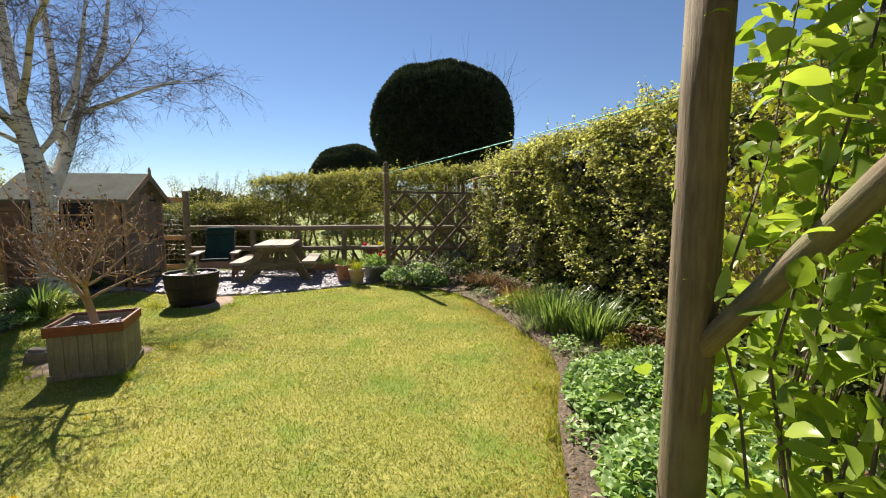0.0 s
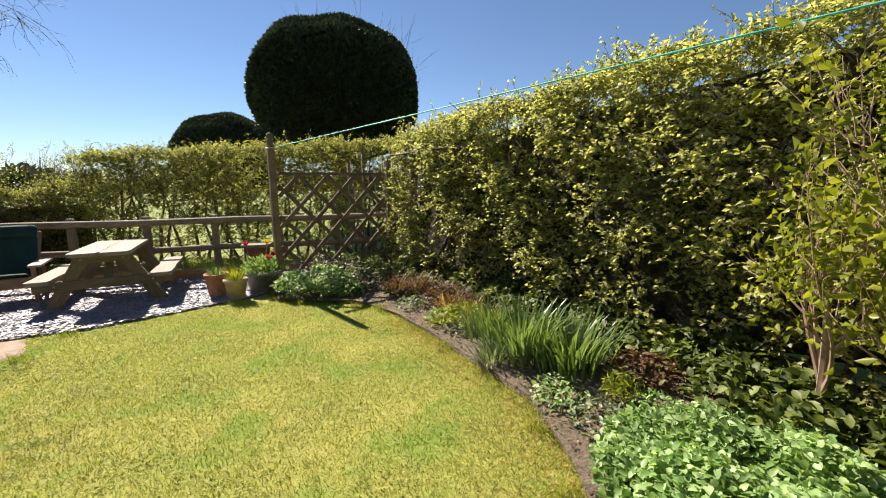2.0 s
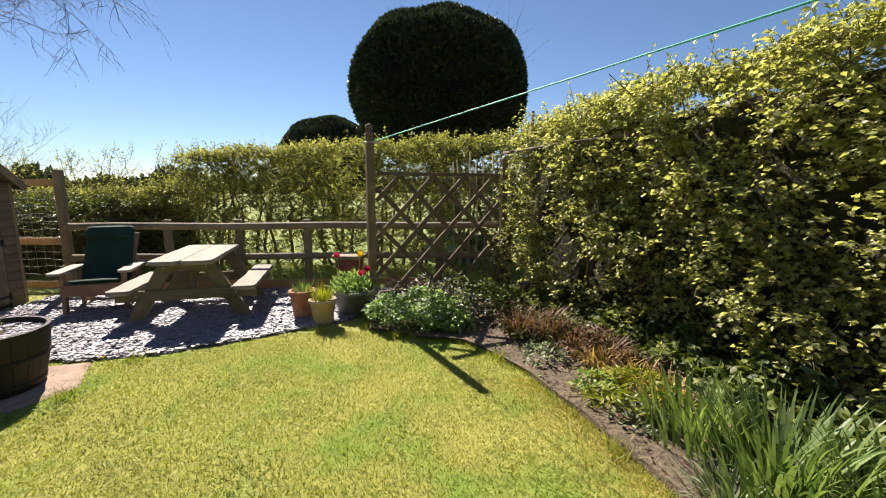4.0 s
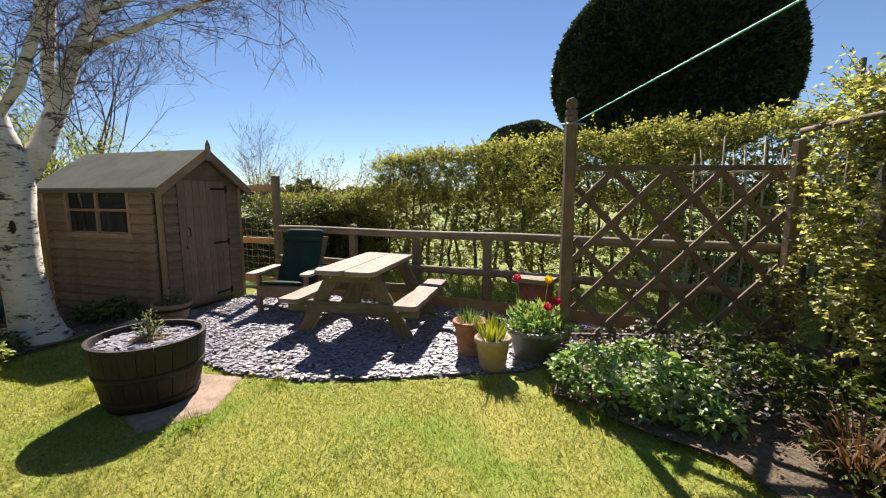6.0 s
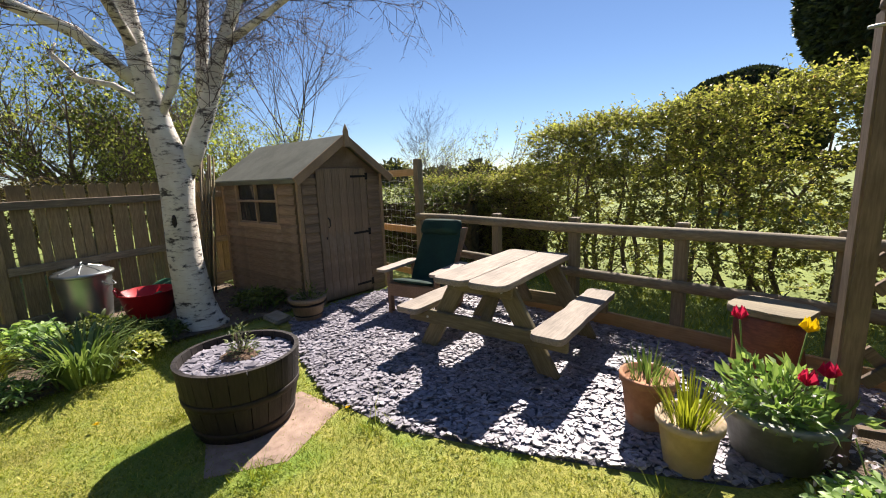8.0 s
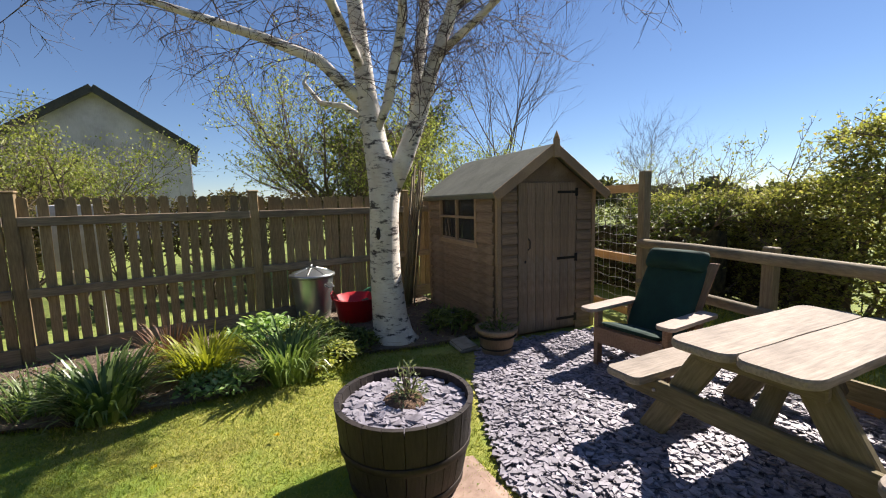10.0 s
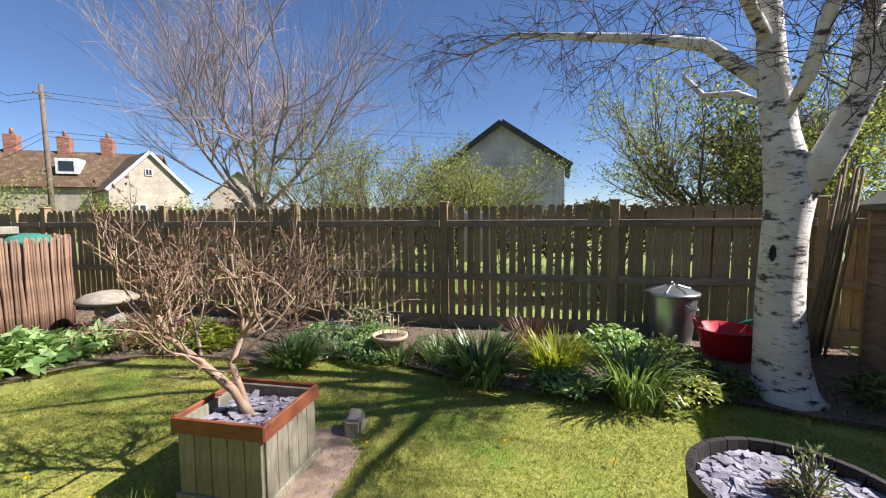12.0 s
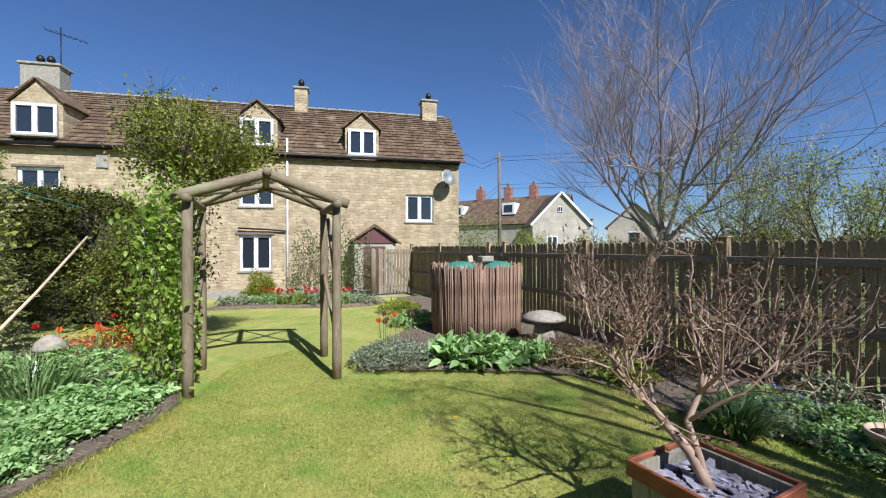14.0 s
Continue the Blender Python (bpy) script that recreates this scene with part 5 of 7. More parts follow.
def hedge(name, label, pts, width, low, heights, n, mat_, size, lw, core=True, bump=0.12, stems=0.35, gap=-0.75, per=9, base=0.45, taper=0.0):
    """A clipped hedge along a line: leafy twigs over its faces and top, stems inside, a dark sheet standing in for
    inner shade.
    """
    ob = thing(name, label, "hedge")
    P = np.array(pts, float)
    seg = np.hypot(*(P[1:] - P[:-1]).T)
    cum = np.concatenate([[0], np.cumsum(seg)])

    def at(s):
        x, y = np.interp(s, cum, P[:, 0]), np.interp(s, cum, P[:, 1])
        i = np.clip(np.searchsorted(cum, s) - 1, 0, len(seg) - 1)
        d = (P[1:] - P[:-1])[i] / seg[i][:, None]
        return x, y, d

    m = n // per
    s = rng.uniform(0, cum[-1], m)
    x, y, d = at(s)
    H = np.interp(s, cum, heights)
    face = rng.random(m)
    on_top = face >= 0.86
    z = np.where(on_top, H, low + (H - low) * rng.random(m) ** 0.85)
    side = np.where(face < 0.5, -1.0, 1.0)
    lumpy = bump * (np.sin(s * 5.1 + z * 3.7) * 0.5 + np.sin(s * 11.3 - z * 7.1) * 0.35 + np.sin(s * 2.3 + z * 9.0) * 0.4)
    inset = -0.04 + 0.26 * rng.random(m) ** 1.3
    w = np.where(on_top, rng.uniform(-0.5, 0.5, m) * width, side * (width / 2 + lumpy - inset + taper * (1 - z / H)))
    z = np.where(on_top, z + lumpy * 0.6 - inset * 0.7, z)
    keep = on_top | (np.sin(s * 4.3 + z * 5.1) + np.sin(s * 9.1 - z * 8.3 + 1.0) * 0.8 + np.sin(s * 1.7 + z * 2.9) * 0.7 + rng.normal(0, 0.5, m) > gap)
    keep &= rng.random(m) < base + (1 - base) * np.clip((z - low) / (0.45 * (H - low)), 0, 1)
    x, y, d, z, w, side, on_top, m = x[keep], y[keep], d[keep], z[keep], w[keep], side[keep], on_top[keep], int(keep.sum())
    root = np.stack([x - d[:, 1] * w, y + d[:, 0] * w, np.maximum(z, 0.03)], 1)
    out = np.stack([-d[:, 1] * side, d[:, 0] * side, np.full(m, 0.3)], 1)
    out[on_top] = [0, 0, 1.0]
    way = out + rand_dir(m) * 0.75
    way /= np.linalg.norm(way, axis=1, keepdims=True)
    length = rng.uniform(0.1, 0.27, m) + 0.25 * (rng.random(m) > 0.96)
    part("twig_mass", twig_rods("twig_mass", root, way, length, 0.0032), TWIG, ob)
    k = np.repeat(np.arange(m), per)
    u = rng.uniform(0.1, 1.05, len(k))[:, None]
    across = np.cross(way[k], [0, 0, 1.0]) * rng.choice([-1, 1], len(k))[:, None]
    p = root[k] + way[k] * length[k][:, None] * u + [0, 0, -0.12] * length[k][:, None] * u ** 2 + rng.normal(0, 0.012, (len(k), 3))
    part("foliage", leaf_mesh("foliage", p, across + way[k] * 0.6 + rand_dir(len(k)) * 0.5 + [0, 0, -0.25], size, lw, 0.22, 0.75), mat_, ob)
    L = cum[-1]
    ds = []
    k = 0.0
    while k < L:
        xx, yy, dd = at(np.array([k]))
        h = float(np.interp(k, cum, heights))
        a = Vector((float(xx[0]) + random.gauss(0, 0.05), float(yy[0]) + random.gauss(0, 0.05), 0))
        pts_, rr = [a], [0.035]
        for j in range(1, 6):
            a = a + Vector((random.gauss(0, 0.09), random.gauss(0, 0.09), h * 0.17))
            pts_.append(a.copy())
            rr.append(0.035 * (1 - j / 6.5))
        ds.append(tube_data(pts_, rr, 6))
        for _ in range(9):
            q = pts_[random.randint(0, 5)]
            e = q + Vector((random.gauss(0, 0.28), random.gauss(0, 0.28), random.uniform(0.05, 0.5)))
            ds.append(tube_data([q, q.lerp(e, 0.5) + Vector((0, 0, 0.04)), e], [0.011, 0.008, 0.004], 4))
        k += stems * random.uniform(0.6, 1.3)
    part("stemwork", to_mesh("stemwork", *merge(ds)), TWIG, ob)
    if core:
        # closed dark sheet along the middle, in place of shade between the stems
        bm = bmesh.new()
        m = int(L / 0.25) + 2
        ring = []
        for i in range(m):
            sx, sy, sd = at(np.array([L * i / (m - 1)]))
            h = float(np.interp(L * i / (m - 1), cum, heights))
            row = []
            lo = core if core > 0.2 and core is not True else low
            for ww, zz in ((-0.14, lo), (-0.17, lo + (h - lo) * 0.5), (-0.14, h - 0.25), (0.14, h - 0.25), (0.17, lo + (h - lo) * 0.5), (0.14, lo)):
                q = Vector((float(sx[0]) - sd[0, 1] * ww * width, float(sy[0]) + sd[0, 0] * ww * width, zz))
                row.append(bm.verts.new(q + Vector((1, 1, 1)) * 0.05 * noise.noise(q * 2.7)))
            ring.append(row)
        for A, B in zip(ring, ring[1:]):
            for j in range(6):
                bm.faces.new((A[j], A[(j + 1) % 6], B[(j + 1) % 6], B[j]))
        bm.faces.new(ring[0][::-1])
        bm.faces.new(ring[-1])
        part("shade_core", bm, INNER_SHADE, ob)
    return ob


# near-black olive: the shade deep inside hedges and yews, put into colour
INNER_SHADE = surface("painted_inner_shade", (0.02, 0.018, 0.01), (0.16, 0.14, 0.06), 14, 5, 0.95, 1.0, 0.08)
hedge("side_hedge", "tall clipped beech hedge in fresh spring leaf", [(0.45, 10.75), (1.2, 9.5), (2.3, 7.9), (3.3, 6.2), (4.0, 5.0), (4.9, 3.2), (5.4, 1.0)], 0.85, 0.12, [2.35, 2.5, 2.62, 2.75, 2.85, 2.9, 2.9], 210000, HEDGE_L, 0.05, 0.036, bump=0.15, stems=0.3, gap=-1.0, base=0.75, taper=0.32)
pergola = thing("pole_support", "rough grey poles propping the hedge beside the trellis", "garden poles")
for nm, a, b, r in (("rail", (-0.12, 10.3, 2.05), (1.15, 8.5, 2.09), 0.022), ("upright", (0.84, 9.15, 0.0), (0.86, 9.17, 2.06), 0.024)):
    a, b = Vector(a), Vector(b)
    tube(nm, [a, a.lerp(b, 0.5) + Vector((0.01, 0, 0.015)), b], [r, r * 0.95, r * 0.85], TRELLIS, pergola, sides=8, rough=0.1)
for limb in (((0.47, 9.42, 0.0), (0.62, 9.45, 0.45), (0.85, 9.5, 0.95), (1.1, 9.6, 1.7)), ((-0.1, 9.72, 0.0), (0.12, 9.74, 0.3), (0.34, 9.8, 0.62), (0.75, 9.95, 1.2)), ((0.2, 9.85, 0.0), (0.17, 9.8, 0.5), (0.24, 9.85, 1.1), (0.2, 9.9, 1.75)), ((0.78, 9.02, 0.0), (0.74, 9.08, 0.55), (0.86, 9.1, 1.1), (0.8, 9.2, 1.8))):
    tube("limb", [Vector(q) + Vector((0.14, 0.1, 0)) for q in limb], [0.04, 0.032, 0.025, 0.016], TWIG, pergola, sides=8, rough=0.12)
hedge("back_hedge", "clipped hawthorn hedge beyond the rail fence", [(-6.2, 11.8), (-4.9, 12.0), (-3.6, 12.1), (-1.8, 12.3), (0.2, 12.7), (1.6, 13.0)], 0.75, 0.12, [2.1, 2.2, 2.25, 2.35, 2.45, 2.5], 125000, BACK_L, 0.045, 0.032, core=False, bump=0.1, stems=0.2, gap=-1.4, base=0.7)
hedge("laid_hedge", "thin half-bare hawthorn hedge with open twiggy tops", [(-9.5, 11.3), (-7.8, 11.6), (-6.2, 11.8)], 0.6, 0.05, [1.3, 1.4, 1.5], 60000, BACK_L, 0.042, 0.028, bump=0.14, stems=0.28, base=0.8)
hedge("low_hedge", "dark low clipped hedge behind the wire netting", [(-9.9, 9.9), (-8.4, 10.6), (-7.0, 11.0)], 0.7, 0.02, [1.25, 1.3, 1.3], 12000, DARK_L, 0.05, 0.035, bump=0.08)
random.seed(5)
for x, y, h in ((-7.6, 11.65, 2.0), (-6.7, 11.75, 2.05), (-6.1, 11.8, 2.1), (-7.1, 11.7, 2.1), (-8.4, 11.5, 2.0), (-8.0, 11.6, 2.1), (-6.4, 11.8, 1.95), (-8.9, 11.4, 2.1), (-9.4, 11.35, 2.0), (-5.7, 11.9, 2.1)):
    outs, tips = [], []
    grow((0, 0, 0.0), (random.gauss(0, 0.05), 0, 1), h * 0.66, 0.034, 0, outs, tips, 0.35, 0.12, (4, 5), 0.62, 0, 0.75, (6, 5, 4, 3), 0.5)
    ob = thing("hedge_tree", "young twiggy hawthorn with sparse new leaves", "tree", pose(x, y, 0), "young hawthorns along the fence")
    part("branchwork", to_mesh("branchwork", *merge(outs)), TWIG, ob)
    part("foliage", tree_leaves("foliage", tips, 2, 0.042, 0.03, 0.03), BACK_L, ob)
hedge("orchard_hedge", "brown-leaved hedge behind the picket fence", [(-10.6, 6.4), (-8.8, 3.4), (-6.5, -0.4), (-4.1, -4.4)], 0.6, 0.78, [1.55, 1.55, 1.55, 1.5], 60000, ORCHARD_L, 0.05, 0.035, core=False, bump=0.15, stems=0.3, gap=-1.6, base=1.0)
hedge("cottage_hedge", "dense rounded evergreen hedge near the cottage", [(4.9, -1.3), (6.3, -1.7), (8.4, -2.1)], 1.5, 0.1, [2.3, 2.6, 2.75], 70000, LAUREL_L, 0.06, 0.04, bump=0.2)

# ---- clipped yews ----


def yew(name, x, y, z0, rx, ry, h, n, square=2.6, trunk=True):
    ob = thing(name, "huge dark clipped yew topiary with a flat top", "topiary", pose(x, y, 0))
    d = rand_dir(n)
    k = (np.abs(d) ** square).sum(1, keepdims=True) ** (-1 / square)
    q = d * k
    q *= 1 + 0.02 * np.sin(q[:, :1] * 9) + 0.02 * np.sin(q[:, 1:2] * 11 + q[:, 2:3] * 8)
    q[:, :2] *= (0.88 + 0.12 * np.clip(1 - (q[:, 2:3] + 0.1) ** 2, 0, 1))
    c = np.array([0, 0, z0 + h / 2])
    p = c + q * np.array([rx, ry, h / 2])
    part("foliage", leaf_mesh("foliage", p, d + rand_dir(n) * 0.8, 0.16, 0.08), YEW_L, ob)
    # dark shell just below the needles, painted as the yew's inner shade
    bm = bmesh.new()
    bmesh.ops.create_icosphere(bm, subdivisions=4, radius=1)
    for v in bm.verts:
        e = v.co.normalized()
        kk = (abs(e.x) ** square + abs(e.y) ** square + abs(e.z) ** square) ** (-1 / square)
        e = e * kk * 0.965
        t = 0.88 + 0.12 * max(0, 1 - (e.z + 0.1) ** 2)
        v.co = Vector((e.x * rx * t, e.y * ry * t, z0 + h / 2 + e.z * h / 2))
    part("shade_core", bm, INNER_SHADE, ob)
    tube("trunk", [(0, 0, 0), (0.1, 0, z0 * 0.5), (0, 0, z0 + 0.4)], [0.45, 0.38, 0.3], TWIG, ob)


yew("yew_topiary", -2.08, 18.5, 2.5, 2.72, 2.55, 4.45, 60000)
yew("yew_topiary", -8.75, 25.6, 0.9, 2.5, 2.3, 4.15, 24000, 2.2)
random.seed(21)
outs, tips = [], []
for k in range(9):
    a = k * 0.7
    grow((0, 0, 3.5), (math.cos(a) * 0.75, math.sin(a) * 0.5, 1), 3.6, 0.07, 1, outs, tips, 0.3, 0.1, (4, 6), 0.6, 0, 0.6, (8, 5, 4, 3), 0.6)
ob = thing("bare_tree", "bare tree showing thin twigs above the yew", "tree", pose(-2.0, 24.5, 0))
part("branchwork", to_mesh("branchwork", *merge(outs)), TWIG, ob)
tube("trunk", [(0, 0, 0), (0.1, 0, 2), (0, 0, 3.7)], [0.3, 0.22, 0.18], TWIG, ob)

# ---- silver birch ----
random.seed(3)
birch = thing("silver_birch", "white-barked silver birch with drooping bare twigs", "tree", pose(-6.35, 6.66, 0))
SX, DX = Vector((0.2, 0.98, 0)), Vector((-0.98, 0.2, 0))


def bpt(l, d, z):
    return SX * l + DX * d + Vector((0, 0, z))


tr = [bpt(0.06, 0, -0.03), bpt(0.03, 0, 0.08), bpt(0, 0, 0.3), bpt(-0.03, 0, 0.8), bpt(-0.02, 0, 1.3), bpt(0.0, 0, 1.7), bpt(-0.08, 0.0, 2.1), bpt(-0.16, 0.02, 2.6), bpt(-0.22, 0.04, 3.2), bpt(-0.3, 0, 4.2), bpt(-0.3, 0, 5.6), bpt(-0.35, 0, 7.0)]
tube("trunk", tr, [0.27, 0.22, 0.185, 0.16, 0.15, 0.17, 0.125, 0.105, 0.085, 0.07, 0.05, 0.015], BIRCH, birch, "papery white bark with dark scars", 18, 0.06)
part("bark_scar", lathe("bark_scar", [(0.045, 0), (0.04, 0.012), (0.02, 0.02), (0.004, 0.01)], 14), HOOP, birch, "dark eye-shaped bark scar", Matrix.Translation(bpt(-0.05, -0.142, 1.2)) @ (-DX).to_track_quat("Z", "Y").to_matrix().to_4x4() @ Matrix.Diagonal((0.55, 1.5, 1, 1)))
lb = [([bpt(0.03, 0, 1.62), bpt(0.2, 0.02, 1.95), bpt(0.36, 0.04, 2.35), bpt(0.5, 0.06, 2.8), bpt(0.7, 0.05, 3.3), bpt(1.0, 0, 4.2), bpt(1.2, 0, 5.4)], [0.115, 0.1, 0.088, 0.078, 0.065, 0.045, 0.015]),
      ([bpt(0.34, 0.04, 2.3), bpt(0.34, 0.2, 2.8), bpt(0.42, 0.3, 3.5), bpt(0.4, 0.4, 4.6), bpt(0.5, 0.5, 5.8)], [0.07, 0.062, 0.055, 0.04, 0.012]),
      ([bpt(-0.1, 0.0, 2.15), bpt(0.1, -0.15, 2.5), bpt(0.3, -0.35, 3.1), bpt(0.4, -0.5, 4.0), bpt(0.5, -0.6, 5.0)], [0.06, 0.05, 0.042, 0.03, 0.012]),
      ([bpt(-0.17, 0.02, 2.5), bpt(-0.6, -0.1, 2.95), bpt(-1.1, -0.2, 3.15), bpt(-1.7, -0.3, 3.35), bpt(-2.5, -0.5, 3.6), bpt(-3.2, -0.7, 3.5)], [0.065, 0.056, 0.048, 0.04, 0.025, 0.008]),
      ([bpt(-0.15, 0.02, 2.35), bpt(-0.45, 0.15, 2.55), bpt(-0.75, 0.25, 2.62), bpt(-0.95, 0.3, 2.85), bpt(-0.9, 0.3, 2.95)], [0.035, 0.03, 0.026, 0.024, 0.01]),
      ([bpt(0.55, 0.06, 2.95), bpt(0.95, -0.1, 3.2), bpt(1.4, -0.3, 3.5), bpt(1.85, -0.45, 3.75), bpt(2.2, -0.6, 3.85)], [0.045, 0.036, 0.028, 0.018, 0.006]),
      ([bpt(-0.2, -0.05, 2.9), bpt(-0.3, -0.5, 3.3), bpt(-0.5, -1.1, 3.7), bpt(-0.6, -1.8, 4.0), bpt(-0.8, -2.5, 4.0)], [0.05, 0.042, 0.034, 0.022, 0.008]),
      ([bpt(0.75, 0.05, 3.4), bpt(1.15, 0.25, 3.75), bpt(1.6, 0.4, 4.2), bpt(1.9, 0.5, 4.7)], [0.04, 0.032, 0.022, 0.008]),
      ([bpt(-0.28, 0.02, 3.9), bpt(-0.65, 0.2, 4.4), bpt(-1.1, 0.35, 4.8), bpt(-1.5, 0.4, 5.1)], [0.04, 0.032, 0.022, 0.008])]
outs, tips = [], []
for pts_, rr in lb:
    tube("limb", pts_, rr, BIRCH, birch, "", 12, 0.06)
for pts_, rr in lb[:4] + lb[5:] + [(tr[7:], [0.1, 0.085, 0.07, 0.05, 0.02])]:
    for i in range(2, len(pts_)):
        for _ in range(6):
            a = pts_[i - 1].lerp(pts_[i], random.random())
            d = (pts_[i] - pts_[i - 1]).normalized() + Vector((random.gauss(0, 0.8), random.gauss(0, 0.8), random.gauss(0.1, 0.35)))
            grow(a, d, random.uniform(0.5, 0.95), 0.0065, 2, outs, tips, 0.5, 0.02, (4, 6), 0.6, 0.24, 0.75, (5, 5, 5, 4, 3), 0.6)
part("twig_mass", to_mesh("twig_mass", *merge(outs)), BIRCHTWIG, birch, "fine dark drooping twigs", kind="stuff")
part("budding", tree_leaves("budding", tips, 1, 0.03, 0.008, 0.01), RUST_L, birch)

# ---- trees beyond the fence ----


def bare_tree(name, label, x, y, h, r, seed, mat_=None, ways=7, leaf=None, per=3, lsize=0.07, spread=0.6, levels=(9, 6, 5, 4, 3), up=1.0, split=(4, 6), low=0.12, thick=0.5):
    random.seed(seed)
    ob = thing(name, label, "tree", pose(x, y, 0))
    outs, tips = [], []
    tube("trunk", [(0, 0, -0.05), (0.03, 0.02, h * low), (0, 0.05, h * low * 2)], [r * 1.25, r, r * 0.8], mat_ or TWIG, ob, sides=10)
    for k in range(ways):
        a = k * 2.4
        grow((0, 0, h * low * random.uniform(0.8, 2.0)), (math.cos(a) * spread, math.sin(a) * spread, up), h * 0.42, r * thick, 1, outs, tips, 0.32, 0.07, split, 0.55, 0, 0.6, levels, 0.6)
    part("branchwork", to_mesh("branchwork", *merge(outs)), mat_ or TWIG, ob, kind="stuff")
    if leaf:
        part("foliage", tree_leaves("foliage", tips, per, lsize, lsize * 0.65, 0.05), leaf, ob, kind="stuff")
    return ob


bare_tree("bare_ash_tree", "large bare tree with upswept purplish twigs", -8.6, -7.8, 11.4, 0.16, 31, PURPLETWIG, 9, None, spread=0.7, split=(6, 8), low=0.1, up=1.0, thick=0.5)
bare_tree("far_birch", "slender leafless birch beyond the shed", -15.3, 10.1, 7.6, 0.085, 32, BIRCHTWIG, 9, None, spread=0.45, split=(3, 5), thick=0.3, low=0.2)
bare_tree("sapling", "small bare tree standing in the field", -17.4, 16.2, 4.6, 0.05, 33, BIRCHTWIG, 7, None, spread=0.45, split=(3, 5), thick=0.35, low=0.18)
bare_tree("hawthorn_tree", "spreading hawthorn coming into fresh leaf", -12.6, 5.2, 5.2, 0.13, 34, TWIG, 11, TREE_L, 5, 0.062, 1.1, up=0.75)
bare_tree("hawthorn_tree", "spreading hawthorn coming into fresh leaf", -11.6, 7.4, 3.9, 0.1, 35, TWIG, 9, TREE_L, 5, 0.06, 1.1, up=0.7)
bare_tree("willow_bush", "pale green young willow over the fence", -9.6, -2.2, 4.0, 0.09, 36, TWIG, 9, TREE_L, 4, 0.06, 0.9, up=0.8)
bare_tree("willow_bush", "pale green young willow over the fence", -10.6, 0.2, 3.6, 0.09, 37, TWIG, 9, TREE_L, 4, 0.06, 0.9, up=0.8)
bare_tree("willow_bush", "tall feathery willow with small leaves", -9.0, -4.6, 4.4, 0.09, 38, TWIG, 8, TREE_L, 4, 0.055, 0.7, up=0.9)
bare_tree("golden_bush", "yellow-green leafy bush before the barn", -13.4, -2.6, 3.4, 0.1, 39, TWIG, 12, TREE_L, 5, 0.07, 1.2, up=0.6)
bare_tree("ivy_tree", "dark ivy-clad tree beyond the fence", -13.6, 6.3, 4.6, 0.14, 40, TWIG, 9, DARK_L, 4, 0.1, 0.6, up=1.0)
for i, (x, y, h) in enumerate(((-24, 44, 6), (-31, 43, 5.5), (-19, 46, 5), (-38, 30, 5), (-36, 20, 4))):
    bare_tree("distant_tree", "far bare tree on the horizon", x, y, h, 0.15, 50 + i, TWIG, 7, None, spread=0.8, levels=(6, 5, 4, 3))

# ---- distant field edge ----
bm = bmesh.new()
bmesh.ops.create_grid(bm, x_segments=60, y_segments=4, size=1)
for v in bm.verts:
    a = 1.0 + v.co.x * 1.6
    rad = 150 + 45 * (v.co.y + 1)
    v.co = Vector((-math.sin(a) * rad, math.cos(a) * rad, -0.5 + 1.8 * (v.co.y + 1) * (0.6 + 0.5 * noise.noise(Vector((a * 3, 1, 0))))))
tagged(part("hill", bm, DISTANT := surface("distant_field", (0.1, 0.13, 0.06), (0.2, 0.22, 0.1), 0.1, 0.02, 0.95, 0.1, 0.1)), "low green hill far across the fields", "hill", kind="structure")

# ---- far hedgerows ----
m_ = 26000
az = rng.uniform(-0.9, 2.6, m_)
lump_ = 1.0 + 0.5 * np.sin(az * 31) + 0.4 * np.sin(az * 67 + 1) + 0.3 * np.sin(az * 13)
rad = 95 + 14 * np.sin(az * 5) + rng.normal(0, 1.5, m_)
pz = rng.random(m_) ** 0.8 * (1.6 + 1.5 * np.maximum(lump_, 0.1))
pp = np.stack([-np.sin(az) * rad, np.cos(az) * rad, pz], 1)
FARWOOD = leafy("far_wood_leaf", (0.05, 0.06, 0.03), (0.14, 0.15, 0.07), 0.2, 0.8)
tagged(part("far_hedgerow", leaf_mesh("far_hedgerow", pp, rand_dir(m_), 1.1, 0.8), FARWOOD, kind="stuff"), "dark hedgerow trees along far field edges", "hedgerow", kind="stuff")

# ---- litter on the soil ----
for poly_, nm_ in ((EAST, "east"), (WEST, "west")):
    q_ = scatter(poly_, 16000)
    q3 = np.concatenate([q_, rng.uniform(0.03, 0.075, (len(q_), 1))], 1)
    dd_ = rand_dir(len(q_)) * [1, 1, 0.3]
    tagged(part("leaf_litter", leaf_mesh("leaf_litter", q3, dd_, 0.034, 0.018), RUST_L, kind="stuff"), "dry brown leaf litter over garden soil", "leaf litter", kind="stuff")
    q_ = scatter(poly_, 9000)
    q3 = np.concatenate([q_, rng.uniform(0.03, 0.07, (len(q_), 1))], 1)
    tagged(part("dry_stalks", leaf_mesh("dry_stalks", q3, rand_dir(len(q_)) * [1, 1, 0.25], 0.06, 0.009), BUFF_L, kind="stuff"), "pale dry stalks lying over garden soil", "plant litter", kind="stuff")
    q_ = scatter(poly_, 4200)
    q3 = np.concatenate([q_, rng.uniform(0.03, 0.06, (len(q_), 1))], 1)
    tagged(part("seedling_weed", leaf_mesh("seedling_weed", q3, rand_dir(len(q_), 0.8), 0.04, 0.022), GROUND_L, kind="stuff"), "small green seedlings over garden soil", "weeds", kind="stuff")

# ---- planting ----
random.seed(8)


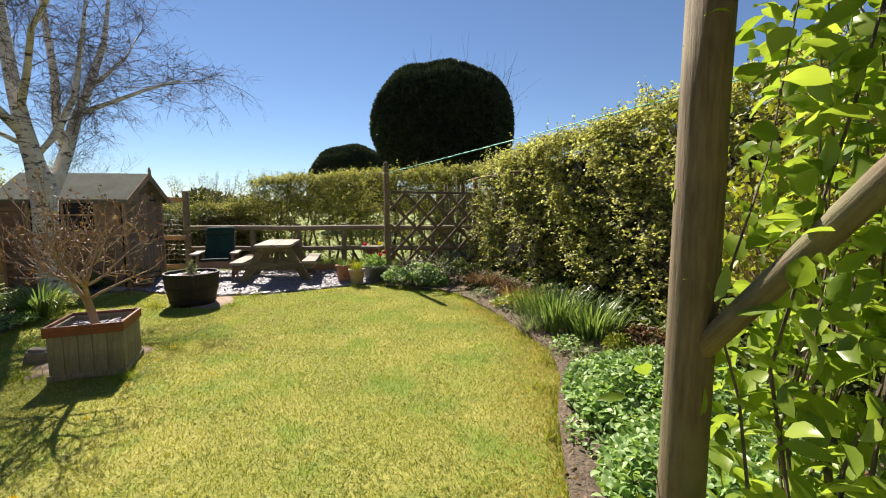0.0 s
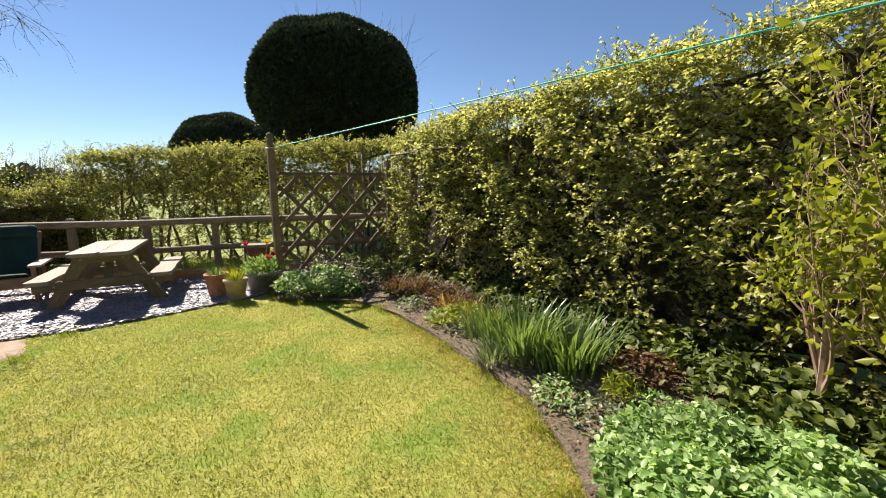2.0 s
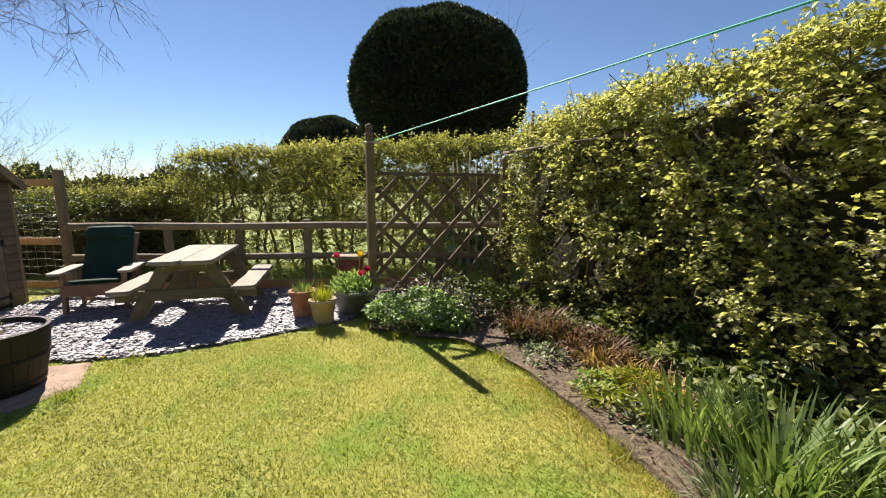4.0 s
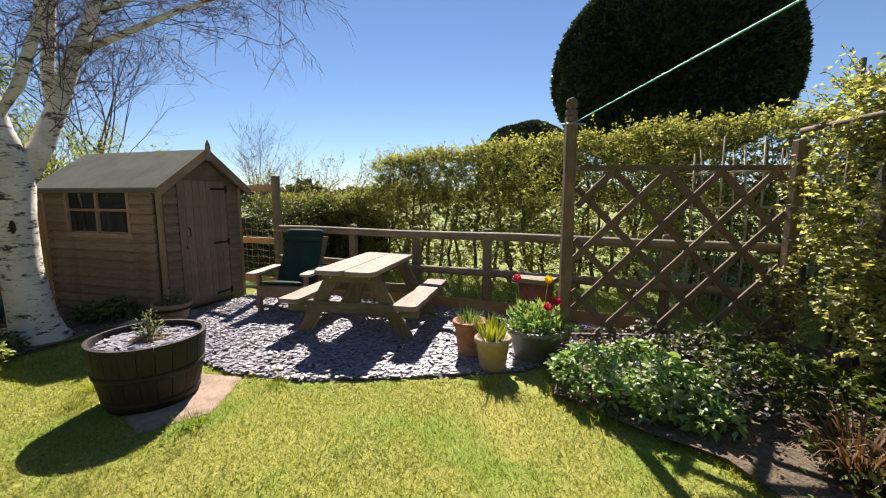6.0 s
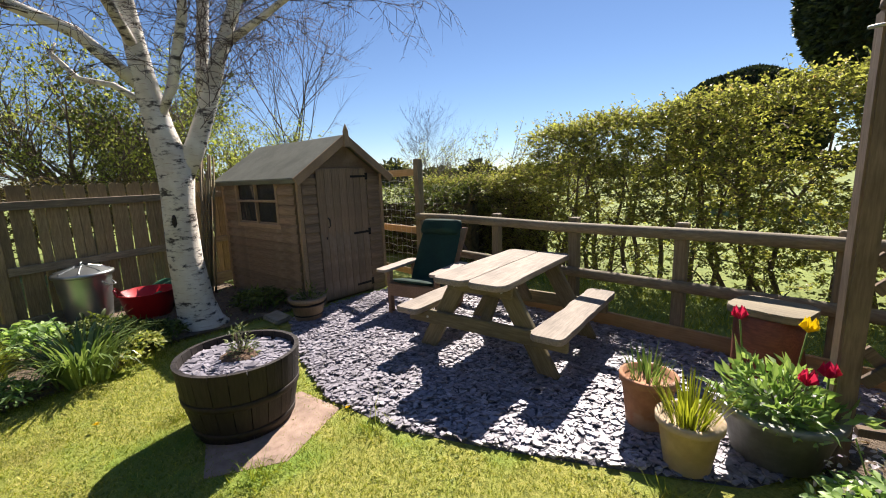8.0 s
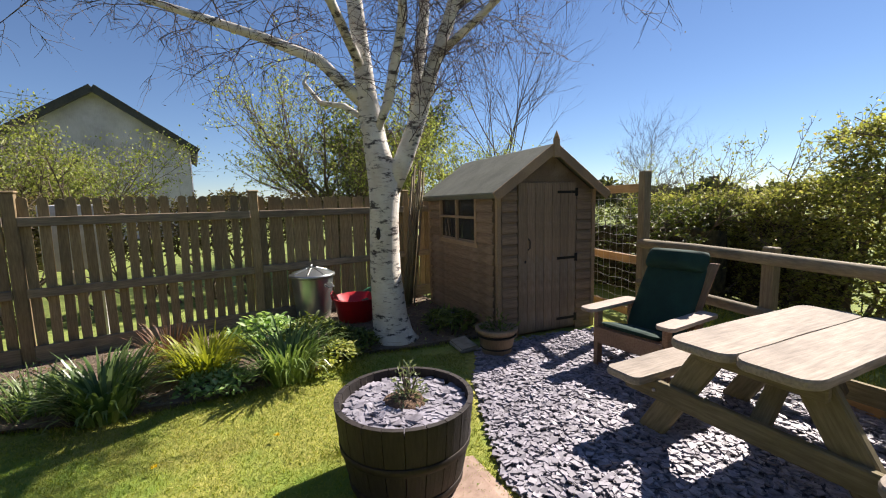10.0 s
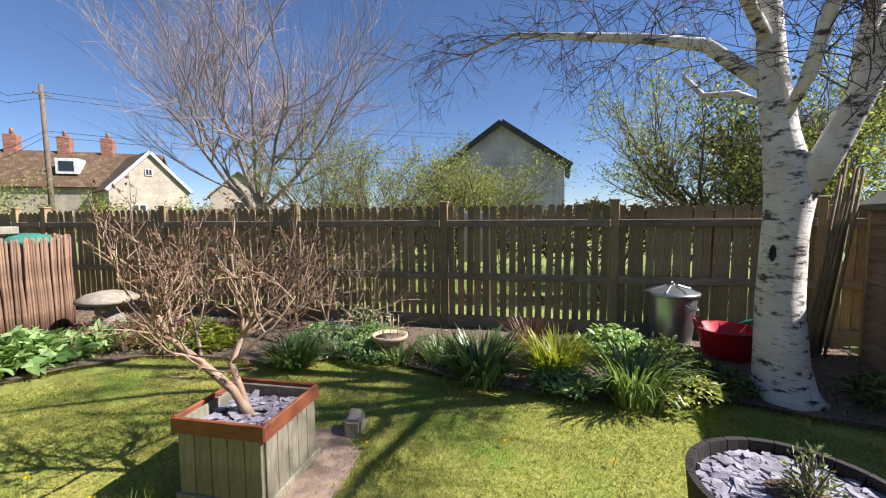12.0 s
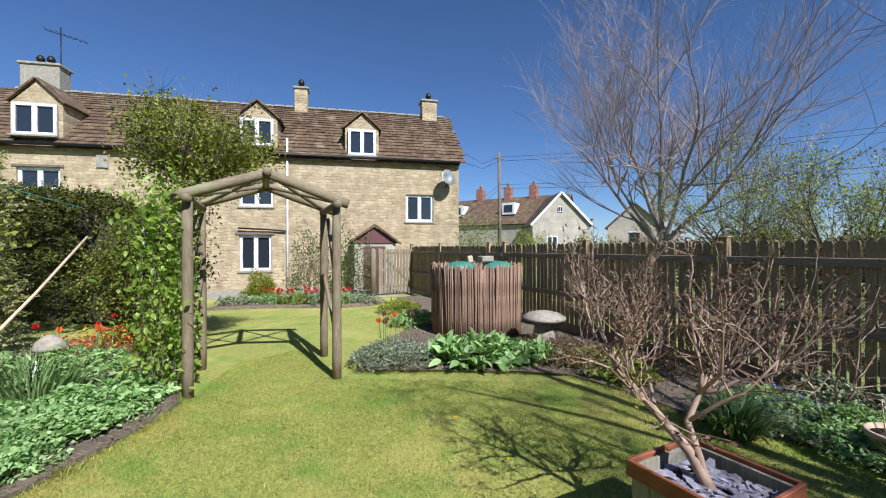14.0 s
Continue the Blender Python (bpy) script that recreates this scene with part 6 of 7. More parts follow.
def leaf_patch(name, label, cx, cy, rx, ry, h, n, mat_, size, width, up=0.6):
    ob = thing(name, label, "plant", pose(cx, cy, 0.03))
    a, r = rng.uniform(0, 6.28, n), np.sqrt(rng.random(n))
    x, y = rx * r * np.cos(a), ry * r * np.sin(a)
    hh = h * (1 - 0.55 * r ** 2) * (0.75 + 0.25 * np.sin(x * 9 + cx) * np.sin(y * 8 + cy))
    z = hh * (1 - 0.6 * rng.random(n) ** 2)
    part("foliage", oval_leaves("foliage", np.stack([x, y, z], 1), rand_dir(n, up) * [1, 1, 0.5], size, width), mat_, ob)
    ds = []
    for _ in range(14):
        q, k = random.uniform(0, 6.28), random.random()
        X, Y = rx * k * math.cos(q), ry * k * math.sin(q)
        ds.append(tube_data([(X * 0.8, Y * 0.8, -0.02), (X, Y, h * 0.6)], [0.004, 0.003], 4))
    part("stemwork", to_mesh("stemwork", *merge(ds)), STRAP_L, ob)
    return ob


leaf_patch("ground_elder", "dense patch of bright jagged green leaves", 1.75, 4.35, 0.75, 0.8, 0.36, 9500, GROUND_L, 0.052, 0.036)
leaf_patch("ground_elder", "dense patch of bright jagged green leaves", 1.6, 3.3, 0.58, 0.65, 0.33, 6200, GROUND_L, 0.052, 0.036)
for x_, y_ in ((2.5, 5.1), (2.6, 5.8), (2.1, 6.5), (1.7, 7.2), (1.45, 7.9), (1.0, 8.6), (0.6, 9.3), (2.9, 4.4), (3.0, 3.7)):
    leaf_patch("ivy_patch", "dark glossy ivy beneath the hedge", x_, y_, 0.48, 0.5, 0.36, 800, DARK_L, 0.085, 0.06)
leaf_patch("geranium_clump", "silvery flowering foliage below the trellis", -1.1, 8.75, 0.62, 0.42, 0.44, 1900, GROUND_L, 0.07, 0.034)
leaf_patch("geranium_clump", "dark leafy foliage at the trellis foot", -0.55, 9.2, 0.75, 0.5, 0.5, 1900, DARK_L, 0.07, 0.035)
leaf_patch("white_flowers", "tiny pale flowers over trellis foliage", -1.0, 8.85, 0.75, 0.48, 0.6, 1000, PALE_F, 0.03, 0.02)
leaf_patch("bright_perennial", "fresh green leafy perennial at lawn edge", -0.75, 8.55, 0.3, 0.18, 0.26, 380, GROUND_L, 0.09, 0.03)
leaf_patch("bronze_perennial", "red and bronze young foliage in the border", 0.25, 8.55, 0.4, 0.4, 0.3, 500, RUST_L, 0.05, 0.025)
leaf_patch("shade_perennial", "dark mixed foliage beside bronze leaves", 0.3, 8.5, 0.5, 0.45, 0.26, 700, DARK_L, 0.06, 0.03)
leaf_patch("dead_fern", "dry brown fern fronds in the border", 0.62, 8.05, 0.4, 0.35, 0.3, 700, RUST_L, 0.07, 0.014)
for fx, fy, fl in ((0.02, 8.42, 0.5), (0.28, 8.3, 0.55), (0.5, 8.1, 0.42), (0.75, 7.85, 0.36), (0.95, 7.6, 0.3)):
    clump("dead_fern", "collapsed bronze-brown fern fronds in the border", fx, fy, 0.03, 120, fl * 0.85, 0.016, RUST_L, 2.0, 0.12, 0.5, "faded ferns")
for fx, fy in ((0.7, 7.62), (0.85, 7.35), (0.62, 7.8), (1.0, 7.2)):
    clump("dry_fern_tuft", "straw-coloured dry frond tuft at lawn edge", fx, fy, 0.03, 60, 0.26, 0.02, STRAW, 1.8, 0.12, 0.8, "dry tufts")
leaf_patch("sedge_tuft", "straw-coloured and green tufts at lawn edge", 0.75, 7.2, 0.4, 0.35, 0.22, 500, LIME_L, 0.09, 0.02)
leaf_patch("euphorbia", "acid yellow-green flowering euphorbia", 1.62, 5.4, 0.13, 0.13, 0.36, 220, LIME_L, 0.06, 0.018)
leaf_patch("red_shrub", "low reddish twiggy shrub in the border", 1.95, 5.7, 0.3, 0.25, 0.26, 420, RUST_L, 0.06, 0.03)
for ex, ey, eh, em in ((0.2, 7.85, 0.16, GREY_L), (0.55, 7.35, 0.14, GROUND_L), (0.72, 6.95, 0.12, GREY_L), (1.2, 5.5, 0.16, GROUND_L), (1.35, 5.15, 0.15, GREY_L), (1.75, 5.15, 0.22, GROUND_L), (1.12, 3.9, 0.13, GROUND_L), (1.15, 3.0, 0.14, GROUND_L)):
    leaf_patch("border_seedlings", "low mixed seedlings over border soil", ex, ey, 0.2, 0.24, eh, 170, em, 0.05, 0.025)
leaf_patch("salvia_bed", "mauve-grey aromatic foliage beside the arch", -0.95, 1.15, 0.62, 0.5, 0.33, 2300, GREY_L, 0.045, 0.02)
leaf_patch("salvia_flowers", "tiny mauve flowers over grey foliage", -0.95, 1.15, 0.6, 0.48, 0.36, 420, MAUVE_F, 0.024, 0.018)
leaf_patch("broad_leaf_clump", "large-leaved bright green clump at lawn edge", -2.05, 1.05, 0.68, 0.42, 0.36, 900, GROUND_L, 0.19, 0.085, 0.9)
leaf_patch("broad_leaf_clump", "large-leaved bright green clump at lawn edge", -2.75, 1.0, 0.35, 0.3, 0.28, 300, GROUND_L, 0.16, 0.07, 0.9)
leaf_patch("brown_seedheads", "brown faded flower heads in the border", -3.35, 1.2, 0.42, 0.4, 0.4, 700, RUST_L, 0.06, 0.014)
for ex, ey in ((-3.0, 1.1), (-3.2, 0.75), (-2.9, 0.6), (-3.45, 1.45)):
    leaf_patch("brown_seedheads", "brown and pink faded flower heads in the border", ex, ey, 0.3, 0.28, 0.36, 420, RUST_L, 0.05, 0.014)
for ex, ey in ((-3.4, 1.15), (-3.75, 1.3), (-3.6, 1.62)):
    leaf_patch("golden_perennial", "golden variegated low clump in the border", ex, ey, 0.28, 0.26, 0.3, 380, VARIE_L, 0.05, 0.03)
leaf_patch("dark_thatch", "mound of dead brown stems by the fence", -4.5, 1.35, 0.4, 0.35, 0.3, 900, RUST_L, 0.09, 0.008)
leaf_patch("edge_foliage", "soft green foliage spilling onto the lawn", -5.1, 3.1, 0.32, 0.3, 0.26, 800, GROUND_L, 0.06, 0.03)
leaf_patch("edge_foliage", "soft green foliage spilling onto the lawn", -5.5, 2.4, 0.4, 0.4, 0.3, 800, GREY_L, 0.06, 0.03)
leaf_patch("lime_perennial", "yellow-green leafy clump in the border", -3.75, 1.75, 0.32, 0.3, 0.26, 420, LIME_L, 0.08, 0.04)
leaf_patch("forget_me_nots", "low green mats dotted with blue flowers", -4.75, 2.55, 0.4, 0.35, 0.22, 900, GROUND_L, 0.055, 0.025)
leaf_patch("forget_me_not_flowers", "cloud of tiny pale blue flowers", -4.8, 2.6, 0.4, 0.35, 0.27, 380, BLUE_F, 0.018, 0.016)
leaf_patch("edge_foliage", "soft green foliage spilling onto the lawn", -4.75, 3.35, 0.3, 0.35, 0.18, 700, GROUND_L, 0.05, 0.025)
leaf_patch("edge_foliage", "soft green foliage spilling onto the lawn", -5.35, 5.3, 0.25, 0.3, 0.2, 500, GROUND_L, 0.06, 0.025)
leaf_patch("edge_foliage", "yellow-edged variegated foliage at the bed edge", -5.75, 6.15, 0.3, 0.25, 0.3, 420, VARIE_L, 0.06, 0.028)
leaf_patch("edge_foliage", "dark green foliage spilling onto the lawn", -6.15, 6.3, 0.3, 0.25, 0.25, 600, DARK_L, 0.06, 0.025)
leaf_patch("edge_foliage", "soft green foliage spilling onto the lawn", -4.4, 2.9, 0.3, 0.25, 0.18, 500, GREY_L, 0.05, 0.02)
leaf_patch("hellebore", "broad green leaves near the fence", -6.5, 5.3, 0.4, 0.4, 0.3, 500, GROUND_L, 0.11, 0.05)
leaf_patch("edge_foliage", "low brown and green foliage along the border", -3.6, 1.6, 0.35, 0.25, 0.2, 500, GREY_L, 0.06, 0.02)
leaf_patch("catmint_mat", "soft grey-green mat at lawn edge", -5.3, 3.95, 0.3, 0.36, 0.24, 800, GREY_L, 0.045, 0.02)
leaf_patch("bluebell_shade", "dark shaded foliage with violet flowers", -6.65, 7.35, 0.35, 0.3, 0.32, 500, DARK_L, 0.1, 0.025)
leaf_patch("violet_flowers", "small violet flowers in shade", -6.7, 7.3, 0.3, 0.25, 0.34, 80, MAUVE_F, 0.025, 0.02)
leaf_patch("peony", "dark green and reddish leaves by the birch", -6.2, 5.9, 0.42, 0.36, 0.38, 900, DARK_L, 0.07, 0.03)
leaf_patch("gate_border", "leafy green and yellow perennials by the fence", -0.9, -1.7, 0.5, 0.6, 0.3, 700, GROUND_L, 0.12, 0.03)
leaf_patch("gate_border", "leafy green and yellow perennials by the fence", -0.3, -3.3, 0.5, 0.7, 0.3, 600, LIME_L, 0.12, 0.03)
for ex, ey, em in ((3.5, -4.3, GROUND_L), (0.95, -4.6, GREY_L), (1.5, -4.6, GROUND_L), (4.2, -4.0, GREY_L), (2.7, -4.3, LIME_L), (3.0, -4.8, GROUND_L)):
    leaf_patch("cottage_bed_plants", "mixed leafy perennials by the cottage", ex, ey, 0.5, 0.42, 0.34, 520, em, 0.1, 0.03)
leaf_patch("tulip_bed_foliage", "grey-green mixed foliage below tulips", 2.2, -4.5, 1.2, 0.5, 0.3, 1500, GREY_L, 0.09, 0.03)
leaf_patch("east_flower_bed", "mixed foliage behind the arch", 2.9, 2.2, 0.9, 0.9, 0.4, 1800, GROUND_L, 0.12, 0.03)
leaf_patch("wallflowers", "yellow and orange wallflowers in bloom", 3.1, 1.1, 0.75, 0.5, 0.5, 650, ORANGE_F, 0.035, 0.028)
leaf_patch("yellow_wallflowers", "yellow wallflowers in bloom", 3.3, 0.6, 0.7, 0.5, 0.52, 450, YELLOW_F, 0.035, 0.028)
leaf_patch("creeping_leaf", "fresh low leaves edging the lawn", 1.5, 2.75, 0.4, 0.5, 0.25, 900, GROUND_L, 0.09, 0.06)
for nm, lb_, x, y, n, L, w, mt, dr, sp, le in (
        ("agapanthus", "arching green strap leaves in the border", -5.02, 4.65, 300, 0.52, 0.03, STRAP_L, 1.8, 0.2, 0.65),
        ("agapanthus", "arching green strap leaves in the border", -5.1, 4.12, 110, 0.36, 0.018, STRAP_L, 1.3, 0.16, 0.6),
        ("daffodil_clump", "long grey-green daffodil leaves", -5.5, 5.82, 260, 0.56, 0.024, STRAP_L, 2.1, 0.2, 0.55),
        ("daylily", "lime-green grassy clump in the border", -5.75, 5.03, 360, 0.4, 0.026, LIME_L, 1.7, 0.26, 0.75),
        ("daylily", "reddish brown faded grassy clump", -6.15, 4.5, 170, 0.4, 0.012, RUST_L, 0.8, 0.14, 0.7),
        ("bluebell_leaves", "glossy strap leaves at lawn edge", -4.12, 3.02, 260, 0.36, 0.026, STRAP_L, 1.5, 0.18, 0.8),
        ("bluebell_leaves", "glossy strap leaves at lawn edge", -4.85, 3.75, 90, 0.26, 0.018, STRAP_L, 1.5, 0.15, 0.8),
        ("iris_clump", "upright sword-like green iris leaves", 1.15, 6.3, 230, 0.5, 0.028, STRAP_L, 1.0, 0.32, 0.4),
        ("iris_clump", "upright sword-like green iris leaves", 1.5, 6.0, 220, 0.46, 0.028, STRAP_L, 1.0, 0.32, 0.4),
        ("iris_clump", "upright sword-like green iris leaves", 0.95, 6.75, 110, 0.42, 0.022, STRAP_L, 0.7, 0.25, 0.4),
        ("variegated_tuft", "pale striped grassy leaves at the edge", 0.85, 6.15, 120, 0.26, 0.014, GREY_L, 1.4, 0.14, 0.8),
        ("daffodil_clump", "long grey-green daffodil leaves", 2.2, 2.9, 190, 0.5, 0.022, STRAP_L, 1.0, 0.35, 0.5),
        ("daffodil_clump", "long grey-green daffodil leaves", 2.7, 2.5, 190, 0.48, 0.022, STRAP_L, 1.0, 0.35, 0.5)):
    clump(nm, lb_, x, y, 0.03, n, L, w, mt, dr, sp, le, "border clumps")
for i in range(26):
    tulip(1.15 + i * 0.092 + random.gauss(0, 0.05), -4.15 + random.gauss(0, 0.2), 0.05, random.uniform(0.3, 0.42), RED_F, "red")
for i in range(8):
    tulip(2.75 + random.gauss(0, 0.45), 1.3 + random.gauss(0, 0.35), 0.05, random.uniform(0.38, 0.5), RED_F if i % 2 else ORANGE_F, "red" if i % 2 else "orange")
for i in range(6):
    tulip(-0.85 + random.gauss(0, 0.22), 0.75 + random.gauss(0, 0.12), 0.05, random.uniform(0.45, 0.56), ORANGE_F if i % 3 == 0 else RUST_L, "orange" if i % 3 == 0 else "dark red")


def dandelion(x, y):
    ob = thing("dandelion", "yellow dandelion flower in the lawn", "flower", pose(x, y, 0), "dandelions")
    tube("stem", [(0, 0, 0), (0, 0, 0.05)], 0.002, STRAP_L, ob, sides=4)
    n = 26
    a = rng.uniform(0, 6.28, n)
    d = np.stack([np.cos(a), np.sin(a), rng.uniform(0.1, 0.9, n)], 1)
    part("blossom", leaf_mesh("blossom", np.tile([0, 0, 0.05], (n, 1)), d, 0.022, 0.008), YELLOW_F, ob)


for x, y in ((-2.75, 4.95), (-2.6, 4.6), (-3.7, 4.75), (-2.4, 4.1), (-2.2, 3.6), (-2.9, 3.4), (-1.9, 4.4), (-3.5, 2.6), (-4.55, 6.0), (-4.3, 5.4), (-3.75, 7.4), (-1.8, 2.9), (-3.0, 3.0), (-2.75, 5.35), (-4.75, 6.75)):
    dandelion(x, y)

# climber on the arch, loose branches hanging into view
random.seed(14)
climber = thing("honeysuckle", "leafy climber scrambling over the arch side", "climber", pose(0, 0, 0))
outs, pl = [], []
for i in range(24):
    u = random.random() ** 1.4
    q = A2.lerp(A2 + OFF, 0.1 + 0.6 * u) + (A2 - A1).normalized() * random.uniform(0.02, 0.4)
    pts_ = [q + Vector((0, 0, 0.03))]
    for k in range(7):
        q = q + Vector((random.gauss(0.01, 0.05), random.gauss(0, 0.05), random.uniform(0.2, 0.38)))
        pts_.append(q.copy())
    outs.append(tube_data(pts_, [0.006 - 0.0006 * k for k in range(8)], 5))
    pl += pts_[1:]
part("stemwork", to_mesh("stemwork", *merge(outs)), TWIG, climber)
base_p = np.array([list(q) for q in pl])
p = np.repeat(base_p, 18, axis=0) + rng.normal(0, 0.12, (len(base_p) * 18, 3))
keep = (p[:, 0] * 0.885 + p[:, 1] * 0.465) > 1.97
gap_ = np.min([np.linalg.norm(p - np.array(c), axis=1) for c in ((0.55, 1.2, 1.46), (0.5, 1.5, 1.46), (0.37, 1.74, 1.46), (0.28, 2.14, 1.46))], axis=0)
p = p[keep & (p[:, 2] > 0.1) & (gap_ > 0.72)]
part("foliage", oval_leaves("foliage", p, rand_dir(len(p), 0.15), 0.078, 0.042, 0.7), BRIGHT_L, climber)
fore = thing("shrub_by_arch", "tall pale-leaved shrub growing by the hedge", "shrub", pose(0, 0, 0))
outs, tips = [], []
for x, y in ((2.65, 4.95), (2.8, 4.55), (2.5, 4.3), (2.95, 4.1)):
    grow((x, y, 0.02), (random.gauss(-0.05, 0.12), random.gauss(0, 0.12), 1), 1.25, 0.03, 0, outs, tips, 0.3, 0.1, (4, 6), 0.6, 0, 0.6, (6, 5, 4, 3), 0.62)
part("branchwork", to_mesh("branchwork", *merge(outs)), PALETWIG, fore)
part("foliage", tree_leaves("foliage", tips, 6, 0.06, 0.04, 0.07), LIME_L, fore)
CLIMB_L = leafy("climber_leaf", (0.1, 0.12, 0.018), (0.44, 0.45, 0.07), 0.5, 0.45)
SHRUB_L = leafy("shrub_leaf", (0.04, 0.055, 0.01), (0.27, 0.29, 0.045), 0.35, 0.55, gloss=0.15)


def cloud(c, r, n, per, s):
    """Leaf places in ragged clusters through a rounded crown."""
    d = rand_dir(n)
    q = np.array(c) + d * np.array(r) * (0.45 + 0.6 * rng.random((n, 1)))
    return np.repeat(q, per, axis=0) + rng.normal(0, s, (n * per, 3))


rose = thing("climbing_shrub", "vigorous leafy climber heaped above the arch", "climber", pose(0, 0, 0))
outs, tips = [], []
random.seed(15)
for x, y in ((1.62, 1.3), (1.7, 1.18), (1.75, 1.35), (1.85, 1.1)):
    pts_ = [Vector((x, y, 0.02)), Vector((x + 0.05, y - 0.04, 0.8)), Vector((x - 0.03, y + 0.02, 1.6)), Vector((x + 0.06, y - 0.03, 2.35))]
    outs.append(tube_data(pts_, [0.03, 0.025, 0.022, 0.018], 6))
    for k in range(3):
        grow(pts_[3], (random.gauss(0, 0.9), random.gauss(0, 0.9), 0.75), 0.85, 0.014, 1, outs, tips, 0.35, 0.06, (4, 5), 0.6, 0, 0.7, (6, 5, 4, 3), 0.62)
part("branchwork", to_mesh("branchwork", *merge(outs)), TWIG, rose)
p = np.concatenate([cloud((1.85, 1.05, 3.0), (0.95, 0.95, 0.42), 90, 110, 0.13), cloud((1.7, 1.15, 2.6), (0.6, 0.6, 0.35), 30, 70, 0.16), cloud((1.6, 1.3, 1.7), (0.15, 0.15, 0.8), 12, 14, 0.09)])
part("foliage", leaf_mesh("foliage", p, rand_dir(len(p), 0.1), 0.055, 0.036), CLIMB_L, rose)
bush = thing("border_shrub", "dense leafy green shrub behind the arch", "shrub", pose(0, 0, 0))
outs, tips = [], []
for k in range(7):
    grow((3.2 + random.gauss(0, 0.12), 0.3 + random.gauss(0, 0.12), 0.02), (random.gauss(0, 0.3), random.gauss(0, 0.3), 1), 0.95, 0.03, 1, outs, tips, 0.3, 0.1, (4, 5), 0.6, 0, 0.7, (6, 5, 4, 3), 0.62)
part("branchwork", to_mesh("branchwork", *merge(outs)), TWIG, bush)
p = cloud((3.2, 0.3, 1.15), (0.75, 0.75, 0.95), 120, 120, 0.13)
p = p[p[:, 2] > 0.08]
part("foliage", leaf_mesh("foliage", p, rand_dir(len(p), 0.1), 0.055, 0.036), SHRUB_L, bush)
prop = thing("clothes_prop", "long pale wooden clothes prop leaning in the border", "clothes prop")
tube("shaft", [(2.55, 3.35, 0.35), (2.95, 2.2, 1.05), (3.3, 1.2, 1.72)], 0.017, CREAM, prop, sides=8)
# ragged shrubs before the west fence
outs, tips = [], []
random.seed(16)
for x, y in ((-4.7, 1.75), (-4.35, 1.15), (-5.05, 2.1), (-4.0, 0.65), (-5.3, 2.6), (-3.7, 0.3), (-4.9, 1.6)):
    for _ in range(3):
        grow((x, y, 0.02), (random.gauss(0, 0.35), random.gauss(0, 0.35), 1), 0.75, 0.014, 1, outs, tips, 0.4, 0.06, (3, 5), 0.65, 0, 0.7, (6, 5, 4, 3), 0.68)
roses = thing("bare_rose_bushes", "leggy bare rose bushes budding along the fence", "shrub")
part("branchwork", to_mesh("branchwork", *merge(outs)), PALETWIG, roses)
part("budding", tree_leaves("budding", tips, 3, 0.04, 0.02, 0.03), RUST_L, roses)

# ---- cottage ----
HR, HL = Vector((-1.61, -10.45, 0)), Vector((15.2, -5.72, 0))
hd = (HL - HR).normalized()
yaw_h = math.degrees(math.atan2(hd.y, hd.x))
house = thing("stone_cottage", "honey limestone cottage terrace with stone-slate roof", "house", pose(HR.x, HR.y, 0, 0, 0, yaw_h))
# local: x along the front, +y towards the garden
LH, EH, DEP, RH = 17.5, 5.1, 5.6, 2.65
OPEN = [(1.07, 2.2, 2.62, 3.72), (7.27, 8.4, 0.72, 2.05), (7.2, 8.4, 3.12, 4.05), (14.0, 15.25, 3.55, 4.3), (11.2, 12.3, 0.8, 2.0)]
xs = sorted({0.0, LH, *[v for o in OPEN for v in o[:2]]})
zs = sorted({-0.2, EH, *[v for o in OPEN for v in o[2:]]})
bm = bmesh.new()
for xa, xb in zip(xs, xs[1:]):
    for za, zb in zip(zs, zs[1:]):
        if any(o[0] <= (xa + xb) / 2 <= o[1] and o[2] <= (za + zb) / 2 <= o[3] for o in OPEN):
            continue
        g = bmesh.ops.create_cube(bm, size=1)["verts"]
        bmesh.ops.scale(bm, vec=(xb - xa, 0.45, zb - za), verts=g)
        bmesh.ops.translate(bm, vec=((xa + xb) / 2, -0.225, (za + zb) / 2), verts=g)
bmesh.ops.remove_doubles(bm, verts=bm.verts, dist=0.001)
part("front_wall", bm, COTSWOLD, house)
bm = bmesh.new()
for x in (0.225, LH - 0.225):
    A = [bm.verts.new((x - 0.225, y, z)) for y, z in ((-0.45, -0.2), (-0.45, EH), (-DEP / 2, EH + RH), (-DEP, EH), (-DEP, -0.2))]
    B = [bm.verts.new((x + 0.225, v.co.y, v.co.z)) for v in A]
    bm.faces.new(A)
    bm.faces.new(B[::-1])
    for i in range(5):
        bm.faces.new((A[i], B[i], B[(i + 1) % 5], A[(i + 1) % 5]))
bmesh.ops.recalc_face_normals(bm, faces=bm.faces)
part("gable_wall", bm, COTSWOLD, house)
part("back_wall", bar(LH - 1, 0.4, EH, 0), COTSWOLD, house, m=pose(LH / 2, -DEP + 0.2, EH / 2))
part("inner_floor", bar(LH - 1, DEP - 1, 0.2, 0), RENDERW, house, m=pose(LH / 2, -DEP / 2, 2.3))


